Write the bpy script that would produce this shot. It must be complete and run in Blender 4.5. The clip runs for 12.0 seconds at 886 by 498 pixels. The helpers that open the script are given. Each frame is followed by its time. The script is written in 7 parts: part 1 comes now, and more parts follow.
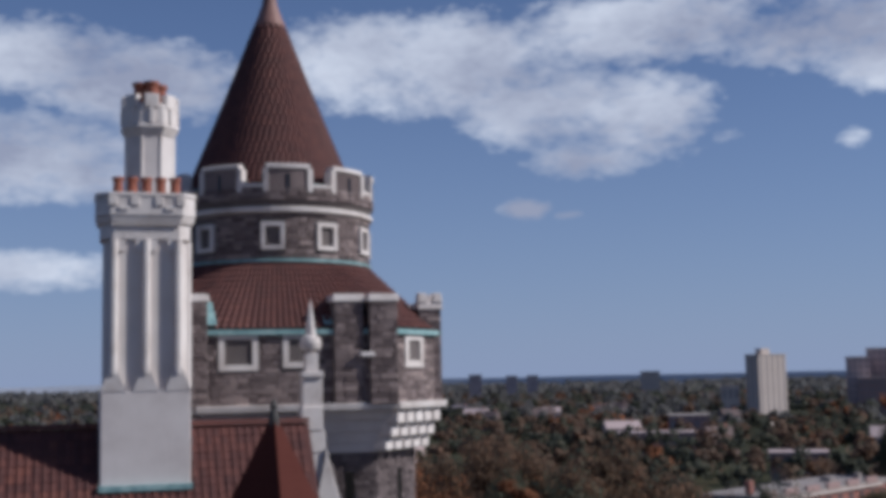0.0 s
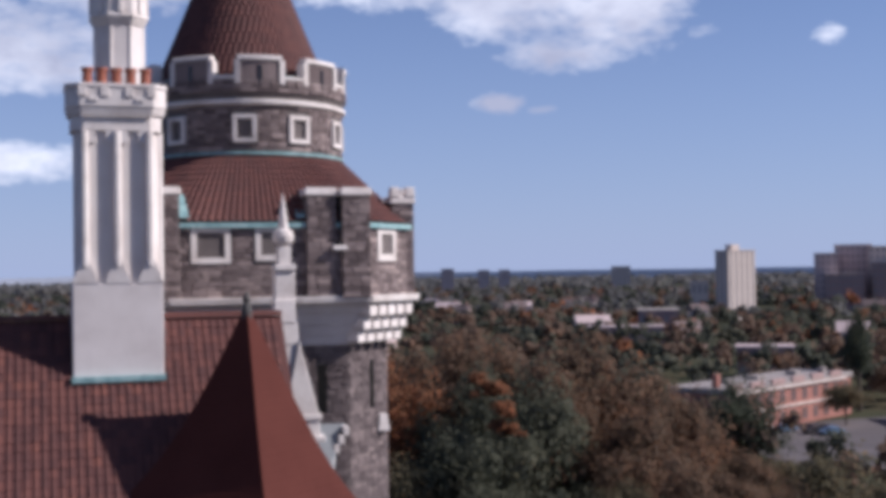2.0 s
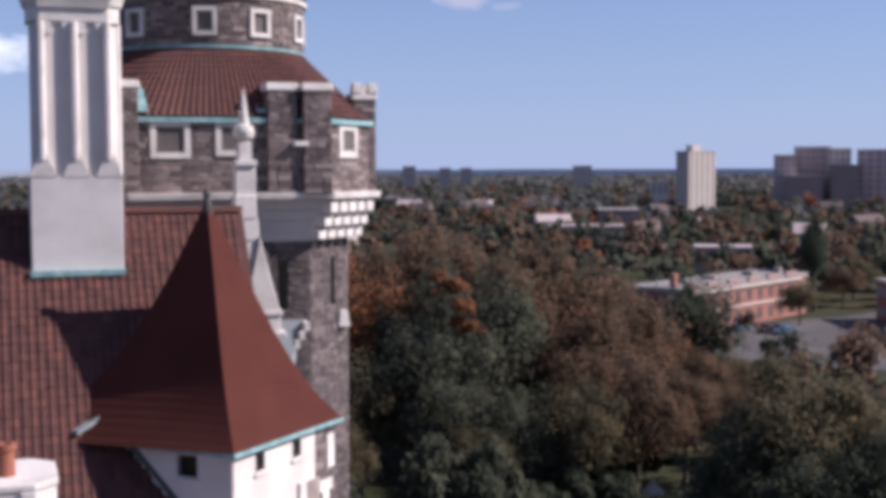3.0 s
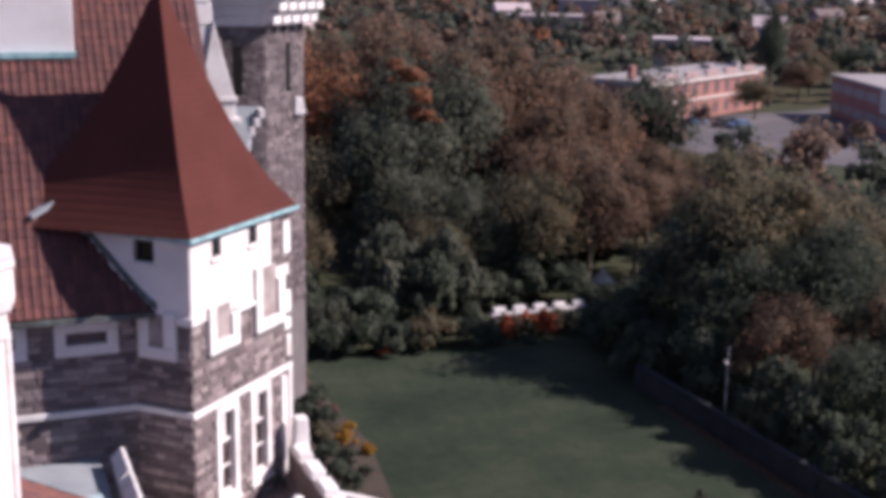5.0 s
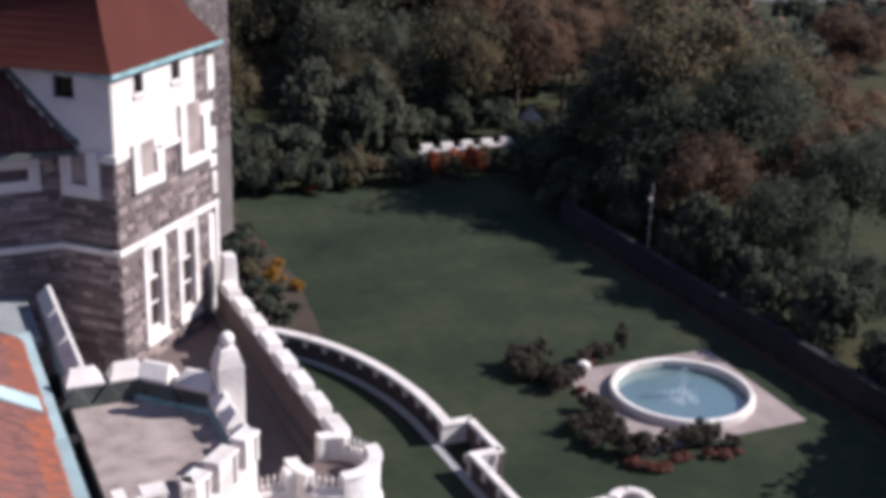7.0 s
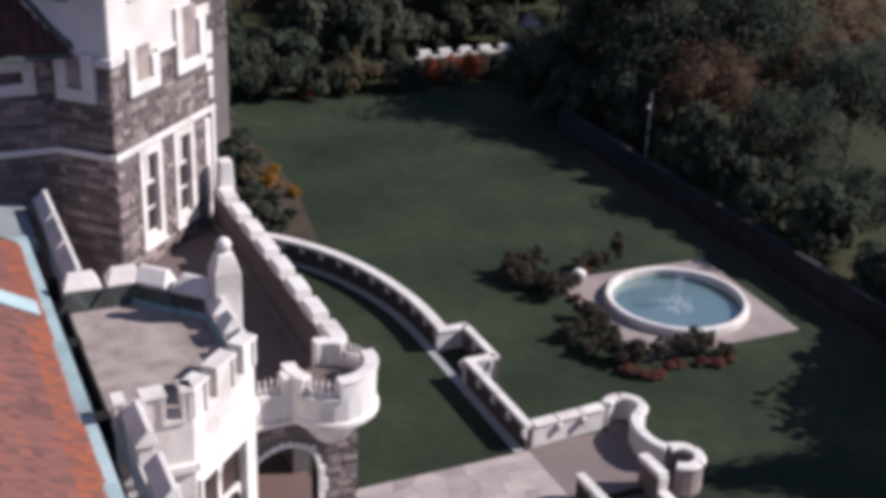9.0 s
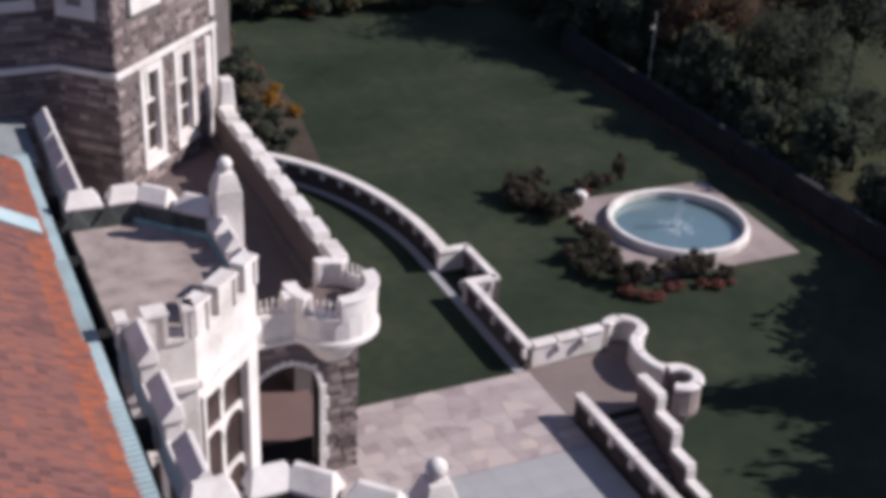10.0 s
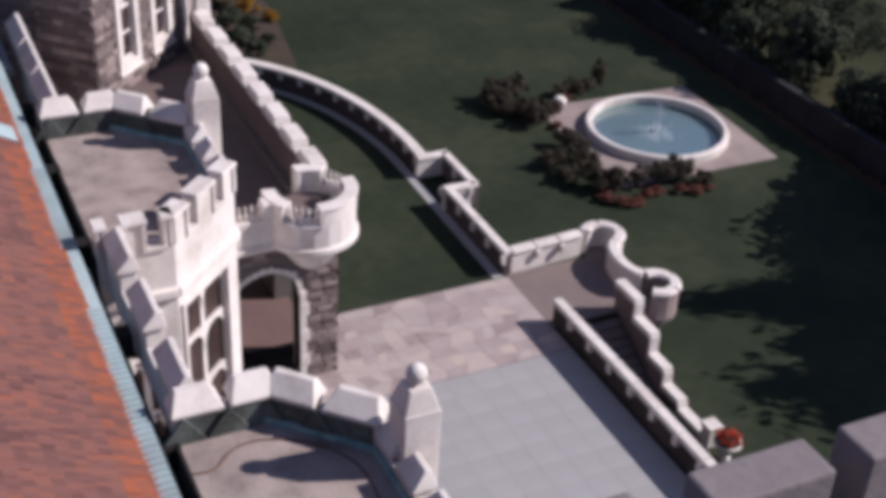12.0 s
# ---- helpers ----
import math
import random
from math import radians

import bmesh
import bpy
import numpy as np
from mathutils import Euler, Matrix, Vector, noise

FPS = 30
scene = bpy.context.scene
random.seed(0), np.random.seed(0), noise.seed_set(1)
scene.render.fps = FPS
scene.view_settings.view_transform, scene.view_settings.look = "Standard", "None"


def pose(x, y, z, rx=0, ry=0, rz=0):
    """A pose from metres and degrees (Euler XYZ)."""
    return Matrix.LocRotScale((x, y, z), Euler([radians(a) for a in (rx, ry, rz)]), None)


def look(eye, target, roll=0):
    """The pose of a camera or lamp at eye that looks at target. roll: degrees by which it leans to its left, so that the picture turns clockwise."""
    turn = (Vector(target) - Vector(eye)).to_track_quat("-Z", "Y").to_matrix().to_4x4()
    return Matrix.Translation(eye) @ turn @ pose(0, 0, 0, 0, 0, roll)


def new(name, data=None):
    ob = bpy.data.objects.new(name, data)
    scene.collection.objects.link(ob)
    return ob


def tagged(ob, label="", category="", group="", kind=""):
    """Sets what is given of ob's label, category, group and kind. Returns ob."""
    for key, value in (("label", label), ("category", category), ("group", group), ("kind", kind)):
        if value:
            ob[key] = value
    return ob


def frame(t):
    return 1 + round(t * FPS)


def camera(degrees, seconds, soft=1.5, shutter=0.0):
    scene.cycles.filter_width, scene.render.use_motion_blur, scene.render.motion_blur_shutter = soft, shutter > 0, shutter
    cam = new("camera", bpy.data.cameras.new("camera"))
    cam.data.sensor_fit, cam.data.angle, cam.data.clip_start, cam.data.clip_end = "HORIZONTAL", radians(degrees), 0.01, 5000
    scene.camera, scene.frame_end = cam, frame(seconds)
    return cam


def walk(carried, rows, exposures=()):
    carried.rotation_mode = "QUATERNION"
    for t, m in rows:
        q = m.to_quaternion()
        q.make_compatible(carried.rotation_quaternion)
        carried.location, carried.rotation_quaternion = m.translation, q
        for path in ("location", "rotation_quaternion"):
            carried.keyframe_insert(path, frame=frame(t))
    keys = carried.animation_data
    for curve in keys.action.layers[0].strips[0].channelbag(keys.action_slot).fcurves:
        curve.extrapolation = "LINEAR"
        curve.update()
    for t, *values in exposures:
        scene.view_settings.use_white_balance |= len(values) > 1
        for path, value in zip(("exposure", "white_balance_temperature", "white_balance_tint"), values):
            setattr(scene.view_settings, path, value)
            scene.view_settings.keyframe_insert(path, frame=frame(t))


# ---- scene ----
cam = camera(38.26, 12.0, soft=5.2)
# the camera stands on the viewing tower and only turns: seconds, yaw, pitch, roll
EYE = (0.0, 0.0, 26.0)
ROWS = [
    (0.0, -16.50, 5.84, 1.15),
    (0.5, -16.72, 5.10, 0.89),
    (1.0, -16.94, 4.21, 1.13),
    (1.5, -17.23, 2.85, 1.09),
    (2.0, -17.64, 1.08, 0.83),
    (2.5, -18.48, -1.07, 0.62),
    (3.0, -19.33, -3.52, 0.18),
    (3.2, -19.48, -4.57, 0.22),
    (4.8, -20.98, -11.95, -0.75),
    (5.0, -21.38, -12.93, -0.90),
    (5.5, -22.46, -15.22, -1.03),
    (6.0, -23.78, -17.25, -1.45),
    (6.5, -24.64, -18.99, -1.56),
    (7.0, -24.95, -20.15, -1.82),
    (7.5, -25.16, -21.62, -1.97),
    (7.7, -25.24, -22.30, -2.05),
    (9.3, -25.29, -25.26, -2.52),
    (9.5, -25.32, -26.16, -2.64),
    (10.0, -25.39, -27.85, -2.78),
    (10.5, -25.90, -29.17, -3.10),
    (11.0, -26.28, -30.32, -3.17),
    (11.5, -26.56, -31.45, -3.19),
    (12.0, -26.72, -31.98, -3.19),
]
EXPOSURES = [(0.0, 0.08, 5920, 8), (0.5, 0.4, 6000, 13), (1.0, 0.43, 6000, 13), (1.5, 0.52, 6060, 14), (2.0, 0.61, 6080, 14), (2.5, 0.69, 6120, 14), (3.0, 0.76, 6120, 14), (5.0, 1.02, 6120, 20), (7.0, 0.88, 6000, 10), (9.5, 0.6, 6030, 10), (12.0, 0.46, 6150, 14)]
walk(cam, [(t, pose(*EYE, 0, 0, yaw) @ pose(0, 0, 0, pitch) @ pose(0, 0, 0, 0, roll) @ pose(0, 0, 0, 90)) for t, yaw, pitch, roll in ROWS], EXPOSURES)

# ---------------------------------------------------------------- world and sun
SUN_EL, SUN_AZ = 36.0, 109.0   # degrees; azimuth clockwise from +Y
world = bpy.data.worlds.new("sky")
scene.world = world
world.use_nodes = True
wt = world.node_tree
wt.nodes.clear()


def wmath(op, a, b=None, clamp=False):
    n = wt.nodes.new("ShaderNodeMath")
    n.operation, n.use_clamp = op, clamp
    for i, s in enumerate((a, b)):
        if s is None:
            continue
        if isinstance(s, (int, float)):
            n.inputs[i].default_value = s
        else:
            wt.links.new(s, n.inputs[i])
    return n.outputs[0]


sky = wt.nodes.new("ShaderNodeTexSky")
sky.sky_type, sky.sun_disc = "NISHITA", False
sky.sun_elevation, sky.sun_rotation = radians(SUN_EL), radians(SUN_AZ)
sky.air_density, sky.dust_density, sky.ozone_density = 1.0, 0.1, 3.0
coord = wt.nodes.new("ShaderNodeTexCoord")
sep = wt.nodes.new("ShaderNodeSeparateXYZ")
wt.links.new(coord.outputs["Generated"], sep.inputs[0])
az = wmath("ARCTAN2", sep.outputs[0], sep.outputs[1])
el = wmath("ARCSINE", sep.outputs[2])
comb = wt.nodes.new("ShaderNodeCombineXYZ")
wt.links.new(az, comb.inputs[0])
wt.links.new(wmath("MULTIPLY", el, 1.9), comb.inputs[1])


def cloud_noise(scale, detail, rough, shift):
    n = wt.nodes.new("ShaderNodeTexNoise")
    n.inputs["Scale"].default_value, n.inputs["Detail"].default_value, n.inputs["Roughness"].default_value = scale, detail, rough
    m = wt.nodes.new("ShaderNodeMapping")
    m.inputs["Location"].default_value = (shift, shift * 0.7, 0)
    wt.links.new(comb.outputs[0], m.inputs["Vector"])
    wt.links.new(m.outputs[0], n.inputs["Vector"])
    return n.outputs["Fac"]


puffs = cloud_noise(11, 6, 0.55, 3.1)
wisps = cloud_noise(60, 4, 0.6, 1.3)
shade = cloud_noise(6, 5, 0.5, 7.7)
banks = cloud_noise(4.5, 3, 0.5, 0.4)
# cumulus banks: centre azimuth and elevation, half width and half height, in degrees
BANKS = [(-1.8, 14.3, 4.6, 1.7), (3.6, 13.2, 5.4, 1.8), (-2.0, 9.9, 4.6, 1.9), (0.6, 9.0, 2.2, 1.2), (-1.8, 4.9, 4.0, 1.05),
         (12.6, 14.3, 4.2, 2.2), (17.2, 13.9, 5.0, 2.4), (21.2, 12.2, 4.6, 2.0), (25.6, 11.4, 3.4, 2.2), (23.5, 9.6, 3.0, 0.9), (25.5, 15.3, 6.5, 1.7), (29.2, 10.4, 1.1, 0.7),
         (33.6, 14.5, 4.6, 1.5), (36.6, 13.3, 3.2, 1.5), (34.7, 9.95, 0.9, 0.6),
         (20.3, 7.55, 1.3, 0.5), (20.0, 7.85, 0.6, 0.4), (22.1, 7.25, 1.1, 0.28)]
mass = None
for ca, ce, wa, we in BANKS:
    dx = wmath("DIVIDE", wmath("SUBTRACT", az, radians(ca)), radians(wa))
    dy = wmath("DIVIDE", wmath("SUBTRACT", el, radians(ce)), radians(we))
    r2 = wmath("ADD", wmath("MULTIPLY", dx, dx), wmath("MULTIPLY", dy, dy))
    blob = wmath("SUBTRACT", 1.0 if wa > 1.2 else 0.35, r2)
    mass = blob if mass is None else wmath("MAXIMUM", mass, blob)
field = wmath("ADD", mass, wmath("ADD", wmath("MULTIPLY", wmath("SUBTRACT", puffs, 0.5), 2.2), wmath("MULTIPLY", wmath("SUBTRACT", wisps, 0.5), 1.7)))
high = wmath("SUBTRACT", wmath("MULTIPLY", wmath("SUBTRACT", banks, 0.60), 9.0), wmath("MULTIPLY", wmath("LESS_THAN", el, radians(19.0)), 30.0))
field = wmath("MAXIMUM", field, high)
cover = wmath("MULTIPLY", wmath("ADD", wmath("MULTIPLY", field, 1.0), 0.16), 1.0, True)
grey = wmath("MULTIPLY", wmath("SUBTRACT", wmath("ADD", wmath("MULTIPLY", shade, 0.65), wmath("MULTIPLY", puffs, 0.35)), wmath("ADD", 0.34, wmath("MULTIPLY", wmath("MULTIPLY", field, 0.7, True), 0.13))), 4.2, True)
cloud = wt.nodes.new("ShaderNodeMix")
cloud.data_type = "RGBA"
cloud.inputs[6].default_value, cloud.inputs[7].default_value = (7.0, 7.2, 9.0, 1), (16.0, 16.2, 17.4, 1)
wt.links.new(grey, cloud.inputs[0])
mix = wt.nodes.new("ShaderNodeMix")
mix.data_type = "RGBA"
wt.links.new(wmath("MULTIPLY", cover, 0.86), mix.inputs[0])
hue = wt.nodes.new("ShaderNodeMix")
hue.data_type, hue.blend_type = "RGBA", "MULTIPLY"
hue.inputs[0].default_value, hue.inputs[7].default_value = 1.0, (0.89, 0.95, 1.21, 1)
wt.links.new(sky.outputs[0], hue.inputs[6])
haze = wt.nodes.new("ShaderNodeMix")
haze.data_type = "RGBA"
haze.inputs[7].default_value = (5.4, 6.6, 10.0, 1)
low_sky = wmath("SUBTRACT", 1.0, wmath("DIVIDE", el, radians(22.0)), True)
wt.links.new(wmath("ADD", wmath("MULTIPLY", wmath("MULTIPLY", low_sky, low_sky), 0.7), 0.12), haze.inputs[0])
wt.links.new(hue.outputs[2], haze.inputs[6])
wt.links.new(haze.outputs[2], mix.inputs[6])
wt.links.new(cloud.outputs[2], mix.inputs[7])
back = wt.nodes.new("ShaderNodeBackground")
back.inputs["Strength"].default_value = 0.046
wt.links.new(mix.outputs[2], back.inputs["Color"])
out = wt.nodes.new("ShaderNodeOutputWorld")
wt.links.new(back.outputs[0], out.inputs["Surface"])

sun_data = bpy.data.lights.new("sun", "SUN")
sun_data.energy, sun_data.angle, sun_data.color = 4.4, radians(0.5), (1.0, 0.925, 0.85)
sun = new("sun", sun_data)
sun_dir = Vector((math.sin(radians(SUN_AZ)) * math.cos(radians(SUN_EL)), math.cos(radians(SUN_AZ)) * math.cos(radians(SUN_EL)), math.sin(radians(SUN_EL))))
sun.matrix_world = look(sun_dir * 60 + Vector((10, 30, 0)), (10, 30, 0))


# ---------------------------------------------------------------- materials
def material(name, colours, scale=1.5, grain=14.0, rough=0.85, bump=0.25, pieces=0.0, metal=0.0, stain=0.35, stretch=(1, 1, 1), spec=0.3):
    """A surface whose colour runs along a ramp: large blotches, fine grain, and a share that differs from piece to piece."""
    m = bpy.data.materials.new(name)
    m.use_nodes = True
    t = m.node_tree
    b = t.nodes["Principled BSDF"]
    b.inputs["Roughness"].default_value, b.inputs["Metallic"].default_value = rough, metal
    b.inputs["Specular IOR Level"].default_value = spec
    tc = t.nodes.new("ShaderNodeTexCoord")
    mp = t.nodes.new("ShaderNodeMapping")
    mp.inputs["Scale"].default_value = stretch
    t.links.new(tc.outputs["Object"], mp.inputs["Vector"])
    info = t.nodes.new("ShaderNodeObjectInfo")
    geo = t.nodes.new("ShaderNodeNewGeometry")

    def mth(op, a, c, clamp=False):
        n = t.nodes.new("ShaderNodeMath")
        n.operation, n.use_clamp = op, clamp
        for i, s in enumerate((a, c)):
            if isinstance(s, (int, float)):
                n.inputs[i].default_value = s
            else:
                t.links.new(s, n.inputs[i])
        return n.outputs[0]

    def noi(s, d):
        n = t.nodes.new("ShaderNodeTexNoise")
        n.inputs["Scale"].default_value, n.inputs["Detail"].default_value = s, d
        t.links.new(mp.outputs[0], n.inputs["Vector"])
        return n.outputs["Fac"]

    big, fine = noi(scale, 3), noi(grain, 4)
    piece = mth("FRACT", mth("ADD", info.outputs["Random"], geo.outputs["Random Per Island"]), 0.0)
    v = mth("ADD", mth("MULTIPLY", big, stain * 1.6), mth("MULTIPLY", fine, (1 - stain) * 0.9))
    v = mth("SUBTRACT", v, (stain * 1.6 + (1 - stain) * 0.9) / 2 - 0.5)
    v = mth("ADD", mth("MULTIPLY", v, 1 - pieces), mth("MULTIPLY", piece, pieces), True)
    ramp = t.nodes.new("ShaderNodeValToRGB")
    e = ramp.color_ramp.elements
    while len(e) < len(colours):
        e.new(0.5)
    lo, hi = (0.22, 0.78) if pieces < 0.3 else (0.08, 0.92)
    for i, c in enumerate(colours):
        e[i].position = lo + (hi - lo) * i / max(1, len(colours) - 1)
        e[i].color = (*c, 1)
    t.links.new(v, ramp.inputs[0])
    t.links.new(ramp.outputs[0], b.inputs["Base Color"])
    if bump:
        bp = t.nodes.new("ShaderNodeBump")
        bp.inputs["Strength"].default_value, bp.inputs["Distance"].default_value = bump, 0.03
        t.links.new(fine, bp.inputs["Height"])
        t.links.new(bp.outputs[0], b.inputs["Normal"])
    return m


STONE = material("rubble_stone", [(0.068, 0.05, 0.05), (0.135, 0.102, 0.1), (0.225, 0.175, 0.168), (0.4, 0.315, 0.29)], 0.7, 9, 0.9, 0.6, pieces=0.55)
# darkened copy of rubble_stone: dimmer light painted on tower foot and terrace walls
DIM_RUBBLE = material("dimmed_rubble", [(0.05, 0.037, 0.038), (0.095, 0.073, 0.073), (0.145, 0.113, 0.112), (0.24, 0.19, 0.18)], 0.7, 9, 0.9, 0.6, pieces=0.55)
# terrace wall stone darkened to carry the shade on its terrace side
SHADESTONE = material("shade_dark_terrace_stone", [(0.026, 0.021, 0.021), (0.05, 0.04, 0.039), (0.085, 0.067, 0.064)], 0.9, 9, 0.9, 0.6, stain=0.5)
MORTAR = material("mortar", [(0.09, 0.073, 0.073), (0.17, 0.145, 0.138)], 1.0, 12, 0.95, 0.3)
WHITE = material("cast_stone", [(0.46, 0.4, 0.37), (0.64, 0.58, 0.55), (0.715, 0.66, 0.63)], 0.9, 7, 0.85, 0.2, stain=0.6)
STUCCO = material("white_stucco", [(0.51, 0.45, 0.42), (0.61, 0.55, 0.515), (0.675, 0.62, 0.59)], 0.6, 25, 0.9, 0.15, stain=0.6)
RENDER_GREY = material("grey_render", [(0.48, 0.425, 0.41), (0.59, 0.535, 0.515), (0.66, 0.605, 0.585)], 0.7, 12, 0.9, 0.25, stain=0.6)
PANTILE = material("red_pantile", [(0.05, 0.02, 0.02), (0.07, 0.026, 0.024), (0.087, 0.032, 0.028), (0.108, 0.039, 0.032), (0.18, 0.06, 0.038)], 0.5, 8, 0.75, 0.3, pieces=0.5)
SHINGLE = material("orange_shingle", [(0.078, 0.035, 0.033), (0.125, 0.056, 0.05), (0.165, 0.073, 0.062), (0.195, 0.077, 0.058), (0.31, 0.085, 0.036)], 0.75, 8, 0.8, 0.3, pieces=0.5, stain=0.85, stretch=(0.6, 1.0, 0.6))
EAVETILE = material("orange_eave_tile", [(0.11, 0.05, 0.045), (0.18, 0.068, 0.05), (0.24, 0.075, 0.042), (0.32, 0.082, 0.027)], 1.1, 8, 0.8, 0.3, pieces=0.5, stain=0.85)
REDROOF = material("red_sheet_roof", [(0.054, 0.0155, 0.0118), (0.067, 0.0195, 0.015), (0.081, 0.0245, 0.0187)], 0.5, 6, 0.85, 0.15, pieces=0.25, stain=0.6, spec=0.1)
COPPER = material("verdigris_copper", [(0.11, 0.19, 0.2), (0.22, 0.36, 0.37), (0.38, 0.5, 0.5)], 2.5, 12, 0.7, 0.2, stain=0.6)
DARKCOPPER = material("weathered_finial", [(0.03, 0.03, 0.03), (0.08, 0.07, 0.065)], 2, 14, 0.6, 0.2)
CONETILE = material("brown_red_roof_tile", [(0.062, 0.025, 0.023), (0.082, 0.031, 0.028), (0.1, 0.037, 0.032), (0.135, 0.048, 0.038)], 0.5, 8, 0.75, 0.3, pieces=0.45)
CONECAP = material("brown_copper_cap", [(0.16, 0.085, 0.075), (0.26, 0.14, 0.12)], 1, 9, 0.6, 0.2)
TERRACOTTA = material("terracotta", [(0.2, 0.07, 0.05), (0.34, 0.12, 0.075)], 2, 14, 0.85, 0.3, pieces=0.4)
GRAVEL = material("gravel_roof", [(0.16, 0.122, 0.115), (0.3, 0.24, 0.222), (0.4, 0.328, 0.3)], 1.3, 16, 0.95, 0.6, stain=0.6)
LEAD = material("dark_gutter", [(0.012, 0.011, 0.011), (0.03, 0.027, 0.027)], 1, 14, 0.9, 0.3, spec=0.1)
# stone greyed down so its colour holds the shade on the near merlons
SHADEGREY = material("shade_greyed_ashlar", [(0.14, 0.118, 0.124), (0.182, 0.154, 0.16), (0.22, 0.188, 0.193)], 0.6, 9, 0.9, 0.4, stain=0.6)
PALEROOF = material("pale_flat_roof", [(0.2, 0.172, 0.165), (0.31, 0.272, 0.258)], 0.1, 1, 0.9, 0.0)
FLAG = material("flagstone", [(0.2, 0.15, 0.145), (0.31, 0.25, 0.245), (0.39, 0.325, 0.312), (0.48, 0.36, 0.3)], 1.1, 8, 0.85, 0.35, pieces=0.5, stain=0.6)
SLAB = material("concrete_slab", [(0.27, 0.258, 0.265), (0.3, 0.29, 0.296), (0.33, 0.318, 0.325)], 0.4, 12, 0.9, 0.2, pieces=0.12, stain=0.6)
JOINT = material("paving_joint", [(0.22, 0.205, 0.21), (0.3, 0.285, 0.29)], 1, 12, 0.95, 0.3)
GRASS = material("lawn_grass", [(0.0145, 0.0215, 0.013), (0.0265, 0.034, 0.0205), (0.047, 0.05, 0.031)], 0.16, 1.6, 0.95, 0.5, stain=0.55, spec=0.1)
GROUND = material("far_ground", [(0.018, 0.024, 0.014), (0.04, 0.042, 0.022), (0.075, 0.05, 0.03)], 0.02, 0.2, 0.95, 0.0, spec=0.1)
ASPHALT = material("asphalt", [(0.055, 0.047, 0.05), (0.14, 0.118, 0.121)], 0.12, 2, 0.9, 0.2, stain=0.8, stretch=(0.4, 1.6, 1))
EARTH = material("bed_soil", [(0.03, 0.022, 0.017), (0.07, 0.05, 0.035)], 1, 12, 0.95, 0.4)
BARK = material("bark", [(0.05, 0.04, 0.032), (0.13, 0.105, 0.085)], 2, 14, 0.95, 0.6, stretch=(1, 1, 0.2))
POOLBLUE = material("pool_paint", [(0.15, 0.24, 0.235), (0.19, 0.29, 0.28), (0.23, 0.33, 0.315)], 0.5, 4, 0.6, 0.05, stain=0.6)
PORCHTILE = material("porch_tiles", [(0.12, 0.074, 0.068), (0.17, 0.108, 0.098)], 0.8, 10, 0.8, 0.2)
APRON = material("pinkish_paving", [(0.2, 0.155, 0.15), (0.27, 0.215, 0.205), (0.33, 0.265, 0.25)], 0.6, 8, 0.9, 0.3, stain=0.6)
BRICK = material("red_brick", [(0.2, 0.087, 0.072), (0.29, 0.128, 0.104), (0.35, 0.165, 0.135)], 0.2, 3, 0.9, 0.2)
FARWHITE = material("pale_concrete", [(0.45, 0.375, 0.335), (0.56, 0.475, 0.43)], 0.05, 1, 0.9, 0.0)
# raised paler and pinker, so the colour includes haze over the far blocks
HAZEGREY = material("hazed_cladding", [(0.4, 0.305, 0.3), (0.53, 0.425, 0.41)], 0.05, 1, 0.8, 0.0)
PINKWALL = material("pinkish_brick", [(0.26, 0.17, 0.16), (0.36, 0.25, 0.23)], 0.05, 1, 0.9, 0.0)
FLOORTILE = material("porch_floor", [(0.14, 0.105, 0.1), (0.21, 0.162, 0.152)], 0.8, 10, 0.8, 0.2)
DECK = material("brown_roof_deck", [(0.10, 0.072, 0.07), (0.17, 0.125, 0.12)], 0.8, 9, 0.9, 0.3)
FARPANE = material("far_window", [(0.2, 0.18, 0.185), (0.28, 0.25, 0.25)], 0.1, 1, 0.5, 0)
BRICKPANE = material("brick_building_window", [(0.09, 0.06, 0.058), (0.15, 0.11, 0.11)], 0.1, 1, 0.4, 0)
# the shore's pale blue is haze, painted as its base colour
HAZEHILL = material("hazed_far_shore", [(0.5, 0.53, 0.62), (0.56, 0.59, 0.68)], 0.002, 0.02, 1.0, 0)
DARKVERDI = material("dark_verdigris", [(0.03, 0.032, 0.03), (0.075, 0.08, 0.075), (0.16, 0.19, 0.18)], 1.2, 9, 0.85, 0.2, stain=0.6)
PALELEAD = material("pale_lead", [(0.2, 0.21, 0.22), (0.3, 0.31, 0.32)], 1.0, 9, 0.8, 0.2, stain=0.6)
PALEVERDI = material("pale_verdigris", [(0.24, 0.27, 0.28), (0.33, 0.42, 0.44), (0.45, 0.52, 0.54)], 0.5, 10, 0.75, 0.2, stain=0.7)
# near black: shade of the overhanging trees is put into the wall colour
SHADEWALL = material("shade_dark_boundary_wall", [(0.012, 0.012, 0.014), (0.02, 0.019, 0.022), (0.034, 0.031, 0.035)], 0.5, 7, 0.9, 0.4, stain=0.6)
HOSE = material("brown_hose", [(0.1, 0.05, 0.035), (0.16, 0.08, 0.055)], 2, 14, 0.6, 0.1)


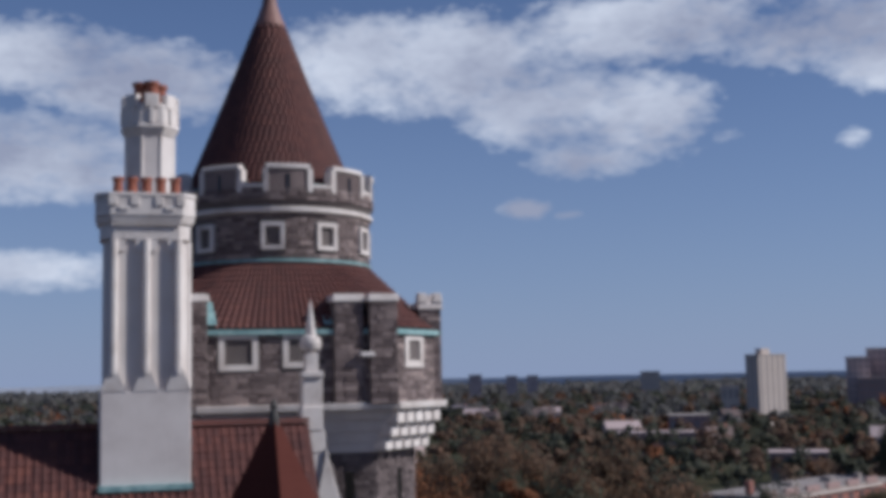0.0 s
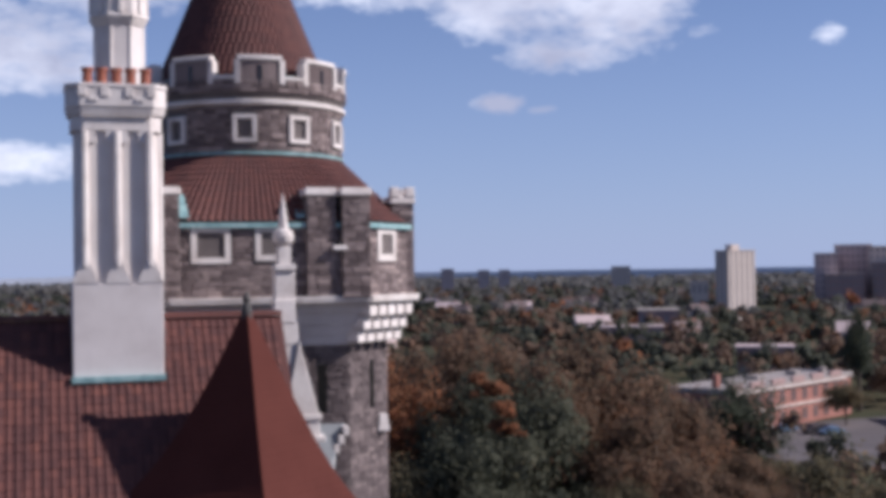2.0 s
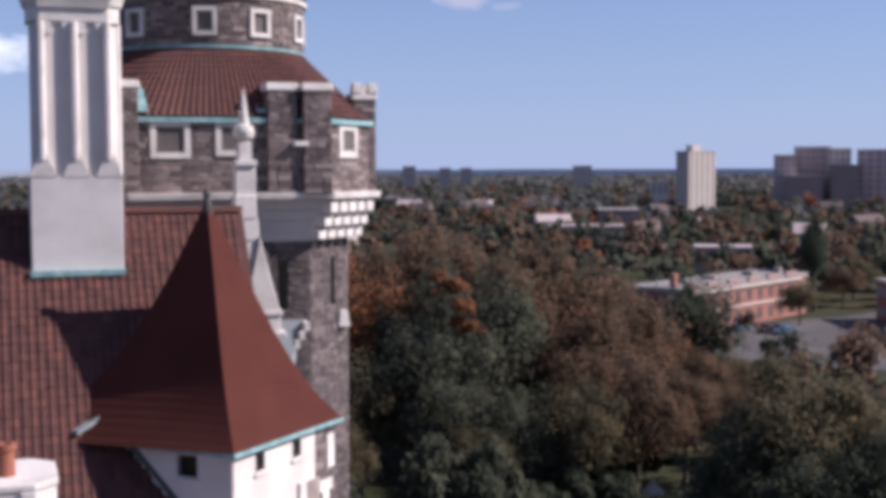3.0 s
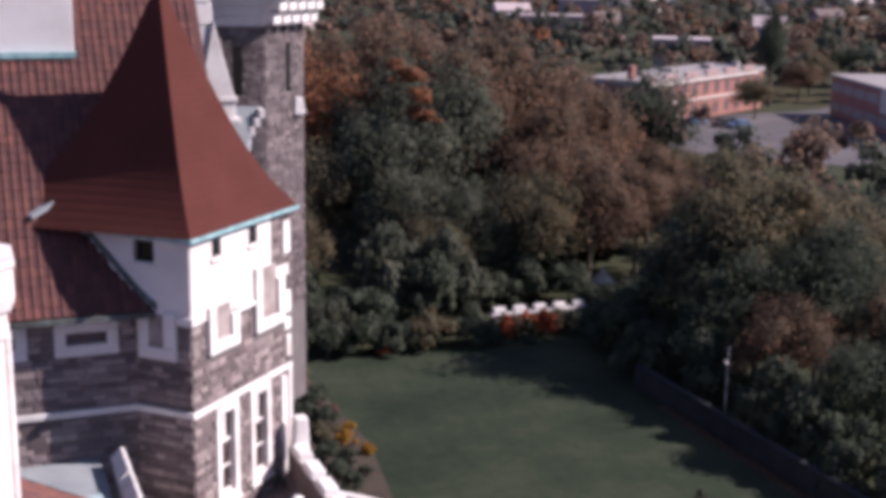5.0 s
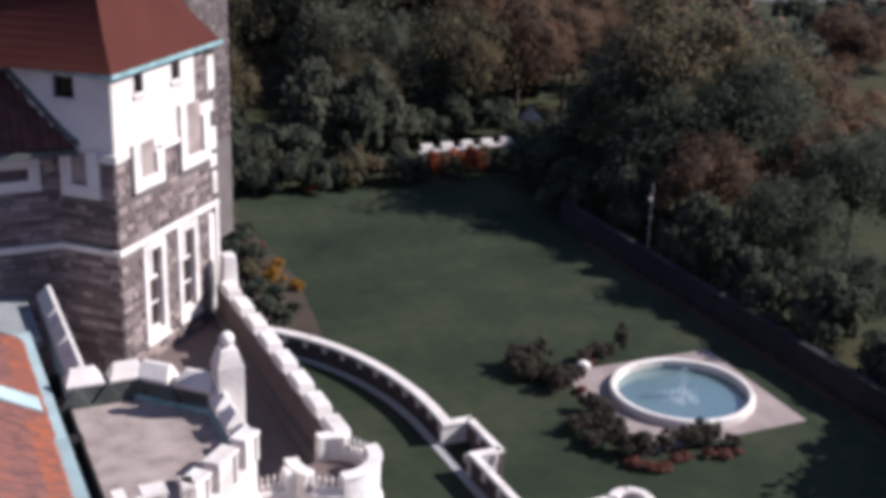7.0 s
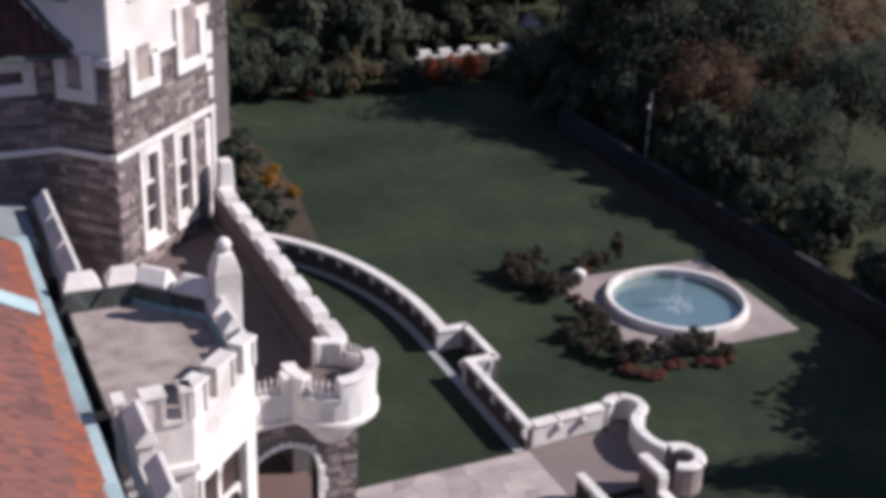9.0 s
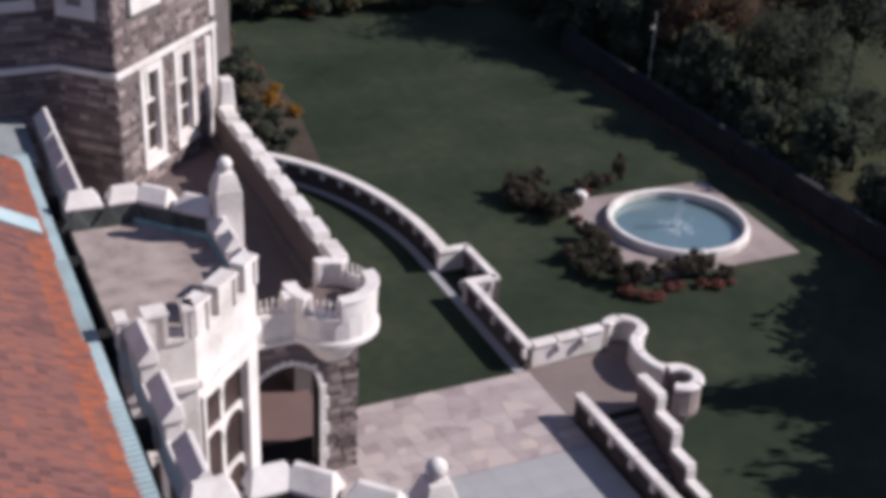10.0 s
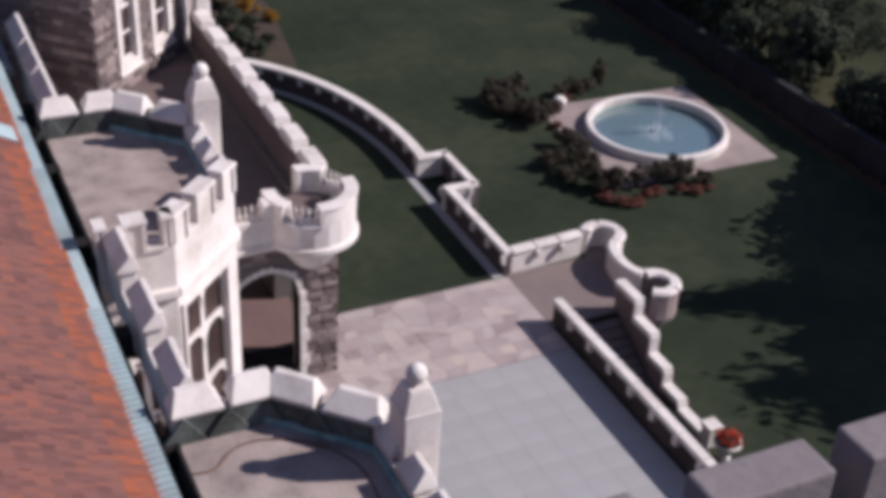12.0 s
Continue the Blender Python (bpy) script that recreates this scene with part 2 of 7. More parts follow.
def leaf_material(name, colours, clump=2.0):
    """Leaves: a dull face that lets some light through."""
    m = material(name, colours, clump, clump * 4, 0.8, 0.0, pieces=0.35, stain=0.75, spec=0.12)
    t = m.node_tree
    b, ramp = t.nodes["Principled BSDF"], t.nodes["Color Ramp"]
    tr = t.nodes.new("ShaderNodeBsdfTranslucent")
    t.links.new(ramp.outputs[0], tr.inputs["Color"])
    both = t.nodes.new("ShaderNodeMixShader")
    both.inputs[0].default_value = 0.5
    t.links.new(b.outputs[0], both.inputs[1])
    t.links.new(tr.outputs[0], both.inputs[2])
    t.links.new(both.outputs[0], t.nodes["Material Output"].inputs["Surface"])
    return m


LEAF_GREEN = leaf_material("green_leaves", [(0.038, 0.046, 0.037), (0.06, 0.07, 0.052), (0.09, 0.099, 0.068), (0.135, 0.117, 0.074)])
LEAF_GREY = leaf_material("grey_green_leaves", [(0.049, 0.056, 0.045), (0.078, 0.084, 0.062), (0.112, 0.112, 0.079), (0.168, 0.137, 0.086)])
LEAF_OLIVE = leaf_material("olive_leaves", [(0.057, 0.054, 0.04), (0.1, 0.091, 0.061), (0.16, 0.125, 0.074), (0.3, 0.165, 0.083)])
LEAF_BROWN = leaf_material("brown_autumn_leaves", [(0.066, 0.055, 0.043), (0.115, 0.085, 0.062), (0.182, 0.108, 0.071), (0.31, 0.137, 0.075)])
LEAF_ORANGE = leaf_material("orange_autumn_leaves", [(0.098, 0.067, 0.046), (0.241, 0.109, 0.06), (0.46, 0.167, 0.081)])
WOOD_GREEN = leaf_material("far_green_leaves", [(0.056, 0.064, 0.056), (0.1, 0.105, 0.08), (0.16, 0.142, 0.1)], 0.03)
# paler, greyer leaves for the farthest woods: distance haze mixed into the colour
WOOD_HAZE = leaf_material("hazed_far_leaves", [(0.12, 0.122, 0.122), (0.17, 0.165, 0.16), (0.23, 0.2, 0.19)], 0.005)
WOOD_BROWN = leaf_material("far_brown_leaves", [(0.095, 0.076, 0.064), (0.175, 0.12, 0.09), (0.29, 0.155, 0.1)], 0.03)
LEAF_YELLOW = leaf_material("yellow_flowers", [(0.1, 0.06, 0.02), (0.32, 0.16, 0.03), (0.5, 0.28, 0.05)])
LEAF_FLAME = leaf_material("flame_red_leaves", [(0.2, 0.05, 0.03), (0.42, 0.11, 0.05), (0.6, 0.2, 0.08)])
LEAF_DARK = leaf_material("dark_reddish_shrub_leaves", [(0.036, 0.038, 0.031), (0.064, 0.062, 0.048), (0.1, 0.078, 0.06), (0.16, 0.09, 0.07)])
BLOOM = leaf_material("bright_red_flowers", [(0.3, 0.03, 0.02), (0.5, 0.05, 0.03), (0.65, 0.09, 0.06)])
LEAF_RED = leaf_material("red_flowers", [(0.07, 0.045, 0.035), (0.17, 0.07, 0.055), (0.36, 0.16, 0.14)])

GLASS = bpy.data.materials.new("window_glass")
GLASS.use_nodes = True
gb = GLASS.node_tree.nodes["Principled BSDF"]
gb.inputs["Base Color"].default_value, gb.inputs["Roughness"].default_value = (0.012, 0.011, 0.012, 1), 0.08
gb.inputs["Specular IOR Level"].default_value = 0.5

BROWNGLASS = material("dim_leaded_glass", [(0.02, 0.012, 0.011), (0.045, 0.028, 0.025), (0.08, 0.05, 0.045)], 1.2, 9, 0.35, 0.1, stain=0.7, spec=0.2)

WATER = bpy.data.materials.new("water")
WATER.use_nodes = True
tw = WATER.node_tree
gb = tw.nodes["Principled BSDF"]
gb.inputs["Base Color"].default_value, gb.inputs["Roughness"].default_value = (0.105, 0.16, 0.172, 1), 0.14
gb.inputs["Transmission Weight"].default_value, gb.inputs["IOR"].default_value = 0.25, 1.2
wnz = tw.nodes.new("ShaderNodeTexNoise")
wnz.inputs["Scale"].default_value = 9.0
wbp = tw.nodes.new("ShaderNodeBump")
wbp.inputs["Strength"].default_value, wbp.inputs["Distance"].default_value = 0.35, 0.05
tw.links.new(wnz.outputs["Fac"], wbp.inputs["Height"])
tw.links.new(wbp.outputs[0], gb.inputs["Normal"])
SPRAY = bpy.data.materials.new("water_spray")
SPRAY.use_nodes = True
gb = SPRAY.node_tree.nodes["Principled BSDF"]
gb.inputs["Base Color"].default_value, gb.inputs["Roughness"].default_value, gb.inputs["Alpha"].default_value = (0.85, 0.9, 0.95, 1), 0.3, 0.35


# ---------------------------------------------------------------- mesh helpers
class Shape:
    """Collects vertices and faces of one mesh."""

    def __init__(self):
        self.v, self.f = [], []

    def add(self, verts, faces):
        k = len(self.v)
        self.v += [tuple(p) for p in verts]
        self.f += [tuple(i + k for i in q) for q in faces]
        return self

    def box(self, x0, x1, y0, y1, z0, z1, m=None, taper=0.0):
        p = [(x0, y0, z0), (x1, y0, z0), (x1, y1, z0), (x0, y1, z0),
             (x0 + taper, y0 + taper, z1), (x1 - taper, y0 + taper, z1), (x1 - taper, y1 - taper, z1), (x0 + taper, y1 - taper, z1)]
        if m is not None:
            p = [m @ Vector(q) for q in p]
        return self.add(p, [(0, 3, 2, 1), (4, 5, 6, 7), (0, 1, 5, 4), (1, 2, 6, 5), (2, 3, 7, 6), (3, 0, 4, 7)])

    def prism(self, poly, z0, z1, grow=0.0):
        """An upright prism over a polygon given anticlockwise; grow widens its top about the middle."""
        n = len(poly)
        cx, cy = sum(p[0] for p in poly) / n, sum(p[1] for p in poly) / n
        top = [(cx + (p[0] - cx) * (1 + grow), cy + (p[1] - cy) * (1 + grow), z1) for p in poly]
        return self.add([(p[0], p[1], z0) for p in poly] + top,
                        [tuple(range(n - 1, -1, -1)), tuple(range(n, 2 * n))] + [(i, (i + 1) % n, n + (i + 1) % n, n + i) for i in range(n)])

    def lathe(self, profile, c, n=32, turn=0.0, squash=1.0):
        """Turns (radius, height) pairs round the upright line through c."""
        k = len(profile)
        vs = [(c[0] + r * math.cos(turn + 2 * math.pi * j / n), c[1] + r * squash * math.sin(turn + 2 * math.pi * j / n), z) for r, z in profile for j in range(n)]
        fs = [(i * n + j, i * n + (j + 1) % n, (i + 1) * n + (j + 1) % n, (i + 1) * n + j) for i in range(k - 1) for j in range(n)]
        fs += [tuple(range(n - 1, -1, -1)), tuple((k - 1) * n + j for j in range(n))]
        return self.add(vs, fs)

    def ball(self, c, r, n=16):
        return self.lathe([(r * math.sin(math.pi * i / 8) + 1e-4, c[2] - r * math.cos(math.pi * i / 8)) for i in range(9)], c, n)

    def sweep(self, points, profile, closed=False):
        """Carries a (sideways, up) profile along a line of (x, y, z) points."""
        n, k = len(points), len(profile)
        vs = []
        for i, p in enumerate(points):
            a = points[i - 1] if i or closed else points[i]
            b = points[(i + 1) % n] if i < n - 1 or closed else points[i]
            d = Vector((b[0] - a[0], b[1] - a[1], 0)).normalized()
            s = Vector((d.y, -d.x, 0))
            vs += [(p[0] + s.x * u, p[1] + s.y * u, p[2] + w) for u, w in profile]
        fs = [(i * k + j, i * k + (j + 1) % k, ((i + 1) % n) * k + (j + 1) % k, ((i + 1) % n) * k + j) for i in range(n if closed else n - 1) for j in range(k)]
        if not closed:
            fs += [tuple(range(k - 1, -1, -1)), tuple((n - 1) * k + j for j in range(k))]
        return self.add(vs, fs)

    def mesh(self, name, mat):
        me = bpy.data.meshes.new(name)
        me.from_pydata(self.v, [], self.f)
        me.materials.append(mat)
        me.validate()
        bm = bmesh.new()
        bm.from_mesh(me)
        bmesh.ops.recalc_face_normals(bm, faces=bm.faces)
        bm.to_mesh(me)
        bm.free()
        return me


def part(name, shape, mat, parent=None, label="", bevel=0.0, smooth=False, kind=""):
    ob = new(name, shape.mesh(name, mat))
    if parent is not None:
        ob.parent = parent
    if label:
        ob["label"] = label
    if kind:
        ob["kind"] = kind
    if bevel:
        md = ob.modifiers.new("edge", "BEVEL")
        md.width, md.segments, md.limit_method = bevel, 2, "ANGLE"
    if smooth:
        for p in ob.data.polygons:
            p.use_smooth = True
    return ob


def thing(name, label, category, group="", at=(0, 0, 0)):
    ob = new(name)
    ob.location = at
    ob.empty_display_size = 0.3
    return tagged(ob, label, category, group)


def panel(shape, o, u, length, z0, z1, thick, holes=()):
    """An upright wall from o along the plan direction u, its outer face to the right of u, with rectangular holes (u0, u1, z0, z1)."""
    us = sorted({0.0, length, *[a for h in holes for a in h[:2]]})
    zs = sorted({z0, z1, *[a for h in holes for a in h[2:4]]})
    ux, uy = u
    inx, iny = -uy * thick, ux * thick

    def solid(i, j):
        if not (0 <= i < len(us) - 1 and 0 <= j < len(zs) - 1):
            return False
        a, b = (us[i] + us[i + 1]) / 2, (zs[j] + zs[j + 1]) / 2
        return not any(h[0] < a < h[1] and h[2] < b < h[3] for h in holes)

    def pt(a, z, back):
        return (o[0] + ux * a + inx * back, o[1] + uy * a + iny * back, z)

    for i in range(len(us) - 1):
        for j in range(len(zs) - 1):
            if not solid(i, j):
                continue
            a, b, c, d = us[i], us[i + 1], zs[j], zs[j + 1]
            shape.add([pt(a, c, 0), pt(b, c, 0), pt(b, d, 0), pt(a, d, 0)], [(0, 1, 2, 3)])
            shape.add([pt(a, c, 1), pt(b, c, 1), pt(b, d, 1), pt(a, d, 1)], [(3, 2, 1, 0)])
            for di, dj, p, q in ((-1, 0, (a, d), (a, c)), (1, 0, (b, c), (b, d)), (0, -1, (a, c), (b, c)), (0, 1, (b, d), (a, d))):
                if not solid(i + di, j + dj):
                    shape.add([pt(*p, 0), pt(*p, 1), pt(*q, 1), pt(*q, 0)], [(0, 1, 2, 3)])
    return shape


def stone_block():
    """One rough stone, a metre each way, its back in the wall and its face inset and uneven."""
    s = Shape()
    i = 0.06
    s.add([(-0.5, 0, -0.5), (0.5, 0, -0.5), (0.5, 0, 0.5), (-0.5, 0, 0.5)]
          + [(-0.5 + i, -1 + random.uniform(-0.3, 0.3), -0.5 + i * 1.5), (0.5 - i, -1 + random.uniform(-0.3, 0.3), -0.5 + i * 1.5),
             (0.5 - i, -1 + random.uniform(-0.3, 0.3), 0.5 - i * 1.5), (-0.5 + i, -1 + random.uniform(-0.3, 0.3), 0.5 - i * 1.5)],
          [(4, 5, 6, 7), (0, 1, 5, 4), (1, 2, 6, 5), (2, 3, 7, 6), (3, 0, 4, 7)])
    return s


STONES = [stone_block().mesh("stone", STONE) for _ in range(8)]
STONE_SHAPES = [(np.array([v.co[:] for v in m.vertices]), [tuple(p.vertices) for p in m.polygons]) for m in STONES]


def stonework(parent, where, length, z0, z1, holes=(), course=0.24, singles=0, longest=0.95, mat=None):
    """Courses of rubble on a wall. where(a, z) gives the place and outward direction on its face; singles is how many become pieces of their own."""
    laid, z = [], z0
    while z < z1 - 0.05:
        h = min(course * random.uniform(0.75, 1.3), z1 - z)
        a = -random.uniform(0, 0.4)
        while a < length:
            w = random.uniform(0.3, longest)
            lo, hi = max(a, 0.0), min(a + w, length)
            for g in holes:
                if z + h > g[2] + 0.02 and z < g[3] - 0.02 and hi > g[0] and lo < g[1]:
                    if lo < g[0]:
                        hi = g[0]
                    elif hi > g[1]:
                        lo = g[1]
                    else:
                        lo = hi
            if hi - lo > 0.09:
                laid.append(((lo + hi) / 2, z + h / 2, hi - lo - 0.02, h - 0.02))
            a += w
        z += h
    order = sorted(range(len(laid)), key=lambda i: random.random())
    alone = set(order[:singles])
    rest = Shape()
    for i, (a, zc, w, h) in enumerate(laid):
        p, n = where(a, zc)
        rot = Matrix(((-n[1], -n[0], 0), (n[0], -n[1], 0), (0, 0, 1))).to_4x4()
        m = Matrix.Translation(p) @ rot @ Matrix.Diagonal((w, random.uniform(0.02, 0.06), h, 1))
        k = random.randrange(8)
        if i in alone:
            ob = new("stone", STONES[k])
            ob.parent = parent
            ob.matrix_basis = m
        else:
            vs, fs = STONE_SHAPES[k]
            rest.add([m @ Vector(v) for v in vs], fs)
    if rest.v:
        part("stonework", rest, mat or STONE, parent, kind="stuff")


def flat(o, u):
    """The face of a straight wall for stonework(): outward is to the right of u."""
    return lambda a, z: ((o[0] + u[0] * a, o[1] + u[1] * a, z), (u[1], -u[0]))


def round_face(c, r, a0):
    return lambda a, z: ((c[0] + r * math.cos(a0 + a / r), c[1] + r * math.sin(a0 + a / r), z), (math.cos(a0 + a / r), math.sin(a0 + a / r)))


def frame_at(o, u):
    """Local x along u, local y into the wall, z up."""
    return Matrix(((u[0], -u[1], 0, o[0]), (u[1], u[0], 0, o[1]), (0, 0, 1, 0), (0, 0, 0, 1)))


def window(parent, o, u, a0, a1, z0, z1, mats=None, cross=1, mid=None, border=0.16, glass=GLASS, sill=True, name="window", deep=0.22, thick=0.04, upper=False):
    """A framed window on the wall from o along u: surround, glass set back, mullions and a sill."""
    mats = mats or WHITE
    m = frame_at(o, u)
    s = Shape()
    for x0, x1, b0, b1 in ((a0, a0 + border, z0, z1), (a1 - border, a1, z0, z1), (a0 + border, a1 - border, z1 - border, z1), (a0 + border, a1 - border, z0, z0 + border)):
        s.box(x0, x1, -0.09, deep, b0, b1, m)
    w = part(name, s, mats, parent, bevel=0.015)
    g = Shape().box(a0 + border * 0.7, a1 - border * 0.7, deep - 0.06, deep - 0.03, z0 + border * 0.7, z1 - border * 0.7, m)
    part("pane", g, glass, w)
    if cross or mid:
        b = Shape()
        for k in range(cross):
            x = a0 + (a1 - a0) * (k + 1) / (cross + 1)
            b.box(x - thick, x + thick, deep - 0.13, deep - 0.061, mid[0] if upper else z0 + border, z1 - border, m)
        for zz in mid or ():
            b.box(a0 + border, a1 - border, deep - 0.15, deep - 0.062, zz - 0.06, zz + 0.06, m)
        part("mullion", b, mats, w)
    if sill:
        part("sill", Shape().box(a0 - 0.06, a1 + 0.06, -0.16, 0.1, z0 - 0.14, z0 - 0.003, m), mats, w, bevel=0.02)
    return w


def merlon_shape(o, u, a0, a1, z0, z1, thick, slope=0.34, over=0.07, hip=0.55):
    """A merlon with a weathered, hipped coping."""
    m = frame_at(o, u)
    s = Shape().box(a0, a1, 0, thick, z0, z1 - slope - 0.08, m)
    s.box(a0 - over, a1 + over, -over, thick + over, z1 - slope - 0.08, z1 - slope, m)
    p = [(a0 - over, -over), (a1 + over, -over), (a1 + over, thick + over), (a0 - over, thick + over)]
    c = thick * 0.42
    q = [(a0 + c * hip, 0.02), (a1 - c * hip, 0.02), (a1 - c * hip, thick * 0.34), (a0 + c * hip, thick * 0.34)]
    s.add([m @ Vector((x, y, z1 - slope)) for x, y in p] + [m @ Vector((x, y, z1)) for x, y in q],
          [(0, 1, 5, 4), (1, 2, 6, 5), (2, 3, 7, 6), (3, 0, 4, 7), (4, 5, 6, 7), (3, 2, 1, 0)])
    return s


def battlement(parent, p0, p1, zb, zs, zt, thick, count, gap, mat=None, ends=0.0, cap=True, body=None, hip=0.55):
    """A parapet from p0 to p1 (outer face to the right), a low wall to zs and count merlons to zt."""
    mat = mat or WHITE
    d = Vector((p1[0] - p0[0], p1[1] - p0[1]))
    n = d.length
    u = d / n
    w = part("parapet", Shape().box(0, n, 0, thick, zb, zs, frame_at(p0, u)), body or mat, parent, bevel=0.02)
    step = (n - 2 * ends - (count - 1) * gap) / count
    for i in range(count):
        a = ends + i * (step + gap)
        part("merlon", merlon_shape(p0, u, a, a + step, zs + 0.002, zt, thick, hip=hip), mat, w, bevel=0.02)
        if cap and i < count - 1:
            part("crenel_sill", Shape().box(a + step + 0.06, a + step + gap - 0.06, -0.05, thick + 0.05, zs + 0.003, zs + 0.07, frame_at(p0, u)), mat, w)
    return w


def ball_pier(parent, x, y, z0, z1, half=0.3, r=0.21):
    p = part("pier", Shape().box(x - half, x + half, y - half, y + half, z0, z1 - 0.55)
             .box(x - half * 0.95, x + half * 0.95, y - half * 0.95, y + half * 0.95, z1 - 0.551, z1 - 0.05, taper=half * 0.35), WHITE, parent, bevel=0.03)
    part("ball_finial", Shape().ball((x, y, z1 + r * 0.85), r).lathe([(0.1, z1 - 0.06), (0.07, z1 + 0.05)], (x, y), 12), WHITE, p, smooth=True)
    return p


def tiles(parent, o, u, up, width, length, tw, tl, mat, singles=0, lift=0.05, name="roof_tile", rib=True, drop=None):
    """Overlapping roof tiles from the eave point o: u along the eave, up along the slope. drop(a, b) leaves a place free."""
    u, up = Vector(u), Vector(up)
    nrm = u.cross(up).normalized()
    base = Shape()
    k = 5 if rib else 1
    prof = [(-0.5, 0.0), (-0.22, 0.0), (-0.1, 0.55), (0.0, 0.75), (0.1, 0.55), (0.22, 0.0), (0.5, 0.0)] if rib else [(-0.49, 0.0), (0.49, 0.0)]
    vs = [(x, 0.0, 0.35 + z) for x, z in prof] + [(x, 1.06, z) for x, z in prof] + [(x, 0.0, z - 0.25) for x, z in prof]
    n = len(prof)
    fs = [(i, i + 1, n + i + 1, n + i) for i in range(n - 1)] + [(2 * n + i, 2 * n + i + 1, i + 1, i) for i in range(n - 1)]
    base.add(vs, fs)
    me = base.mesh(name, mat)
    cols, rows_ = int(width / tw), int(length / tl)
    places = []
    for j in range(rows_):
        for i in range(cols):
            a = (i + 0.5 + (0 if rib else 0.5 * (j % 2))) * tw
            b = j * tl
            if drop and drop(a, b):
                continue
            places.append((a, b))
    alone = set(random.sample(range(len(places)), min(singles, len(places))))
    rot = Matrix((u, up, nrm)).transposed().to_4x4()
    rest = Shape()
    for i, (a, b) in enumerate(places):
        wob = random.uniform(-0.008, 0.008)
        m = Matrix.Translation(Vector(o) + u * a + up * b + nrm * wob) @ rot @ Matrix.Diagonal((tw, tl, lift * random.uniform(0.9, 1.15), 1))
        if i in alone:
            ob = new(name, me)
            ob.parent = parent
            ob.matrix_basis = m
        else:
            rest.add([m @ Vector(v) for v in vs], fs)
    part("tiling", rest, mat, parent, kind="stuff")


R2 = math.sqrt(0.5)

# ---------------------------------------------------------------- ground, lawn and terrace
LAWN = -1.5
s = Shape()
ring = [0, 60, 120, 250, 500, 1000, 2000, 4900]
s.lathe([(max(r, 0.01), LAWN - 0.03) for r in ring], (20, 60), 48)
s.f = [f for f in s.f if len(f) == 4]
tagged(part("ground", s, GROUND), "dark wooded ground reaching to the horizon", "ground", kind="structure")
s = Shape().prism([(12, -20), (41.5, -20), (41.9, 62), (43, 70), (46, 76), (44, 79), (36, 80.5), (26, 82.5), (20, 82), (12, 70)], LAWN - 0.02, LAWN)
tagged(part("lawn", s, GRASS), "mown dark green garden lawn", "lawn", kind="structure")


def wall_curve(extra=0.0, n=22):
    """The line of the curved terrace wall, from the straight part round to the castle."""
    pts = [(20.32 + extra, 42.9)]
    for i in range(n + 1):
        a = math.pi / 2 * 0.985 * i / n
        pts.append((11.7 + (8.65 + extra) * math.cos(a), 44.0 + (12.4 + extra) * math.sin(a)))
    return pts


edge = [(3, -12), (20.2, -12), (20.2, 31.0), (24.6, 31.0), (24.6, 35.0), (20.2, 35.0), (20.2, 39.8), (21.4, 39.8), (21.4, 42.8), (20.3, 42.85)] + wall_curve()[1:] + [(8, 56), (3, 50)]
tagged(part("terrace_lawn", Shape().prism(edge, LAWN, 0.0), GRASS), "raised strip of lawn behind the terrace wall", "lawn", kind="structure")

pave = thing("terrace", "flagstone and concrete paved castle terrace", "pavement")
pave["kind"] = "structure"
part("paving_bed", Shape().box(4.0, 20.15, -11, 34.55, 0.002, 0.02), JOINT, pave)
part("landing", Shape().box(20.15, 24.4, 31.1, 34.7, 0.003, 0.03), FLOORTILE, pave)
s = Shape().sweep([(x, y, 0.0) for x, y in [(19.8, 34.6), (19.85, 43.0)] + [(11.7 + 8.15 * math.cos(math.pi / 2 * i / 20), 44.0 + 11.9 * math.sin(math.pi / 2 * i / 20)) for i in range(1, 21)]],
                  [(-0.2, -0.02), (0.2, -0.02), (0.2, 0.03), (-0.2, 0.03)])
part("wall_path", s, SLAB, pave)

# ---------------------------------------------------------------- terrace walls
def low_wall(parent, pts, z0, top, mat, half=0.14, coping=0.185, joint=1.3):
    """A low wall with a white coping along pts."""
    w = part("wall_body", Shape().sweep([(x, y, 0) for x, y in pts], [(-half, z0), (half, z0), (half, top - 0.16), (-half, top - 0.16)]), mat, parent)
    # coping stones of even length along the line
    acc = [0.0]
    for a, b in zip(pts, pts[1:]):
        acc.append(acc[-1] + math.dist(a, b))
    def at(d):
        for i in range(len(pts) - 1):
            if d <= acc[i + 1] + 1e-6:
                f = (d - acc[i]) / max(acc[i + 1] - acc[i], 1e-6)
                return (pts[i][0] + (pts[i + 1][0] - pts[i][0]) * f, pts[i][1] + (pts[i + 1][1] - pts[i][1]) * f, 0)
        return (*pts[-1], 0)
    n = max(1, round(acc[-1] / joint))
    for i in range(n):
        a, b = acc[-1] * i / n + 0.022, acc[-1] * (i + 1) / n - 0.022
        part("coping_stone", Shape().sweep([at(a), at((a + b) / 2), at(b)], [(-coping, top - 0.158), (coping, top - 0.158), (coping, top - 0.05), (coping * 0.8, top), (-coping * 0.8, top), (-coping, top - 0.05)]), WHITE, parent)
        p, q = at(a), at(a + 0.05)
        d = Vector((q[0] - p[0], q[1] - p[1])).normalized()
        part("bracket", Shape().box(-0.11, 0.11, half, half + 0.14, top - 0.46, top - 0.162, frame_at(p, d)), WHITE, parent)
    return w


tw1 = thing("terrace_wall", "low terrace wall with white stone coping beside the steps", "wall")
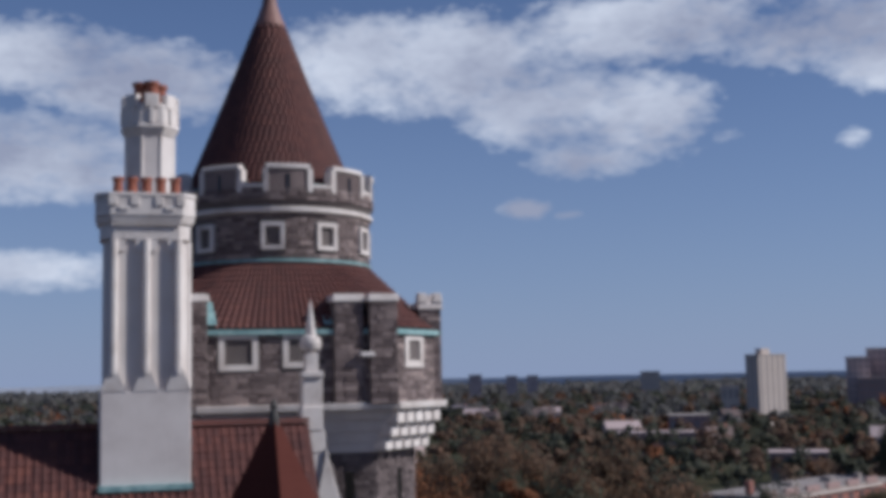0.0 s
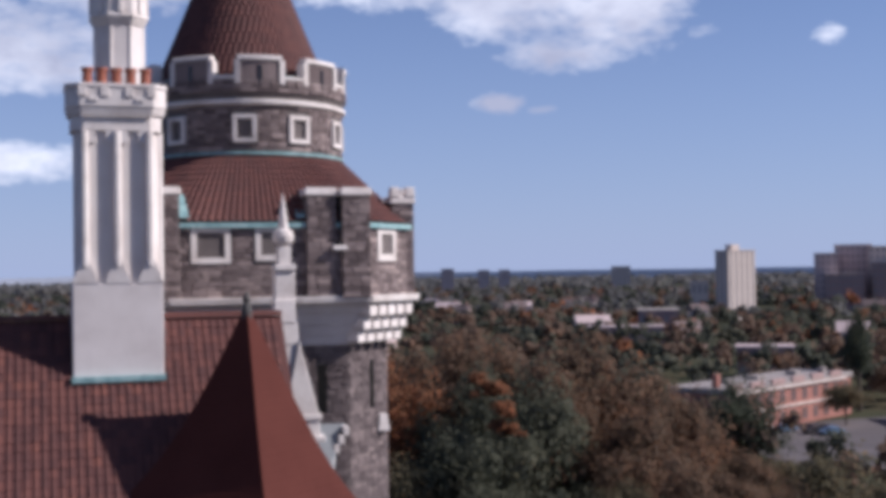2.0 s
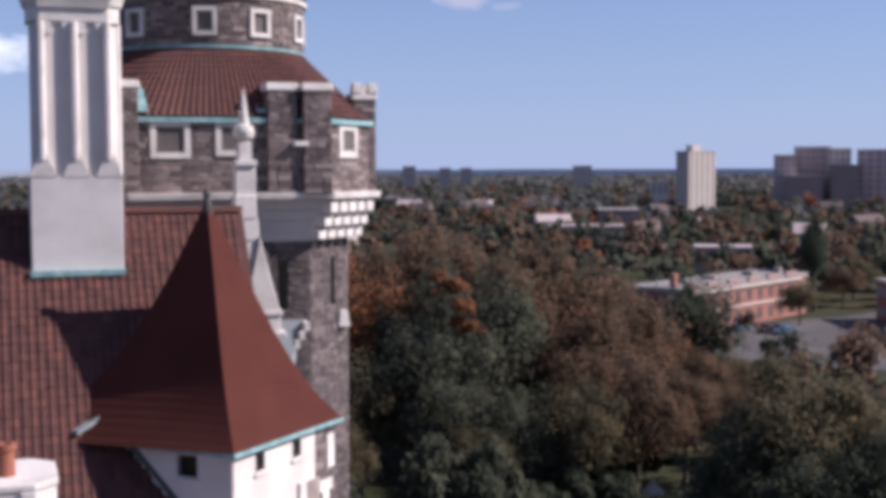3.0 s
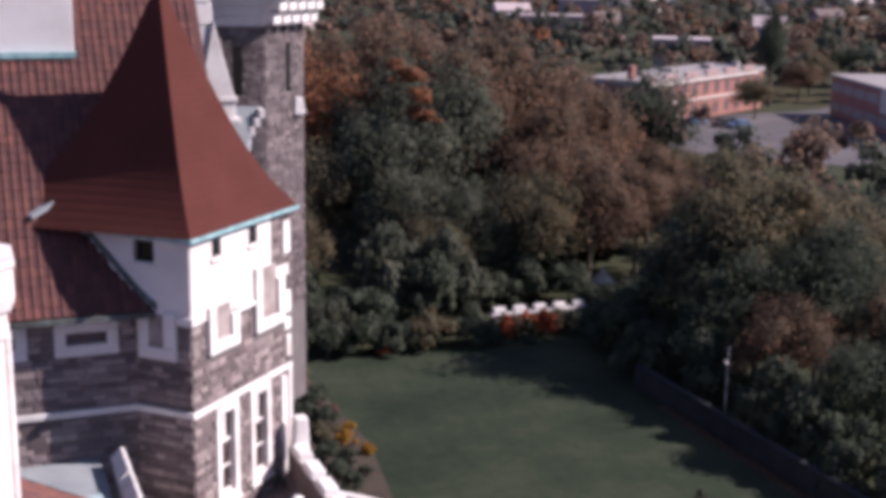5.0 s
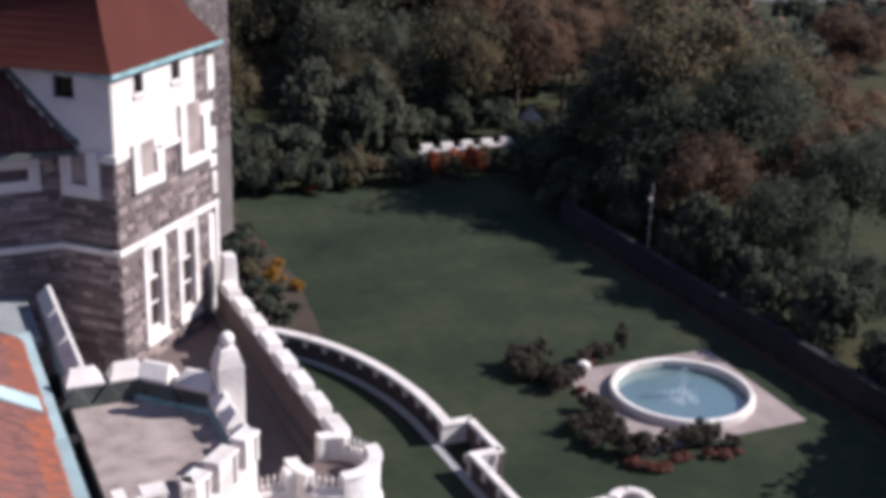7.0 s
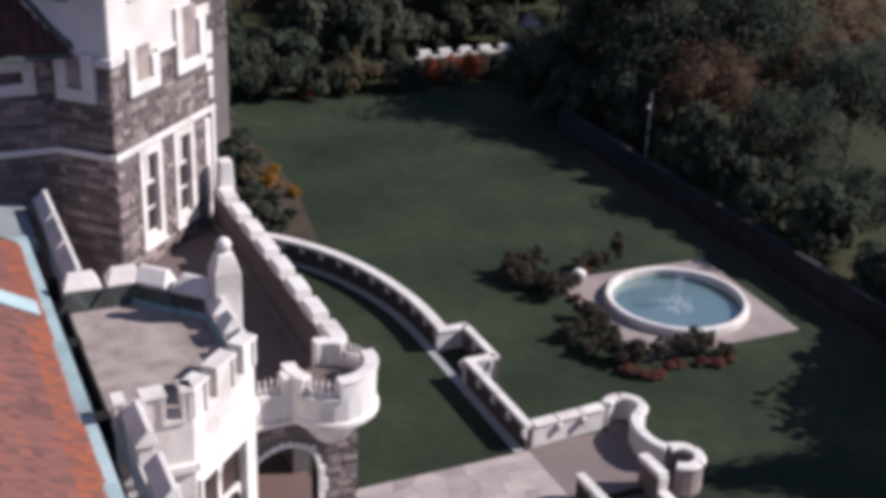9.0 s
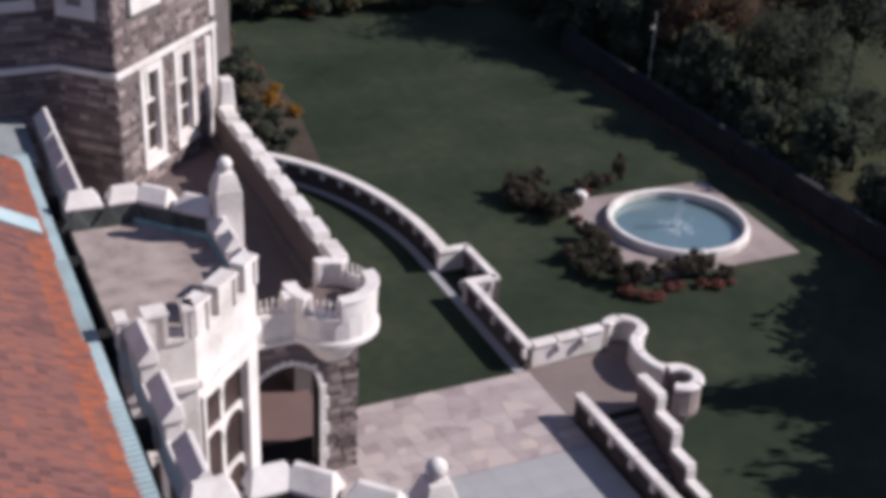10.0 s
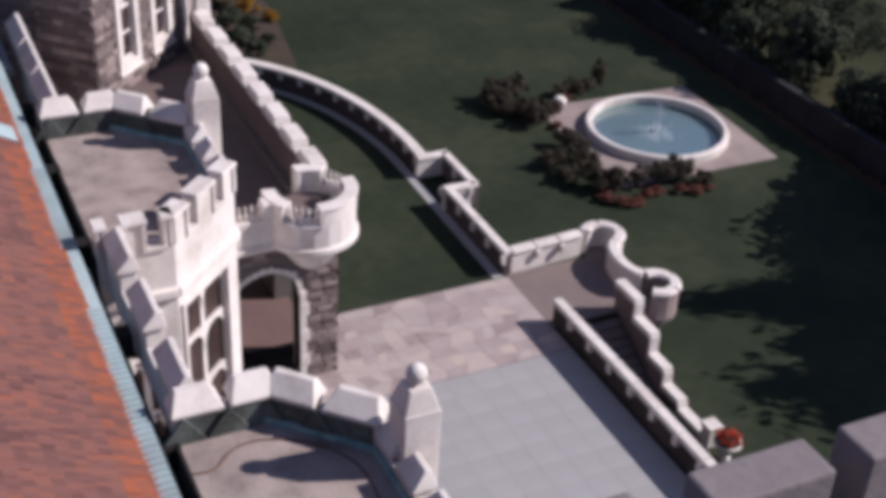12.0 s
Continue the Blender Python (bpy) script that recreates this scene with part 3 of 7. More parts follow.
low_wall(tw1, [(20.4, -10), (20.4, 31.4)], LAWN, 1.0, SHADESTONE, half=0.1, coping=0.2)
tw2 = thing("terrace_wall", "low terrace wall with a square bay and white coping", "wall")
low_wall(tw2, [(20.2, 34.7), (20.2, 39.8)], LAWN, 1.0, DIM_RUBBLE)
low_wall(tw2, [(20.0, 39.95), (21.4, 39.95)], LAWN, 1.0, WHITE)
low_wall(tw2, [(21.35, 39.8), (21.35, 42.8)], LAWN, 1.0, DIM_RUBBLE)
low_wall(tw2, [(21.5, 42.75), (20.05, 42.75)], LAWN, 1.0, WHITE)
tw3 = thing("curved_wall", "curved garden wall of shade-darkened stone with white coping", "wall")
low_wall(tw3, wall_curve(), LAWN, 1.0, DIM_RUBBLE, coping=0.26, joint=1.15)
tw4 = thing("landing_wall", "white parapet wall curving round two bastions by the steps", "wall")


def arc(cx, cy, r, a0, a1, n=10):
    return [(cx + r * math.cos(radians(a0 + (a1 - a0) * i / n)), cy + r * math.sin(radians(a0 + (a1 - a0) * i / n))) for i in range(n + 1)]


def swept_coping(parent, pts, z, half, stones, gap=0.02):
    """Coping stones of equal length, rounded on top, along a bent line."""
    acc = [0.0]
    for p, q in zip(pts, pts[1:]):
        acc.append(acc[-1] + math.dist(p, q))

    def at(d):
        i = max(k for k in range(len(pts) - 1) if acc[k] <= d + 1e-6)
        f = min(1.0, (d - acc[i]) / (acc[i + 1] - acc[i]))
        return (pts[i][0] + (pts[i + 1][0] - pts[i][0]) * f, pts[i][1] + (pts[i + 1][1] - pts[i][1]) * f, 0)

    for i in range(stones):
        d0, d1 = acc[-1] * i / stones + gap, acc[-1] * (i + 1) / stones - gap
        line = [at(d0 + (d1 - d0) * k / 5) for k in range(6)]
        part("coping_stone", Shape().sweep(line, [(-half, z - 0.16), (half, z - 0.16), (half, z - 0.06), (half * 0.7, z), (-half * 0.7, z), (-half, z - 0.06)]), WHITE, parent, bevel=0.015)


straight = [(20.35, 34.87), (23.45, 35.05)]
round1 = arc(24.25, 34.72, 0.68, 150, -75)
bend = [round1[-1], (24.1, 33.75), (23.92, 33.2), (23.86, 32.6), (23.95, 32.05), (24.2, 31.72)]
round2 = arc(24.35, 31.05, 0.66, 100, -140)
for pts, mat, stones in ((straight, WHITE, 3), (round1, WHITE, 3), (bend, WHITE, 2), (round2, STONE, 3)):
    part("wall_body", Shape().sweep([(x, y, 0) for x, y in pts], [(-0.16, LAWN if pts in (straight, bend) else -0.12), (0.16, LAWN if pts in (straight, bend) else -0.12), (0.16, 0.85), (-0.16, 0.85)]), mat, tw4)
    swept_coping(tw4, pts, 1.02, 0.23, stones, 0.03)
for k in range(2):
    part("bracket", Shape().box(21.35 + k * 1.05, 21.55 + k * 1.05, 34.6, 34.8, 0.5, 0.83), WHITE, tw4, bevel=0.04)
for cx, cy, low in ((24.25, 34.72, -1.2), (24.35, 31.05, -1.35)):
    part("bastion_floor", Shape().lathe([(0.6, -0.1), (0.6, 0.05)], (cx, cy), 24), FLOORTILE, tw4)
    part("corbel", Shape().lathe([(0.1, low), (0.34, low + 0.3), (0.36, low + 0.42), (0.56, -0.6), (0.6, -0.45), (0.82, -0.28), (0.84, -0.1)], (cx, cy), 28), STONE, tw4, "ringed stone corbel")

stairs = thing("garden_steps", "stone steps going down from the terrace to the lawn", "steps")
for i in range(8):
    y = 31.0 - i * 0.36
    part("step", Shape().box(20.62, 22.75, y - 0.38, y, LAWN, -0.17 * (i + 1) + 0.17 - 0.17), FLOORTILE, stairs, bevel=0.02)
zig = thing("stepped_parapet", "white parapet stepping down beside the garden stairs", "parapet")
for y0, y1, z, zn in ((31.35, 30.05, 1.2, 1.2), (30.05, 28.9, 0.5, 1.2), (28.9, 27.88, -0.3, 0.5), (27.88, 26.85, -0.9, -0.3), (26.85, 25.4, -1.2, -0.9)):
    part("parapet_step", Shape().box(22.82, 22.98, y1, y0, LAWN, z - 0.201), STONE, zig)
    part("parapet_coping", Shape().box(22.7, 23.1, y1 - 0.04, y0 - 0.001, z - 0.2, z + 0.04), WHITE, zig, bevel=0.02)
    if zn > z:
        part("parapet_riser", Shape().box(22.71, 23.09, y0 - 0.1, y0 + 0.02, z + 0.042, zn - 0.1), WHITE, zig, bevel=0.02)
part("end_pier", Shape().box(22.68, 23.12, 24.95, 25.4, LAWN, -0.75).box(22.62, 23.18, 24.89, 25.46, -0.748, -0.62), WHITE, zig, bevel=0.03)
pl = thing("planter", "white stone urn with red flowers beside the stairs", "planter", at=(22.95, 24.35, LAWN))
part("bowl", Shape().lathe([(0.2, 0.0), (0.2, 0.08), (0.12, 0.2), (0.3, 0.42), (0.42, 0.62), (0.47, 0.68), (0.47, 0.75), (0.38, 0.75)], (0, 0), 20), WHITE, pl, smooth=True)
part("soil", Shape().lathe([(0.4, 0.74), (0.36, 0.82), (0.22, 0.92), (0.05, 0.97)], (0, 0), 14), EARTH, pl)
blooms, greens = Shape(), Shape()
for i in range(340):
    a, r = random.uniform(0, 6.28), 0.44 * random.random() ** 0.5
    x, y, z, k = r * math.cos(a), r * math.sin(a), 1.08 - 0.9 * r * r + random.uniform(-0.14, 0.06), random.uniform(0.03, 0.065)
    tilt = random.uniform(-0.6, 0.6) * k
    (blooms if i % 5 < 3 else greens).add([(x - k, y, z + tilt), (x, y - k, z - tilt), (x + k, y, z - tilt), (x, y + k, z + tilt)], [(0, 1, 2, 3)])
part("flowers", blooms, BLOOM, pl, "bright red flowers", kind="stuff")
part("leaves", greens, LEAF_GREEN, pl, "green leaves", kind="stuff")

# ---------------------------------------------------------------- wing with the orange roof
wing = thing("castle_wing", "grey stone castle wing under an orange tiled roof", "building")
part("wall", panel(Shape(), (4.4, 4.0), (0, 1), 40.5, 0.0, 6.95, 0.5), MORTAR, wing)
part("gutter", Shape().box(3.2, 4.35, 4.0, 41.6, 7.0, 7.2), LEAD, wing)
for y0, y1 in ((13.5, 21.5), (28.4, 36.5)):
    part("gutter_curb", Shape().box(4.36, 4.46, y0, y1, 7.2, 8.02), LEAD, wing, bevel=0.03)
SL = radians(27)
up = (-math.cos(SL), 0, math.sin(SL))
part("roof_deck", Shape().add([(3.75, 4, 8.32), (3.75, 40.5, 8.32), (-5.2, 40.5, 8.32 + 8.95 * math.tan(SL)), (-5.2, 4, 8.32 + 8.95 * math.tan(SL)), (-5.2, 4, 7), (-5.2, 40.5, 7), (3.75, 40.5, 7), (3.75, 4, 7)],
                              [(0, 1, 2, 3), (0, 3, 4, 7), (1, 6, 5, 2), (4, 5, 6, 7)]), LEAD, wing)
sg = Shape()
for k in range(150):
    yk = 8.0 + k * 0.2
    if not (25.6 < yk < 28.6 or yk > 33.0):
        sg.box(3.5, 3.98, yk, yk + 0.11, 8.27, 8.43)
guard = part("snow_guard", Shape().box(3.5, 3.98, 4.0, 40.9, 8.27, 8.385), PALEVERDI, wing, "pale verdigris eaves strip")
part("lead_flat", Shape().box(-5.0, 4.3, 40.52, 44.5, 7.9, 8.2), PALELEAD, wing, "pale lead flat")
part("copper_strip", Shape().add([(1.6, 34.89, 9.52), (3.55, 34.71, 8.52), (3.55, 35.66, 8.52), (1.6, 35.81, 9.52), (1.6, 34.89, 9.4), (3.55, 34.71, 8.4), (3.55, 35.66, 8.4), (1.6, 35.81, 9.4)], [(0, 1, 2, 3), (0, 4, 5, 1), (1, 5, 6, 2), (2, 6, 7, 3)]), PALEVERDI, wing, "verdigris copper strip")
part("guard_ribs", sg, PALEVERDI, guard, kind="stuff")
for k in range(7):
    part("gutter_rib", Shape().box(3.95, 4.5, 12.0 + k * 4.3, 12.5 + k * 4.3, 7.3, 8.0), LEAD, wing, bevel=0.04)
for y0, y1, n, gap in ((21.6, 28.3, 3, 0.95), (36.5, 43.4, 3, 0.16)):
    battlement(wing, (5.05, y0), (5.05, y1), 7.0, 8.05, 8.98, 0.42, n, gap, cap=False, hip=0.1)

# ---------------------------------------------------------------- bays
def framed_battlement(parent, p, u, n, zb, zs, zt, thick=0.4):
    """A parapet whose merlons and gap are edged with a raised moulding: half merlons at the ends and one in the middle."""
    m = frame_at(p, u)
    w = part("parapet", Shape().box(0, n, 0, thick, zb, zs, m), WHITE, parent, bevel=0.02)
    gap = 0.42
    mid = n * 0.3
    side = (n - mid - 2 * gap) / 2
    for a0, a1 in ((0.0, side), (side + gap, side + gap + mid), (n - side, n)):
        k = part("merlon", Shape().box(a0, a1, 0.0, thick, zs, zt - 0.1, m), WHITE, w)
        part("merlon_cap", Shape().box(a0 - 0.05, a1 + 0.05, -0.1, thick + 0.06, zt - 0.098, zt, m, taper=0.03), WHITE, k)
        part("jamb", Shape().box(a0, a0 + 0.11, -0.07, -0.001, zs, zt - 0.1, m), WHITE, k)
        part("jamb", Shape().box(a1 - 0.11, a1, -0.07, -0.001, zs, zt - 0.1, m), WHITE, k)
    for a0 in (side, side + gap + mid):
        part("crenel_sill", Shape().box(a0 - 0.11, a0 + gap + 0.11, -0.08, thick + 0.05, zs - 0.1, zs + 0.03, m), WHITE, w, bevel=0.015)


def bay(y, label, pier_y):
    """A half octagonal bay of white stone, its middle at y, with a flat gravel roof behind battlements."""
    b = thing("bay", label, "bay window", "bays of the wing")
    pts = [(4.4, y - 4.05), (6.4, y - 4.05), (8.7, y - 1.85), (8.7, y + 2.0), (6.75, y + 3.95), (4.4, y + 3.95)]
    part("flat_roof", Shape().prism([(x - 0.12 if x > 5 else x, y + (yy - y) * 0.96) for x, yy in pts], 7.55, 7.9), GRAVEL, b)
    for i, (p, q) in enumerate(zip(pts, pts[1:])):
        d = Vector((q[0] - p[0], q[1] - p[1]))
        n, u = d.length, d.normalized()
        w0, w1 = (0.1, n - 0.55) if i == 1 else (0.45, n - 0.45)
        holes = [(w0, w1, 1.0, 6.1)] if i in (0, 1, 2) else []
        part("wall", panel(Shape(), p, u, n, 0.0, 7.6, 0.4, holes), WHITE, b)
        part("cornice", Shape().box(-0.02, n + 0.02, -0.14, 0.1, 6.45, 6.75, frame_at(p, u)), WHITE, b, bevel=0.05)
        if holes:
            lights = 2 if n < 3.2 else 3
            window(b, p, u, w0, w1, 1.0, 6.1, cross=lights - 1, mid=(4.5, 2.6), border=0.14, deep=0.26, thick=0.09, glass=BROWNGLASS)
            wd = (w1 - w0 - 0.28) / lights
            for k in range(lights):
                for tz in (5.96, 4.44, 2.54):
                    x0 = w0 + 0.14 + wd * k
                    arcp = [(0, 0), (0, -0.75), (0.06, -0.42), (0.16, -0.2), (0.32, -0.06), (wd / 2, 0)]
                    for sgn in (1, -1):
                        ends = [(x0 + (a if sgn > 0 else wd - a), tz + z) for a, z in arcp]
                        head = [frame_at(p, u) @ Vector((a, yy, z)) for yy in (0.1, 0.18) for a, z in ends]
                        part("window_head", Shape().add(head, [(0, 1, 2, 3, 4, 5), (11, 10, 9, 8, 7, 6)] + [(j, (j + 1) % 6, 6 + (j + 1) % 6, 6 + j) for j in range(6)]), WHITE, b)
        if i in (0, 1):
            framed_battlement(b, p, u, n, 7.59, 8.1, 9.0)
        elif i == 2:
            battlement(b, p, q, 7.59, 8.2, 8.75, 0.4, 3, 0.4, ends=0.35)
        else:
            battlement(b, p, q, 7.59, 8.3, 8.98, 0.55, 2, 0.3, ends=0.03)
            m = frame_at(p, u)
            part("inner_flashing", Shape().box(0.1, n - 0.1, 0.556, 0.575, 7.9, 8.5, m), DARKVERDI, b, "dark metal flashing")
            # metal aprons rising to a point below each gap
            for a in (0.04 + (n - 0.36) / 2 + 0.14, n - 0.2):
                tri = [m @ Vector(q) for q in ((a - 0.5, 0.66, 7.9), (a + 0.5, 0.66, 7.9), (a, 0.66, 8.6), (a - 0.5, 0.58, 7.9), (a + 0.5, 0.58, 7.9), (a, 0.58, 8.6))]
                part("flashing_apron", Shape().add(tri, [(0, 1, 2), (5, 4, 3), (0, 2, 5, 3), (1, 4, 5, 2)]), DARKVERDI, b, "dark metal flashing")
    part("flashing", Shape().sweep([(x - (0.47 if x > 5 else 0), yy - (0.44 if yy > y else -0.5), 7.9) for x, yy in pts[2:]], [(-0.04, 0), (0.04, 0), (0.04, 0.16), (-0.04, 0.16)]), COPPER, b)
    ball_pier(b, 8.85, pier_y, 6.8, 10.05, half=0.41, r=0.23)
    return b


bay(32.4, "white stone bay with tall windows beside the porch", 34.05)
bay(17.45, "white stone bay with a ball finial near the tower", 18.45)

# ---------------------------------------------------------------- porch
porch = thing("porch", "grey stone porch with an arch and a white battlemented roof", "porch")
s = Shape()
panel(s, (10.9, 31.5), (1, 0), 1.3, 0.0, 5.4, 0.6)
panel(s, (12.2, 31.5), (0, 1), 15.4, 0.0, 5.6, 0.6, [(1.4, 4.6, 0.0, 3.6), (6.0, 9.2, 0.0, 3.6), (10.6, 13.8, 0.0, 3.6)])
# the spandrel over the arch
n = 14
arch = [(8.8 + 2.1 * (0.5 - 0.5 * math.cos(math.pi * i / n)), 3.35 + 1.1 * math.sin(math.pi * i / n) ** 0.8) for i in range(n + 1)]
for (xa, za), (xb, zb) in zip(arch, arch[1:]):
    for yy, fl in ((31.5, 1), (32.1, -1)):
        q = [(xa, yy, za), (xb, yy, zb), (xb, yy, 5.4), (xa, yy, 5.4)]
        s.add(q, [(0, 1, 2, 3)])
    s.add([(xa, 31.5, za), (xb, 31.5, zb), (xb, 32.1, zb), (xa, 32.1, za)], [(0, 1, 2, 3)])
part("wall", s, MORTAR, porch)
trim = Shape()
prof = [(8.8, 0.0)] + arch + [(10.9, 0.0)]
for (xa, za), (xb, zb) in zip(prof, prof[1:]):
    d = Vector((xb - xa, zb - za)).normalized()
    nx, nz = -d.y * 0.14, d.x * 0.14
    trim.add([(xa, 31.42, za), (xb, 31.42, zb), (xb + nx, 31.42, zb + nz), (xa + nx, 31.42, za + nz), (xa, 31.9, za), (xb, 31.9, zb), (xb + nx, 31.52, zb + nz), (xa + nx, 31.52, za + nz)],
             [(0, 1, 2, 3), (0, 4, 5, 1), (3, 2, 6, 7)])
part("arch_surround", trim, WHITE, porch)
for k in range(7):
    part("quoin", Shape().box(10.9, 11.12 + 0.1 * (k % 2), 31.4, 31.6, 0.1 + k * 0.5, 0.55 + k * 0.5), WHITE, porch, bevel=0.02)
for k in range(8):
    part("voussoir", Shape().box(8.95 + k * 0.25, 9.07 + k * 0.25, 31.43, 31.55, 4.52 - 0.1 * abs(k - 3.5), 4.68 - 0.1 * abs(k - 3.5)), WHITE, porch)
part("floor", Shape().box(8.65, 12.1, 31.6, 46.5, 0.0, 0.12), PORCHTILE, porch)
part("back_wall", Shape().box(8.2, 8.6, 36.4, 46.5, 0.0, 5.05).box(8.6, 12.1, 46.2, 46.6, 0, 5.05), RENDER_GREY, porch)
part("inner_post", Shape().box(10.5, 10.85, 38.2, 38.6, 0.12, 4.9), WHITE, porch, bevel=0.03)
part("bench_wall", Shape().box(8.6, 12.0, 38.9, 39.2, 0.12, 1.0), DARKVERDI, porch)
part("step_edge", Shape().box(8.66, 12.1, 31.9, 33.2, 0.121, 0.3), LEAD, porch)
part("roof_deck", Shape().box(8.65, 12.1, 31.7, 46.8, 5.1, 5.26), DECK, porch)
part("front_parapet", Shape().box(8.72, 10.2, 31.3, 31.7, 5.45, 6.42), WHITE, porch, bevel=0.03)
part("front_cornice", Shape().box(8.72, 10.4, 31.2, 31.3, 5.36, 5.54), WHITE, porch, bevel=0.03)
for i in range(5):
    part("cresting", Shape().lathe([(0.05, 6.42), (0.08, 6.58), (0.03, 6.68), (0.05, 6.78), (0.01, 6.94)], (8.9 + i * 0.19, 31.5), 8), WHITE, porch)
part("crenel_block", Shape().box(9.75, 10.15, 31.28, 31.72, 6.42, 6.98), WHITE, porch, bevel=0.04)
# the side parapet: long coping blocks with short notches on the roof side
part("side_parapet", Shape().box(11.9, 12.4, 33.0, 46.9, 4.6, 6.72), STONE, porch)
# added brown sheet standing in for shade on the parapet's inner face
part("parapet_lining", Shape().box(11.84, 11.898, 33.0, 46.9, 5.2, 6.7), DECK, porch)
for i in range(8):
    y0 = 33.0 + i * 1.74
    part("side_merlon", Shape().box(11.8, 12.46, y0, y0 + 1.22, 6.722, 7.08, taper=0.05), WHITE, porch, bevel=0.06)
    part("side_sill", Shape().box(11.86, 12.44, y0 + 1.222, y0 + 1.738, 6.722, 6.8, taper=0.02), WHITE, porch, bevel=0.04)
part("end_block", Shape().box(11.95, 12.6, 46.3, 47.0, 6.7, 8.1, taper=0.06), WHITE, porch, bevel=0.08)
# corbelled round turret, open towards the porch roof
BX, BY, BR = 11.4, 31.8, 1.42
part("turret_corbel", Shape().lathe([(0.3, 4.2), (0.62, 4.5), (0.85, 4.85), (1.2, 5.3), (BR + 0.02, 5.42), (BR + 0.08, 5.46), (BR + 0.08, 5.6), (BR, 5.66), (BR - 0.2, 5.66)], (BX, BY), 40), WHITE, porch)


def drum_arc(name, a0, a1, z0, z1, parent, over=0.0):
    arc = [(BX + (BR - 0.17) * math.cos(radians(a0 + (a1 - a0) * k / 16)), BY + (BR - 0.17) * math.sin(radians(a0 + (a1 - a0) * k / 16)), 0) for k in range(17)]
    return part(name, Shape().sweep(arc, [(-0.17 - over, z0), (0.17 + over, z0), (0.17 + over, z1), (-0.17 - over, z1)]), WHITE, parent, bevel=0.025)


# raised dark disc, added to hide the brightly lit inside of the drum
part("turret_floor", Shape().lathe([(BR - 0.3, 5.6), (BR - 0.3, 6.2)], (BX, BY), 32), DECK, porch)
drum = drum_arc("turret_drum", -195, 95, 5.64, 6.42, porch)
for a0, a1 in ((-192, -143), (-97, 8), (52, 92)):
    k = drum_arc("turret_merlon", a0, a1, 6.421, 6.92, drum)
    drum_arc("merlon_coping", a0 - 1.5, a1 + 1.5, 6.921, 7.02, k, 0.05)
    for t in (a0 + 2.5, a1 - 2.5):
        part("jamb", Shape().box(BR - 0.4, BR + 0.06, -0.07, 0.07, 6.36, 6.92, Matrix.Translation((BX, BY, 0)) @ pose(0, 0, 0, 0, 0, t)), WHITE, k)
for a0, a1, n in ((-143, -97, 5), (8, 52, 5)):
    drum_arc("crenel_sill", a0, a1, 6.421, 6.47, drum, 0.06)
    for k in range(n):
        t = radians(a0 + (a1 - a0) * (k + 0.5) / n)
        part("cresting", Shape().lathe([(0.06, 6.46), (0.09, 6.62), (0.03, 6.72), (0.06, 6.84), (0.01, 7.02)], (BX + (BR - 0.17) * math.cos(t), BY + (BR - 0.17) * math.sin(t)), 8), WHITE, drum)
stonework(porch, flat((11.1, 31.5), (1, 0)), 1.1, 0.0, 5.3, course=0.17, singles=80, longest=0.7)
stonework(porch, flat((8.75, 31.5), (1, 0)), 2.3, 4.3, 5.36, [(0.0, 2.0, 4.0, 4.72)], course=0.17, longest=0.6)

# ---------------------------------------------------------------- corner turret with the red pyramid roof
turret = thing("corner_turret", "square castle turret with white stucco and a red pyramid roof", "tower")
C0, SIDE = (7.42, 42.89), 6.6
UR, UL = (R2, R2), (R2, -R2)          # along the sunlit face; along the shaded face towards the corner
CL = (C0[0] - R2 * SIDE, C0[1] + R2 * SIDE)
EV = 16.35
win_r = [(1.45, 2.65, 6.1, 9.7), (3.75, 4.95, 6.1, 9.7)]
slits = [(1.3, 1.85, 15.5, 16.15), (3.7, 4.25, 15.5, 16.15)]
holes = win_r + slits
part("wall", panel(Shape(), C0, UR, SIDE, 0.0, EV, 0.5, holes), MORTAR, turret)
part("wall", panel(Shape(), CL, UL, SIDE, 0.0, EV, 0.5, [(SIDE - 2.25, SIDE - 1.4, 15.45, 16.2)]), MORTAR, turret)
CR = (C0[0] + R2 * SIDE, C0[1] + R2 * SIDE)
part("wall", panel(Shape(), CR, (-R2, R2), SIDE, 0.0, EV, 0.5), MORTAR, turret)
# white stucco over the upper part, stepped against the stone
mr, ml = frame_at(C0, UR), frame_at(CL, UL)
for a0, a1, z0, z1 in ((-0.03, 5.25, 14.2, 15.5), (-0.03, 5.25, 16.15, EV), (-0.03, 1.3, 15.5, 16.15), (1.85, 3.7, 15.5, 16.15), (4.25, 5.25, 15.5, 16.15), (-0.03, 3.0, 13.3, 14.2), (3.0, 6.55, 13.75, 14.2), (3.0, 4.0, 13.2, 13.75)):
    part("stucco_panel", Shape().box(a0, a1, -0.07, 0.0, z0, z1, mr), STUCCO, turret)
for a0, a1, z0, z1 in ((0.0, SIDE + 0.03, 16.2, EV), (0.0, SIDE - 2.25, 13.5, 16.2), (SIDE - 2.25, SIDE - 1.4, 13.5, 15.45), (SIDE - 1.4, SIDE + 0.03, 13.5, 16.2)):
    part("stucco_panel", Shape().box(a0, a1, -0.07, 0.0, z0, z1, ml), STUCCO, turret)
for a0, a1, z0, z1 in win_r:
    window(turret, C0, UR, a0 - 0.12, a1 + 0.16, z0 - 0.1, z1 + 0.12, cross=1, mid=(8.35,), border=0.3, thick=0.09, upper=True, deep=0.24, glass=BROWNGLASS)
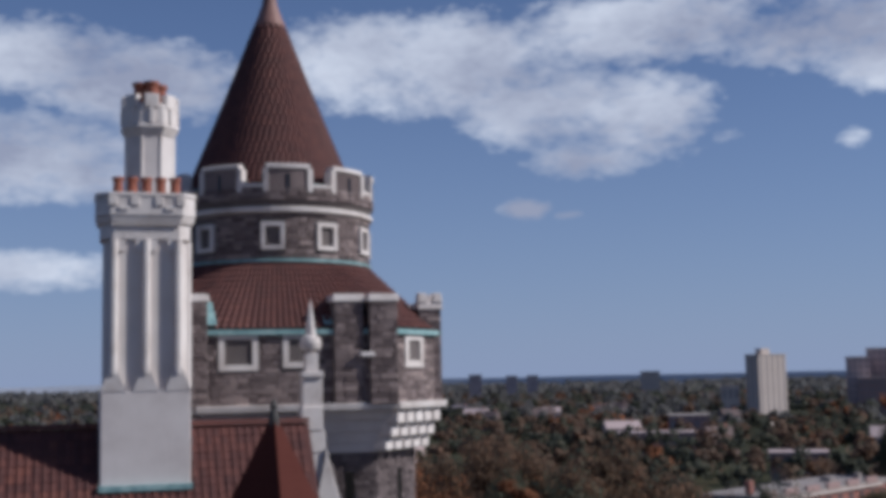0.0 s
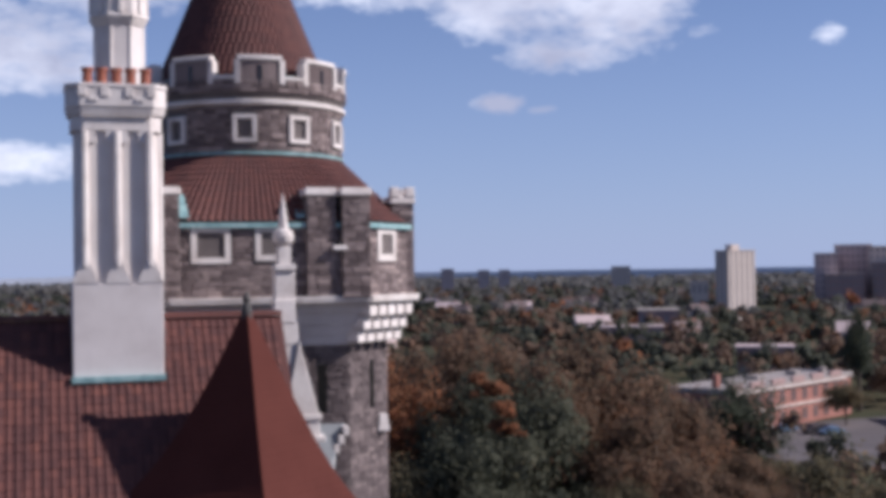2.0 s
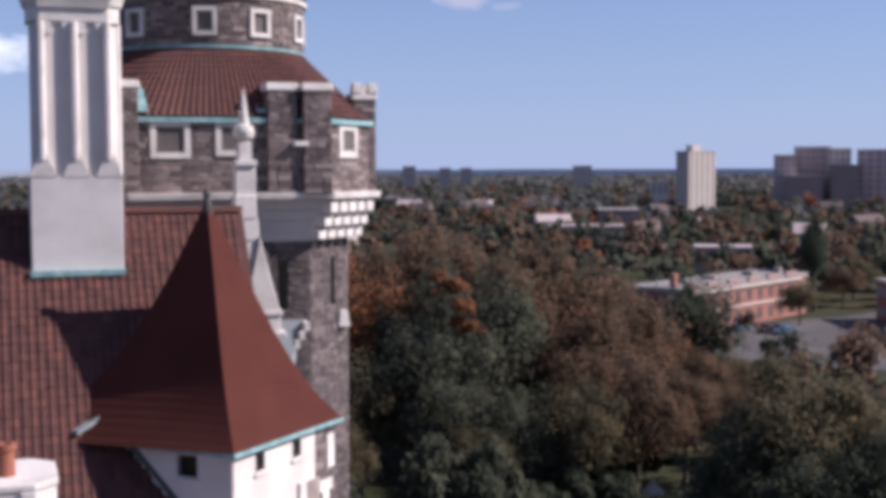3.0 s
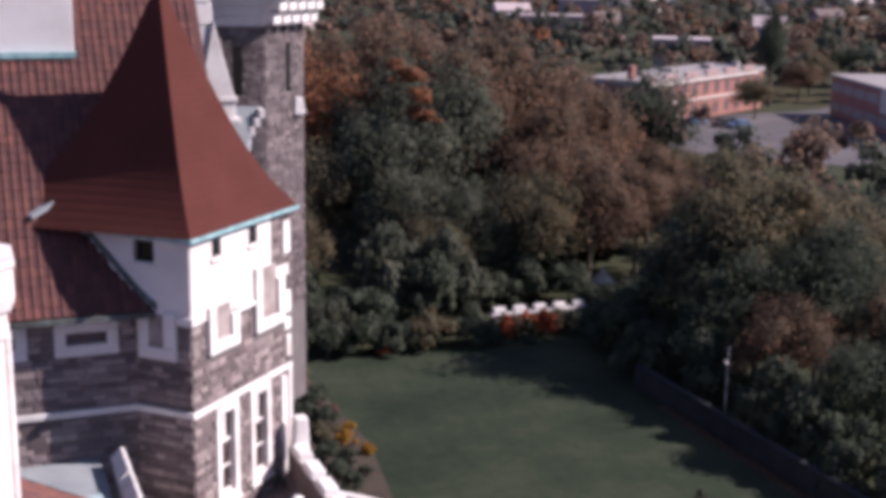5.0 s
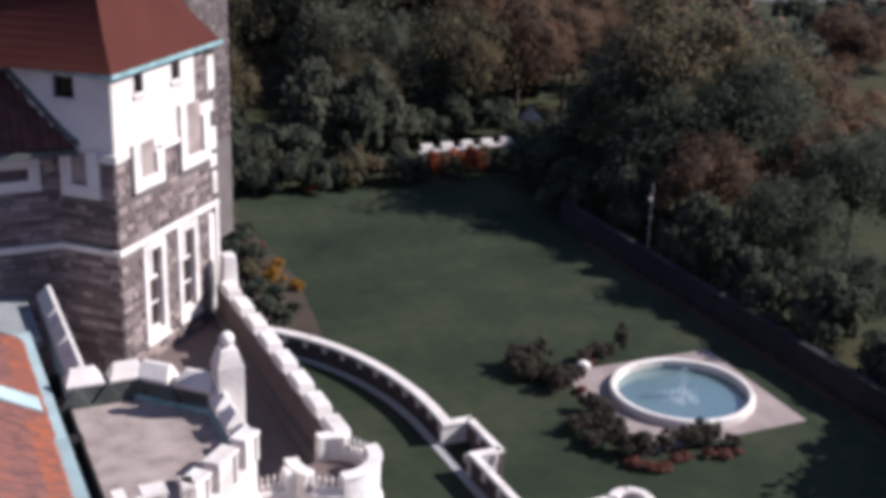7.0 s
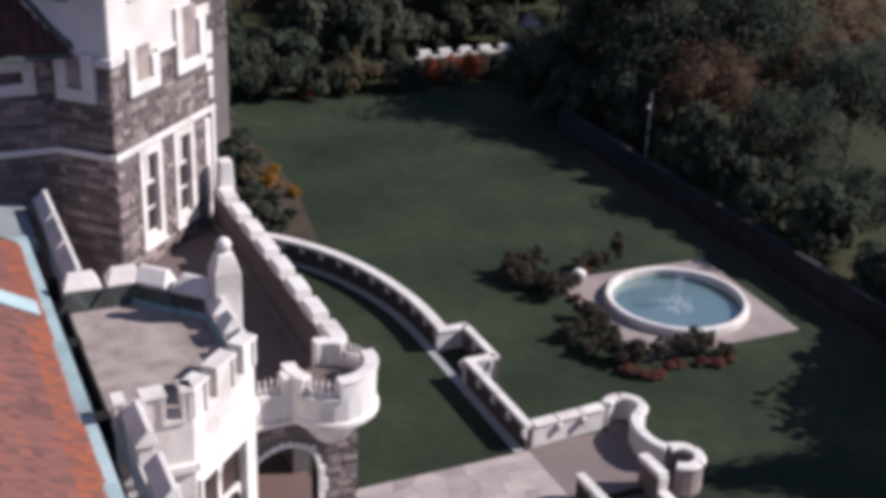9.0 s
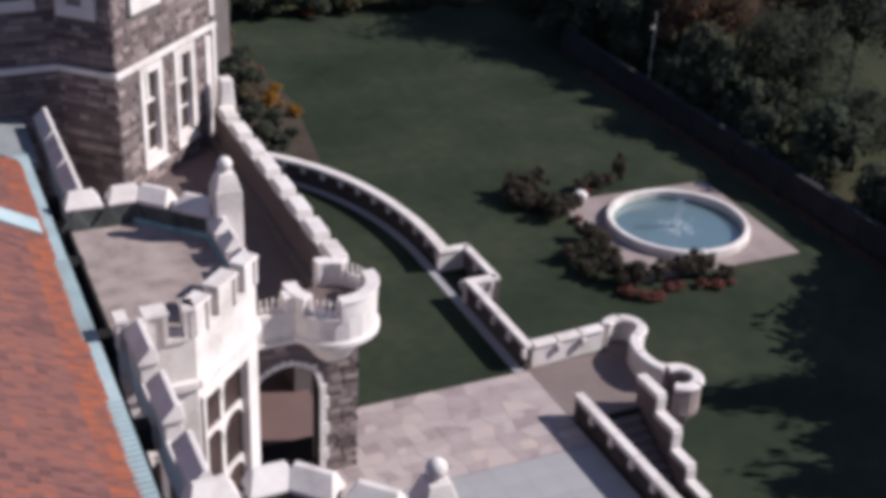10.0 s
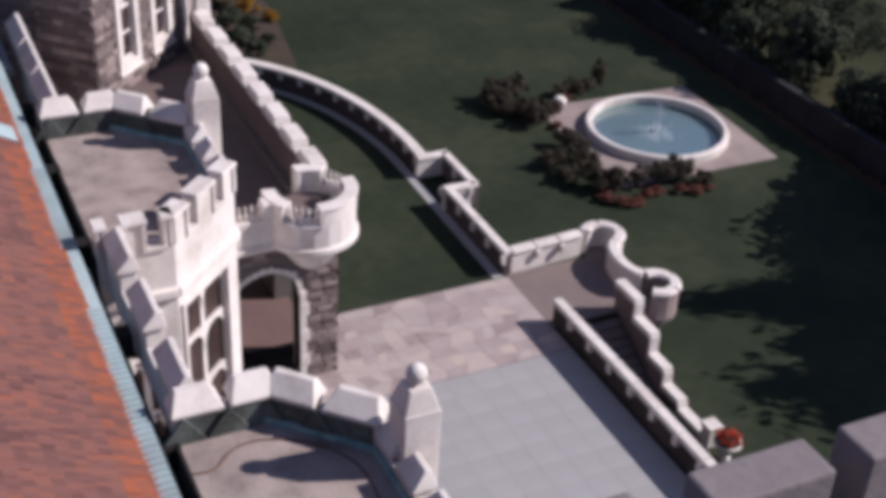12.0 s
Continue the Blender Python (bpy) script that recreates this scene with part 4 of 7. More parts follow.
for a0, a1, z0, z1 in win_r:
    for x0, x1, b0, b1 in ((a0 + 0.19, a0 + 0.27, z0 + 0.22, 8.28), (a1 - 0.23, a1 - 0.15, z0 + 0.22, 8.28), (a0 + 0.27, a1 - 0.23, z0 + 0.22, z0 + 0.32), (a0 + 0.27, a1 - 0.23, 7.3, 7.38)):
        part("sash", Shape().box(x0, x1, 0.1, 0.17, b0, b1, mr), WHITE, turret)
for a0, a1, z0, z1 in slits:
    window(turret, C0, UR, a0 - 0.05, a1 + 0.05, z0 - 0.05, z1 + 0.05, STUCCO, cross=0, border=0.05, sill=True, glass=BROWNGLASS)
part("eave_light", Shape().box(SIDE - 4.75, SIDE - 4.1, -0.09, -0.07, 15.75, 16.15, ml), BROWNGLASS, turret, "small dark light")
window(turret, CL, UL, SIDE - 2.3, SIDE - 1.35, 15.4, 16.25, STUCCO, cross=0, border=0.05, sill=True)


def stepped_opening(parent, m, a0, a1, z0, z1, side):
    """A white stone surround of a small recessed light, one jamb stepped up."""
    w = part("window", Shape().box(a0, a1, -0.2, 0.05, z0, z0 + 0.45, m).box(a0, a0 + 0.45, -0.2, 0.05, z0 + 0.45, z1, m)
             .box(a1 - 0.5, a1, -0.2, 0.05, z0 + 0.45, z1 - side, m), WHITE, parent, bevel=0.03)
    part("pane", Shape().box(a0 + 0.45, a1 - 0.5, -0.085, -0.02, z0 + 0.45, z1 - 0.1, m), GRAVEL, w, "dull pale blind")


stepped_opening(turret, mr, 0.9, 2.85, 11.95, 13.75, 0.55)
stepped_opening(turret, mr, 4.0, 6.1, 11.95, 14.5, 0.7)
stepped_opening(turret, ml, SIDE - 2.15, SIDE - 0.55, 11.95, 13.7, 0.0)
part("merlon_cap", Shape().box(2.8, 4.05, -0.16, 0.1, 13.1, 13.3, mr), WHITE, turret, bevel=0.03)
part("corner_cap", Shape().box(-0.35, 0.35, -0.35, 0.35, 13.3, 13.62, Matrix.Translation((C0[0], C0[1] + 0.2, 0)) @ pose(0, 0, 0, 0, 0, 45)), WHITE, turret, bevel=0.04)
part("string_course", Shape().box(-0.12, SIDE + 0.1, -0.13, 0.0, 9.88, 10.12, mr), WHITE, turret, bevel=0.03)
part("string_course", Shape().box(SIDE - 3.0, SIDE + 0.12, -0.13, 0.0, 9.88, 10.12, ml), WHITE, turret, bevel=0.03)
# quoins and a narrow tall light at the far corner
part("corner_light", Shape().box(SIDE - 0.72, SIDE - 0.42, -0.1, 0.1, 5.6, 9.7, mr).box(SIDE - 0.16, SIDE + 0.1, -0.1, 0.3, 4.6, 9.86, mr), WHITE, turret, bevel=0.03)
part("pane", Shape().box(SIDE - 0.42, SIDE - 0.17, -0.03, 0.05, 5.6, 9.6, mr), RENDER_GREY, turret)
for i, (z, h) in enumerate(((10.4, 0.9), (11.5, 0.5), (12.2, 0.9), (14.6, 1.3))):
    part("quoin", Shape().box(SIDE - (0.45 if i % 2 else 0.3), SIDE + 0.08, -0.09, 0.3, z, z + h, mr), WHITE, turret, bevel=0.03)
stonework(turret, flat(C0, UR), SIDE - 0.3, 4.6, 13.3, win_r + [(0.9, 2.85, 11.8, 14), (4.0, 6.1, 11.8, 15), (0, 9, 9.85, 10.15), (0, 0.9, 13.2, 15)], course=0.22, singles=280)
stonework(turret, flat((C0[0] + UR[0] * 5.25, C0[1] + UR[1] * 5.25), UR), 1.2, 14.25, EV, course=0.22)
stonework(turret, flat((CL[0] + UL[0] * 3.3, CL[1] + UL[1] * 3.3), UL), SIDE - 3.3, 4.6, 13.4, [(SIDE - 5.5, SIDE - 3.85, 11.8, 14), (0, 9, 9.85, 10.15)], course=0.22, singles=150)
# the bell-cast roof, in courses
CX, CY = C0[0], C0[1] + R2 * SIDE
HALF = R2 * SIDE
APEX = 25.0
rf = part("roof", Shape().box(CX - 0.2, CX + 0.2, CY - 0.2, CY + 0.2, EV + 0.1, EV + 0.2), REDROOF, turret)
rs = Shape()
levels = 30
prof = []
for i in range(levels + 1):
    f = i / levels
    r = (HALF + 0.45) * ((1 - f) * 0.80 + 0.20 * (1 - f) ** 6)
    prof.append((max(r, 0.04), EV + 0.12 + (APEX - EV - 0.12) * f))
rs.lathe([q for (r0, z0), (r1, z1) in zip(prof, prof[1:]) for q in ((r0 + 0.012, z0), (r1 + 0.009, z1 - 0.006))], (CX, CY), 4, turn=0.0)
# the corner over the main roof runs out further than the others
rs.v = [(x - 1.7 * max(0.0, 1 - (z - EV) / (APEX - EV)) ** 3 if x < CX - 0.03 and abs(y - CY) < 0.02 else x, y, z) for x, y, z in rs.v]
part("roof_sheet", rs, REDROOF, rf)
part("eave_board", Shape().lathe([(HALF + 0.30, EV - 0.06), (HALF + 0.5, EV - 0.03), (HALF + 0.5, EV + 0.12), (HALF + 0.3, EV + 0.13)], (CX, CY), 4), COPPER, turret, "verdigris copper gutter")
part("finial", Shape().lathe([(0.22, APEX - 0.75), (0.2, APEX - 0.3), (0.12, APEX + 0.05), (0.17, APEX + 0.15), (0.02, APEX + 0.45)], (CX, CY), 12), DARKCOPPER, turret)

# ---------------------------------------------------------------- main block with the pantiled roof
block = thing("main_block", "stone castle block with a steep red pantiled roof", "building")
YW, EZ, RY, RZ = 44.56, 13.62, 52.4, 24.45
KY, KZ = 44.5, 14.35      # where the flared eave meets the main slope
wins = [(12.95, 15.15, 12.1, 13.35), (9.85, 12.05, 12.1, 13.35)]
part("wall", panel(Shape(), (-10.0, YW), (1, 0), 17.5, 0.0, EZ, 0.5, wins), MORTAR, block)
for a0, a1, z0, z1 in wins:
    window(block, (-10.0, YW), (1, 0), a0, a1, z0, z1, cross=0, border=0.4, sill=False, glass=DECK)
part("string_course", Shape().box(0, 16.1, -0.13, 0, 9.88, 10.12, frame_at((-10, YW), (1, 0))), WHITE, block, bevel=0.03)
stonework(block, flat((-1.0, YW), (1, 0)), 7.0, 4.6, EZ - 0.1, [(a - 9, b - 9, c, d) for a, b, c, d in wins] + [(0, 20, 9.85, 10.15)], course=0.22, singles=200)
sl = Vector((0, RY - KY, RZ - KZ))
fl = Vector((0, KY - 43.85, KZ - 13.72))
part("roof_deck", Shape().add([(-12, KY, KZ - 0.1), (6.0, KY, KZ - 0.1), (6.0, 47.5, KZ - 0.1 + (47.5 - KY) * sl.z / sl.y), (9.6, 47.5, KZ - 0.1 + (47.5 - KY) * sl.z / sl.y), (9.6, RY, RZ - 0.1), (-12, RY, RZ - 0.1), (9.6, 58, EZ + 3), (-12, 58, EZ + 3), (-12, 43.85, 13.66), (6.4, 43.85, 13.66)],
                              [(0, 1, 2, 3, 4, 5), (5, 4, 6, 7), (8, 9, 1, 0)]), PANTILE, block)


def inside(a, b):
    """Roof places that fall within the turret or past it."""
    x, y, z = -4.0 + a, KY + b * sl.y / sl.length, KZ + b * sl.z / sl.length
    return (x + y > CX + CY - HALF - 0.25 and y < CY and z < EV + 0.3) or (x > CX and y < CY)


tiles(block, (-4.0, KY, KZ), (1, 0, 0), sl.normalized(), 13.6, sl.length, 0.31, 0.38, PANTILE, singles=270, lift=0.065, drop=inside)
tiles(block, (-4.0, 43.85, 13.74), (1, 0, 0), fl.normalized(), 10.3, fl.length, 0.31, 0.44, PANTILE, singles=30, lift=0.065, name="eave_tile")
part("ridge_tiles", Shape().sweep([(-12, RY, RZ), (9.6, RY, RZ)], [(-0.18, -0.08), (-0.1, 0.12), (0.1, 0.12), (0.18, -0.08)]), PANTILE, block)
part("eave_gutter", Shape().box(-10, 6.35, 43.72, 43.88, 13.5, 13.68), DARKVERDI, block, "dark verdigris gutter")
vs = [(6.45, 43.85, 13.86), (6.1, 44.15, 14.16), (5.82, 44.48, 14.52), (5.45, 44.85, 15.0), (5.05, 45.25, 15.52), (4.65, 45.65, 16.02), (4.3, 46.0, 16.45)]
part("verge_flashing", Shape().sweep(vs, [(-0.16, -0.1), (0.02, -0.1), (0.02, 0.14), (-0.16, 0.14)]), DARKVERDI, block, "dark verdigris verge")
part("corner_flashing", Shape().sweep([(2.45, 46.4, 16.85), (3.0, 46.62, 17.13), (3.5, 46.9, 17.5)], [(-0.3, -0.1), (0.3, -0.1), (0.3, 0.02), (-0.3, 0.05)]), PALELEAD, block, "pale lead flashing")
# gable coping and pinnacle behind the turret
pin = thing("pinnacle", "slender white stone pinnacle with an orb on the gable", "pinnacle")
px, py = 9.85, 53.1
part("shaft", Shape().box(px - 0.42, px + 0.42, py - 0.34, py + 0.34, 24.9, 26.2)
     .box(px - 0.45, px + 0.45, py - 0.45, py + 0.45, 26.2, 26.45).box(px - 0.27, px + 0.27, py - 0.27, py + 0.27, 26.45, 27.2), WHITE, pin, bevel=0.04)
part("orb", Shape().lathe([(0.2, 27.2), (0.42, 27.4), (0.46, 27.62), (0.4, 27.85), (0.2, 27.98)], (px, py), 16), WHITE, pin)
part("spike", Shape().lathe([(0.24, 27.95), (0.12, 28.8), (0.02, 29.45)], (px, py), 8), WHITE, pin)
for k, (x0, x1, z0, z1) in enumerate(((9.34, 10.26, 24.0, 25.0), (9.44, 10.36, 23.1, 23.99), (9.56, 10.46, 22.2, 23.09), (9.68, 10.55, 20.2, 22.19))):
    part("stone_block", Shape().box(x0, x1, py - 0.5, py + 0.3, z0, z1, taper=0.03), WHITE, pin, bevel=0.04)
part("gablet", Shape().add([(10.36, py - 0.6, 23.3), (9.7, py - 0.6, 20.2), (11.17, py - 0.6, 20.2), (10.36, py + 0.3, 23.3), (9.7, py + 0.3, 20.2), (11.17, py + 0.3, 20.2)], [(0, 1, 2), (5, 4, 3), (0, 3, 4, 1), (2, 5, 3, 0), (1, 4, 5, 2)]), WHITE, pin, bevel=0.04)
part("gablet_base", Shape().box(9.7, 11.28, py - 0.7, py + 0.4, 19.95, 20.19).box(9.8, 11.2, py - 0.62, py + 0.3, 19.3, 19.95).box(9.8, 11.4, py - 0.75, py + 0.4, 19.05, 19.3), WHITE, pin, bevel=0.04)

# ---------------------------------------------------------------- chimneys
def octagon(x, y, rx, ry, cut):
    return [(x - rx + cut, y - ry), (x + rx - cut, y - ry), (x + rx, y - ry + cut), (x + rx, y + ry - cut), (x + rx - cut, y + ry), (x - rx + cut, y + ry), (x - rx, y + ry - cut), (x - rx, y - ry + cut)]


def pot(parent, x, y, z, h=0.75, r=0.21):
    part("chimney_pot", Shape().lathe([(r, z), (r * 0.9, z + h * 0.8), (r * 1.12, z + h * 0.82), (r * 1.12, z + h), (r * 0.75, z + h), (r * 0.7, z + h * 0.6)], (x, y), 14), TERRACOTTA, parent)


def chimney(x, y, z0, zb, label, rear=True):
    """A wide white chimney: plain base to zb, panelled shaft, moulded battlemented cap and pots."""
    c = thing("chimney", label, "chimney", "chimneys")
    w, d = 1.7, 1.1
    part("base", Shape().box(x - w, x + w, y - d, y + d, z0 - 3.0, zb - 0.35), RENDER_GREY, c, "grey rendered chimney base", bevel=0.04)
    sh = part("shaft", Shape().prism(octagon(x, y, w - 0.1, d - 0.1, 0.42), zb - 0.36, zb + 6.0), STUCCO, c)
    for k in range(3):
        px = x - 1.22 + 1.22 * k
        part("rib", Shape().prism(octagon(px, y - d + 0.06, 0.15, 0.2, 0.09), zb + 0.3, zb + 5.5).add(
            [(px - 0.5, y - d - 0.02, zb - 0.36), (px + 0.5, y - d - 0.02, zb - 0.36), (px + 0.15, y - d - 0.1, zb + 0.5), (px - 0.15, y - d - 0.1, zb + 0.5), (px - 0.5, y - d + 0.4, zb - 0.36), (px + 0.5, y - d + 0.4, zb - 0.36), (px + 0.15, y - d + 0.4, zb + 0.5), (px - 0.15, y - d + 0.4, zb + 0.5)],
            [(0, 1, 2, 3), (0, 3, 7, 4), (1, 5, 6, 2), (3, 2, 6, 7)]), WHITE, sh)
    for yy in (y - 0.3, y + 0.5):
        part("rib", Shape().prism(octagon(x + w - 0.08, yy, 0.16, 0.2, 0.08), zb - 0.3, zb + 5.5), WHITE, sh)
    for a in (x - 0.95, x - 0.27, x + 0.27, x + 0.95):
        part("panel_head", Shape().box(a - 0.14, a + 0.14, y - d - 0.02, y - d + 0.3, zb + 5.05, zb + 5.5), WHITE, sh)
    part("band", Shape().prism(octagon(x, y, w + 0.02, d + 0.02, 0.45), zb + 5.5, zb + 6.1), WHITE, sh, bevel=0.03)
    cap = part("cap", Shape().prism(octagon(x, y, w + 0.1, d + 0.1, 0.5), zb + 6.1, zb + 6.4, 0.06).prism(octagon(x, y, w + 0.2, d + 0.2, 0.5), zb + 6.4, zb + 7.2), WHITE, c, bevel=0.05)
    part("cap_moulding", Shape().prism(octagon(x, y, w + 0.24, d + 0.24, 0.5), zb + 7.16, zb + 7.32), WHITE, cap, bevel=0.03)
    for dx in (-1.45, -0.62, 0.3, 1.12):
        part("cap_relief", Shape().box(x + dx, x + dx + 0.34, y - d - 0.26, y - d - 0.1, zb + 6.8, zb + 7.15), WHITE, cap, bevel=0.03)
    for dx in (-1.05, 0.7):
        part("cap_relief", Shape().box(x + dx, x + dx + 0.36, y - d - 0.255, y - d - 0.1, zb + 6.62, zb + 6.78), WHITE, cap, bevel=0.02)
    for k in range(16):
        part("dentil", Shape().box(x - 1.3 + k * 0.165, x - 1.22 + k * 0.165, y - d - 0.12, y - d + 0.1, zb + 6.02, zb + 6.14), WHITE, cap)
    part("flashing", Shape().box(x - w - 0.05, x + w + 0.05, y - d - 0.26, y - d + 0.1, z0 - 0.02, z0 + 0.2), COPPER, c, "verdigris copper flashing")
    for k in range(5 if rear else 3):
        pot(c, x - 1.05 + 0.55 * k if rear else x - 0.85 + 0.85 * k, y - 0.3, zb + 7.3)
    if rear:
        rx, ry_ = x + 0.36, y + 2.9
        b = part("rear_shaft", Shape().prism(octagon(rx, ry_, 0.98, 0.98, 0.56), zb - 4, zb + 10.3), RENDER_GREY, c)
        for a in range(8):
            t = math.pi / 4 * (a + 0.5)
            part("rib", Shape().lathe([(0.1, zb + 4), (0.1, zb + 10.2)], (rx + 1.0 * math.cos(t), ry_ + 1.0 * math.sin(t)), 8), WHITE, b)
        cap2 = part("rear_cap", Shape().prism(octagon(rx, ry_, 1.0, 1.0, 0.56), zb + 10.2, zb + 10.5, 0.14).prism(octagon(rx, ry_, 1.18, 1.18, 0.66), zb + 10.5, zb + 10.68).prism(octagon(rx, ry_, 1.1, 1.1, 0.62), zb + 10.68, zb + 11.55), WHITE, c, bevel=0.05)
        for a in range(8):
            t = math.pi / 4 * a
            part("cap_merlon", Shape().box(-0.3, 0.3, -0.1, 0.2, zb + 11.35, zb + 11.95, Matrix.Translation((rx + 1.08 * math.cos(t), ry_ + 1.08 * math.sin(t), 0)) @ pose(0, 0, 0, 0, 0, math.degrees(t) + 90)), WHITE, cap2, bevel=0.05)
            part("cap_drop", Shape().box(-0.1, 0.1, -0.13, 0.05, zb + 10.7, zb + 11.36, Matrix.Translation((rx + 1.08 * math.cos(t), ry_ + 1.08 * math.sin(t), 0)) @ pose(0, 0, 0, 0, 0, math.degrees(t) + 90)), WHITE, cap2, bevel=0.03)
        for dx, dy in ((-0.4, 0.0), (0.05, -0.35), (0.42, 0.3)):
            pot(c, rx + dx, ry_ + dy, zb + 11.75, 0.85, 0.3)
    return c


chimney(2.97, 51.7, 22.05, 26.15, "wide white ribbed chimney standing on the pantiled roof")
chimney(-0.75, 30.0, 11.93, 11.93, "white chimney with red pots rising from the wing", rear=False)

# ---------------------------------------------------------------- round tower
tower = thing("round_tower", "grey stone castle tower with a tall red conical roof", "tower")
TX, TY = 10.15, 64.2
octo = [(5.7, 57.0), (14.4, 57.0), (17.35, 59.95), (17.35, 68.4), (14.4, 71.4), (5.7, 71.4), (2.6, 68.4), (2.6, 60.0)]
inner = [(TX + (x - TX) * 0.85, TY + (y - TY) * 0.865) for x, y in octo]
part("lower_wall", Shape().prism(inner, 4.0, 23.2), MORTAR, tower)
part("set_off", Shape().box(15.55, 16.15, 59.6, 60.3, 18.45, 19.25, taper=0.12), WHITE, tower, bevel=0.04)
part("upper_wall", Shape().prism(octo, 24.9, 28.4), MORTAR, tower)
for i in range(8):
    p, q = inner[i], inner[(i + 1) % 8]
    d = Vector((q[0] - p[0], q[1] - p[1]))
    if i in (0, 1):
        slit = [(d.length * 0.52, d.length * 0.52 + 0.4, 19.6, 21.9)] if i == 1 else [(d.length - 1.5, d.length - 1.05, 19.6, 21.9)]
        part("slit", Shape().box(slit[0][0], slit[0][1], -0.03, 0.05, 19.6, 21.9, frame_at(p, d.normalized())), GLASS, tower)
        stonework(tower, flat(p, d.normalized()), d.length, 9.0 if i == 1 else 16.5, 22.8, slit, course=0.2, longest=0.7, mat=DIM_RUBBLE)
# a stepped gable wall against the foot of the tower
part("gable_wall", Shape().box(12.1, 13.15, 56.0, 57.9, 4.0, 17.2), MORTAR, tower)
for k in range(5):
    part("crow_step", Shape().box(12.1 + k * 0.22, 12.36 + k * 0.22, 55.9, 56.7, 17.2 + k * 0.4, 17.62 + k * 0.4), WHITE, tower, bevel=0.03)
    part("gable_stone", Shape().box(12.36 + k * 0.22, 13.12, 56.0, 56.5, 17.2 + k * 0.4, 17.6 + k * 0.4), MORTAR, tower)
stonework(tower, flat((12.4, 56.0), (1, 0)), 0.75, 10.0, 19.0, [(0.0, 0.25, 17.5, 19.2), (0.0, 0.45, 18.0, 19.2)], course=0.2, longest=0.7, mat=DIM_RUBBLE)
stonework(tower, flat((13.15, 56.0), (0, 1)), 1.9, 10.0, 17.2, course=0.2, longest=0.7, mat=DIM_RUBBLE)
part("side_roof", Shape().add([(9.0, 56.3, 19.4), (13.1, 56.3, 19.3), (12.2, 55.6, 17.3), (9.0, 55.6, 17.3), (9.0, 56.5, 17.2), (13.1, 56.5, 17.2)], [(0, 1, 2, 3), (1, 5, 2), (3, 2, 5, 4)]), PALELEAD, tower)
# corbelled cornice
for k, (z0, z1, s0, s1) in enumerate(((22.75, 23.2, 0.875, 0.885), (23.2, 23.7, 0.895, 0.91), (23.7, 24.25, 0.925, 0.945), (24.25, 24.7, 0.965, 0.985), (24.72, 25.02, 1.05, 1.058))):
    a = [(TX + (x - TX) * s0, TY + (y - TY) * s0) for x, y in octo]
    part("cornice", Shape().prism(a, z0, z1, s1 / s0 - 1), WHITE if k == 4 else RENDER_GREY, tower, bevel=0.03)
p, q = octo[1], octo[2]
d = Vector((q[0] - p[0], q[1] - p[1])).normalized()
for k in range(5):
    for z0, h, y0 in ((22.85, 0.5, 0.72), (23.45, 0.52, 0.4), (24.08, 0.58, 0.06)):
        part("corbel", Shape().box(0.08 + k * 0.84, 0.76 + k * 0.84, y0 - 0.22, 1.3, z0 - 0.03, z0 + h + 0.03, frame_at(p, d)), WHITE, tower, bevel=0.08)
# upper storey: windows and stone
front = [(0.75, 2.5, 26.65, 28.1), (3.6, 5.0, 26.75, 28.1)]
for a0, a1, z0, z1 in front:
    window(tower, octo[0], (1, 0), a0, a1, z0 - 0.1, z1 + 0.1, cross=0, border=0.26, sill=False, deep=0.1, glass=BROWNGLASS)
stonework(tower, flat(octo[0], (1, 0)), 8.7, 24.95, 28.3, [(a - 0.05, b + 0.05, c - 0.15, e + 0.3) for a, b, c, e in front], course=0.2, longest=0.75, singles=150)
stonework(tower, flat(octo[1], tuple(d)), 4.17, 24.95, 28.3, [(1.0, 2.7, 26.6, 28.3)], course=0.2, longest=0.7, singles=60)
window(tower, octo[1], tuple(d), 1.0, 2.7, 26.6, 28.2, cross=0, border=0.33, sill=False, deep=0.1, glass=BROWNGLASS)


def corner_pier(x0, x1, y0, y1, z1):
    b = part("corner_pier", Shape().box(x0, x1, y0, y1, 24.95, z1 - 0.4), MORTAR, tower)
    part("pier_cap", Shape().box(x0 - 0.1, x1 + 0.1, y0 - 0.1, y1 + 0.1, z1 - 0.4, z1 - 0.05, taper=0.06), WHITE, b, bevel=0.05)
    stonework(b, flat((x0, y0), (1, 0)), x1 - x0, 24.96, z1 - 0.42, course=0.2, longest=0.9)
    return b


corner_pier(11.6, 12.95, 56.7, 58.6, 30.0)
corner_pier(13.2, 14.5, 56.5, 58.6, 30.0)
corner_pier(3.9, 5.95, 56.7, 58.6, 30.0)
east = corner_pier(16.4, 17.5, 59.7, 61.0, 29.8)
for x0, y0 in ((16.32, 59.6), (17.08, 59.6), (17.08, 60.6)):
    part("pier_merlon", Shape().box(x0, x0 + 0.5, y0, y0 + 0.5, 29.72, 30.2, taper=0.05), WHITE, east, bevel=0.04)
part("pier_block", Shape().box(15.6, 16.2, 60.3, 61.0, 28.5, 29.6), WHITE, tower, bevel=0.05)
part("arrow_slot", Shape().box(12.95, 13.2, 57.3, 57.4, 27.0, 29.3), GLASS, tower)
infill = part("pier_infill", Shape().box(12.95, 13.2, 56.75, 57.3, 24.95, 27.1), MORTAR, tower)
stonework(infill, flat((12.9, 56.75), (1, 0)), 0.35, 24.96, 27.05, course=0.2, longest=0.4)
part("slot_sill", Shape().box(12.75, 13.4, 56.4, 56.9, 27.1, 27.32), WHITE, tower, bevel=0.04)
# skirt roof of pantiles between the octagon and the drum
DR = 4.72
nseg = 40
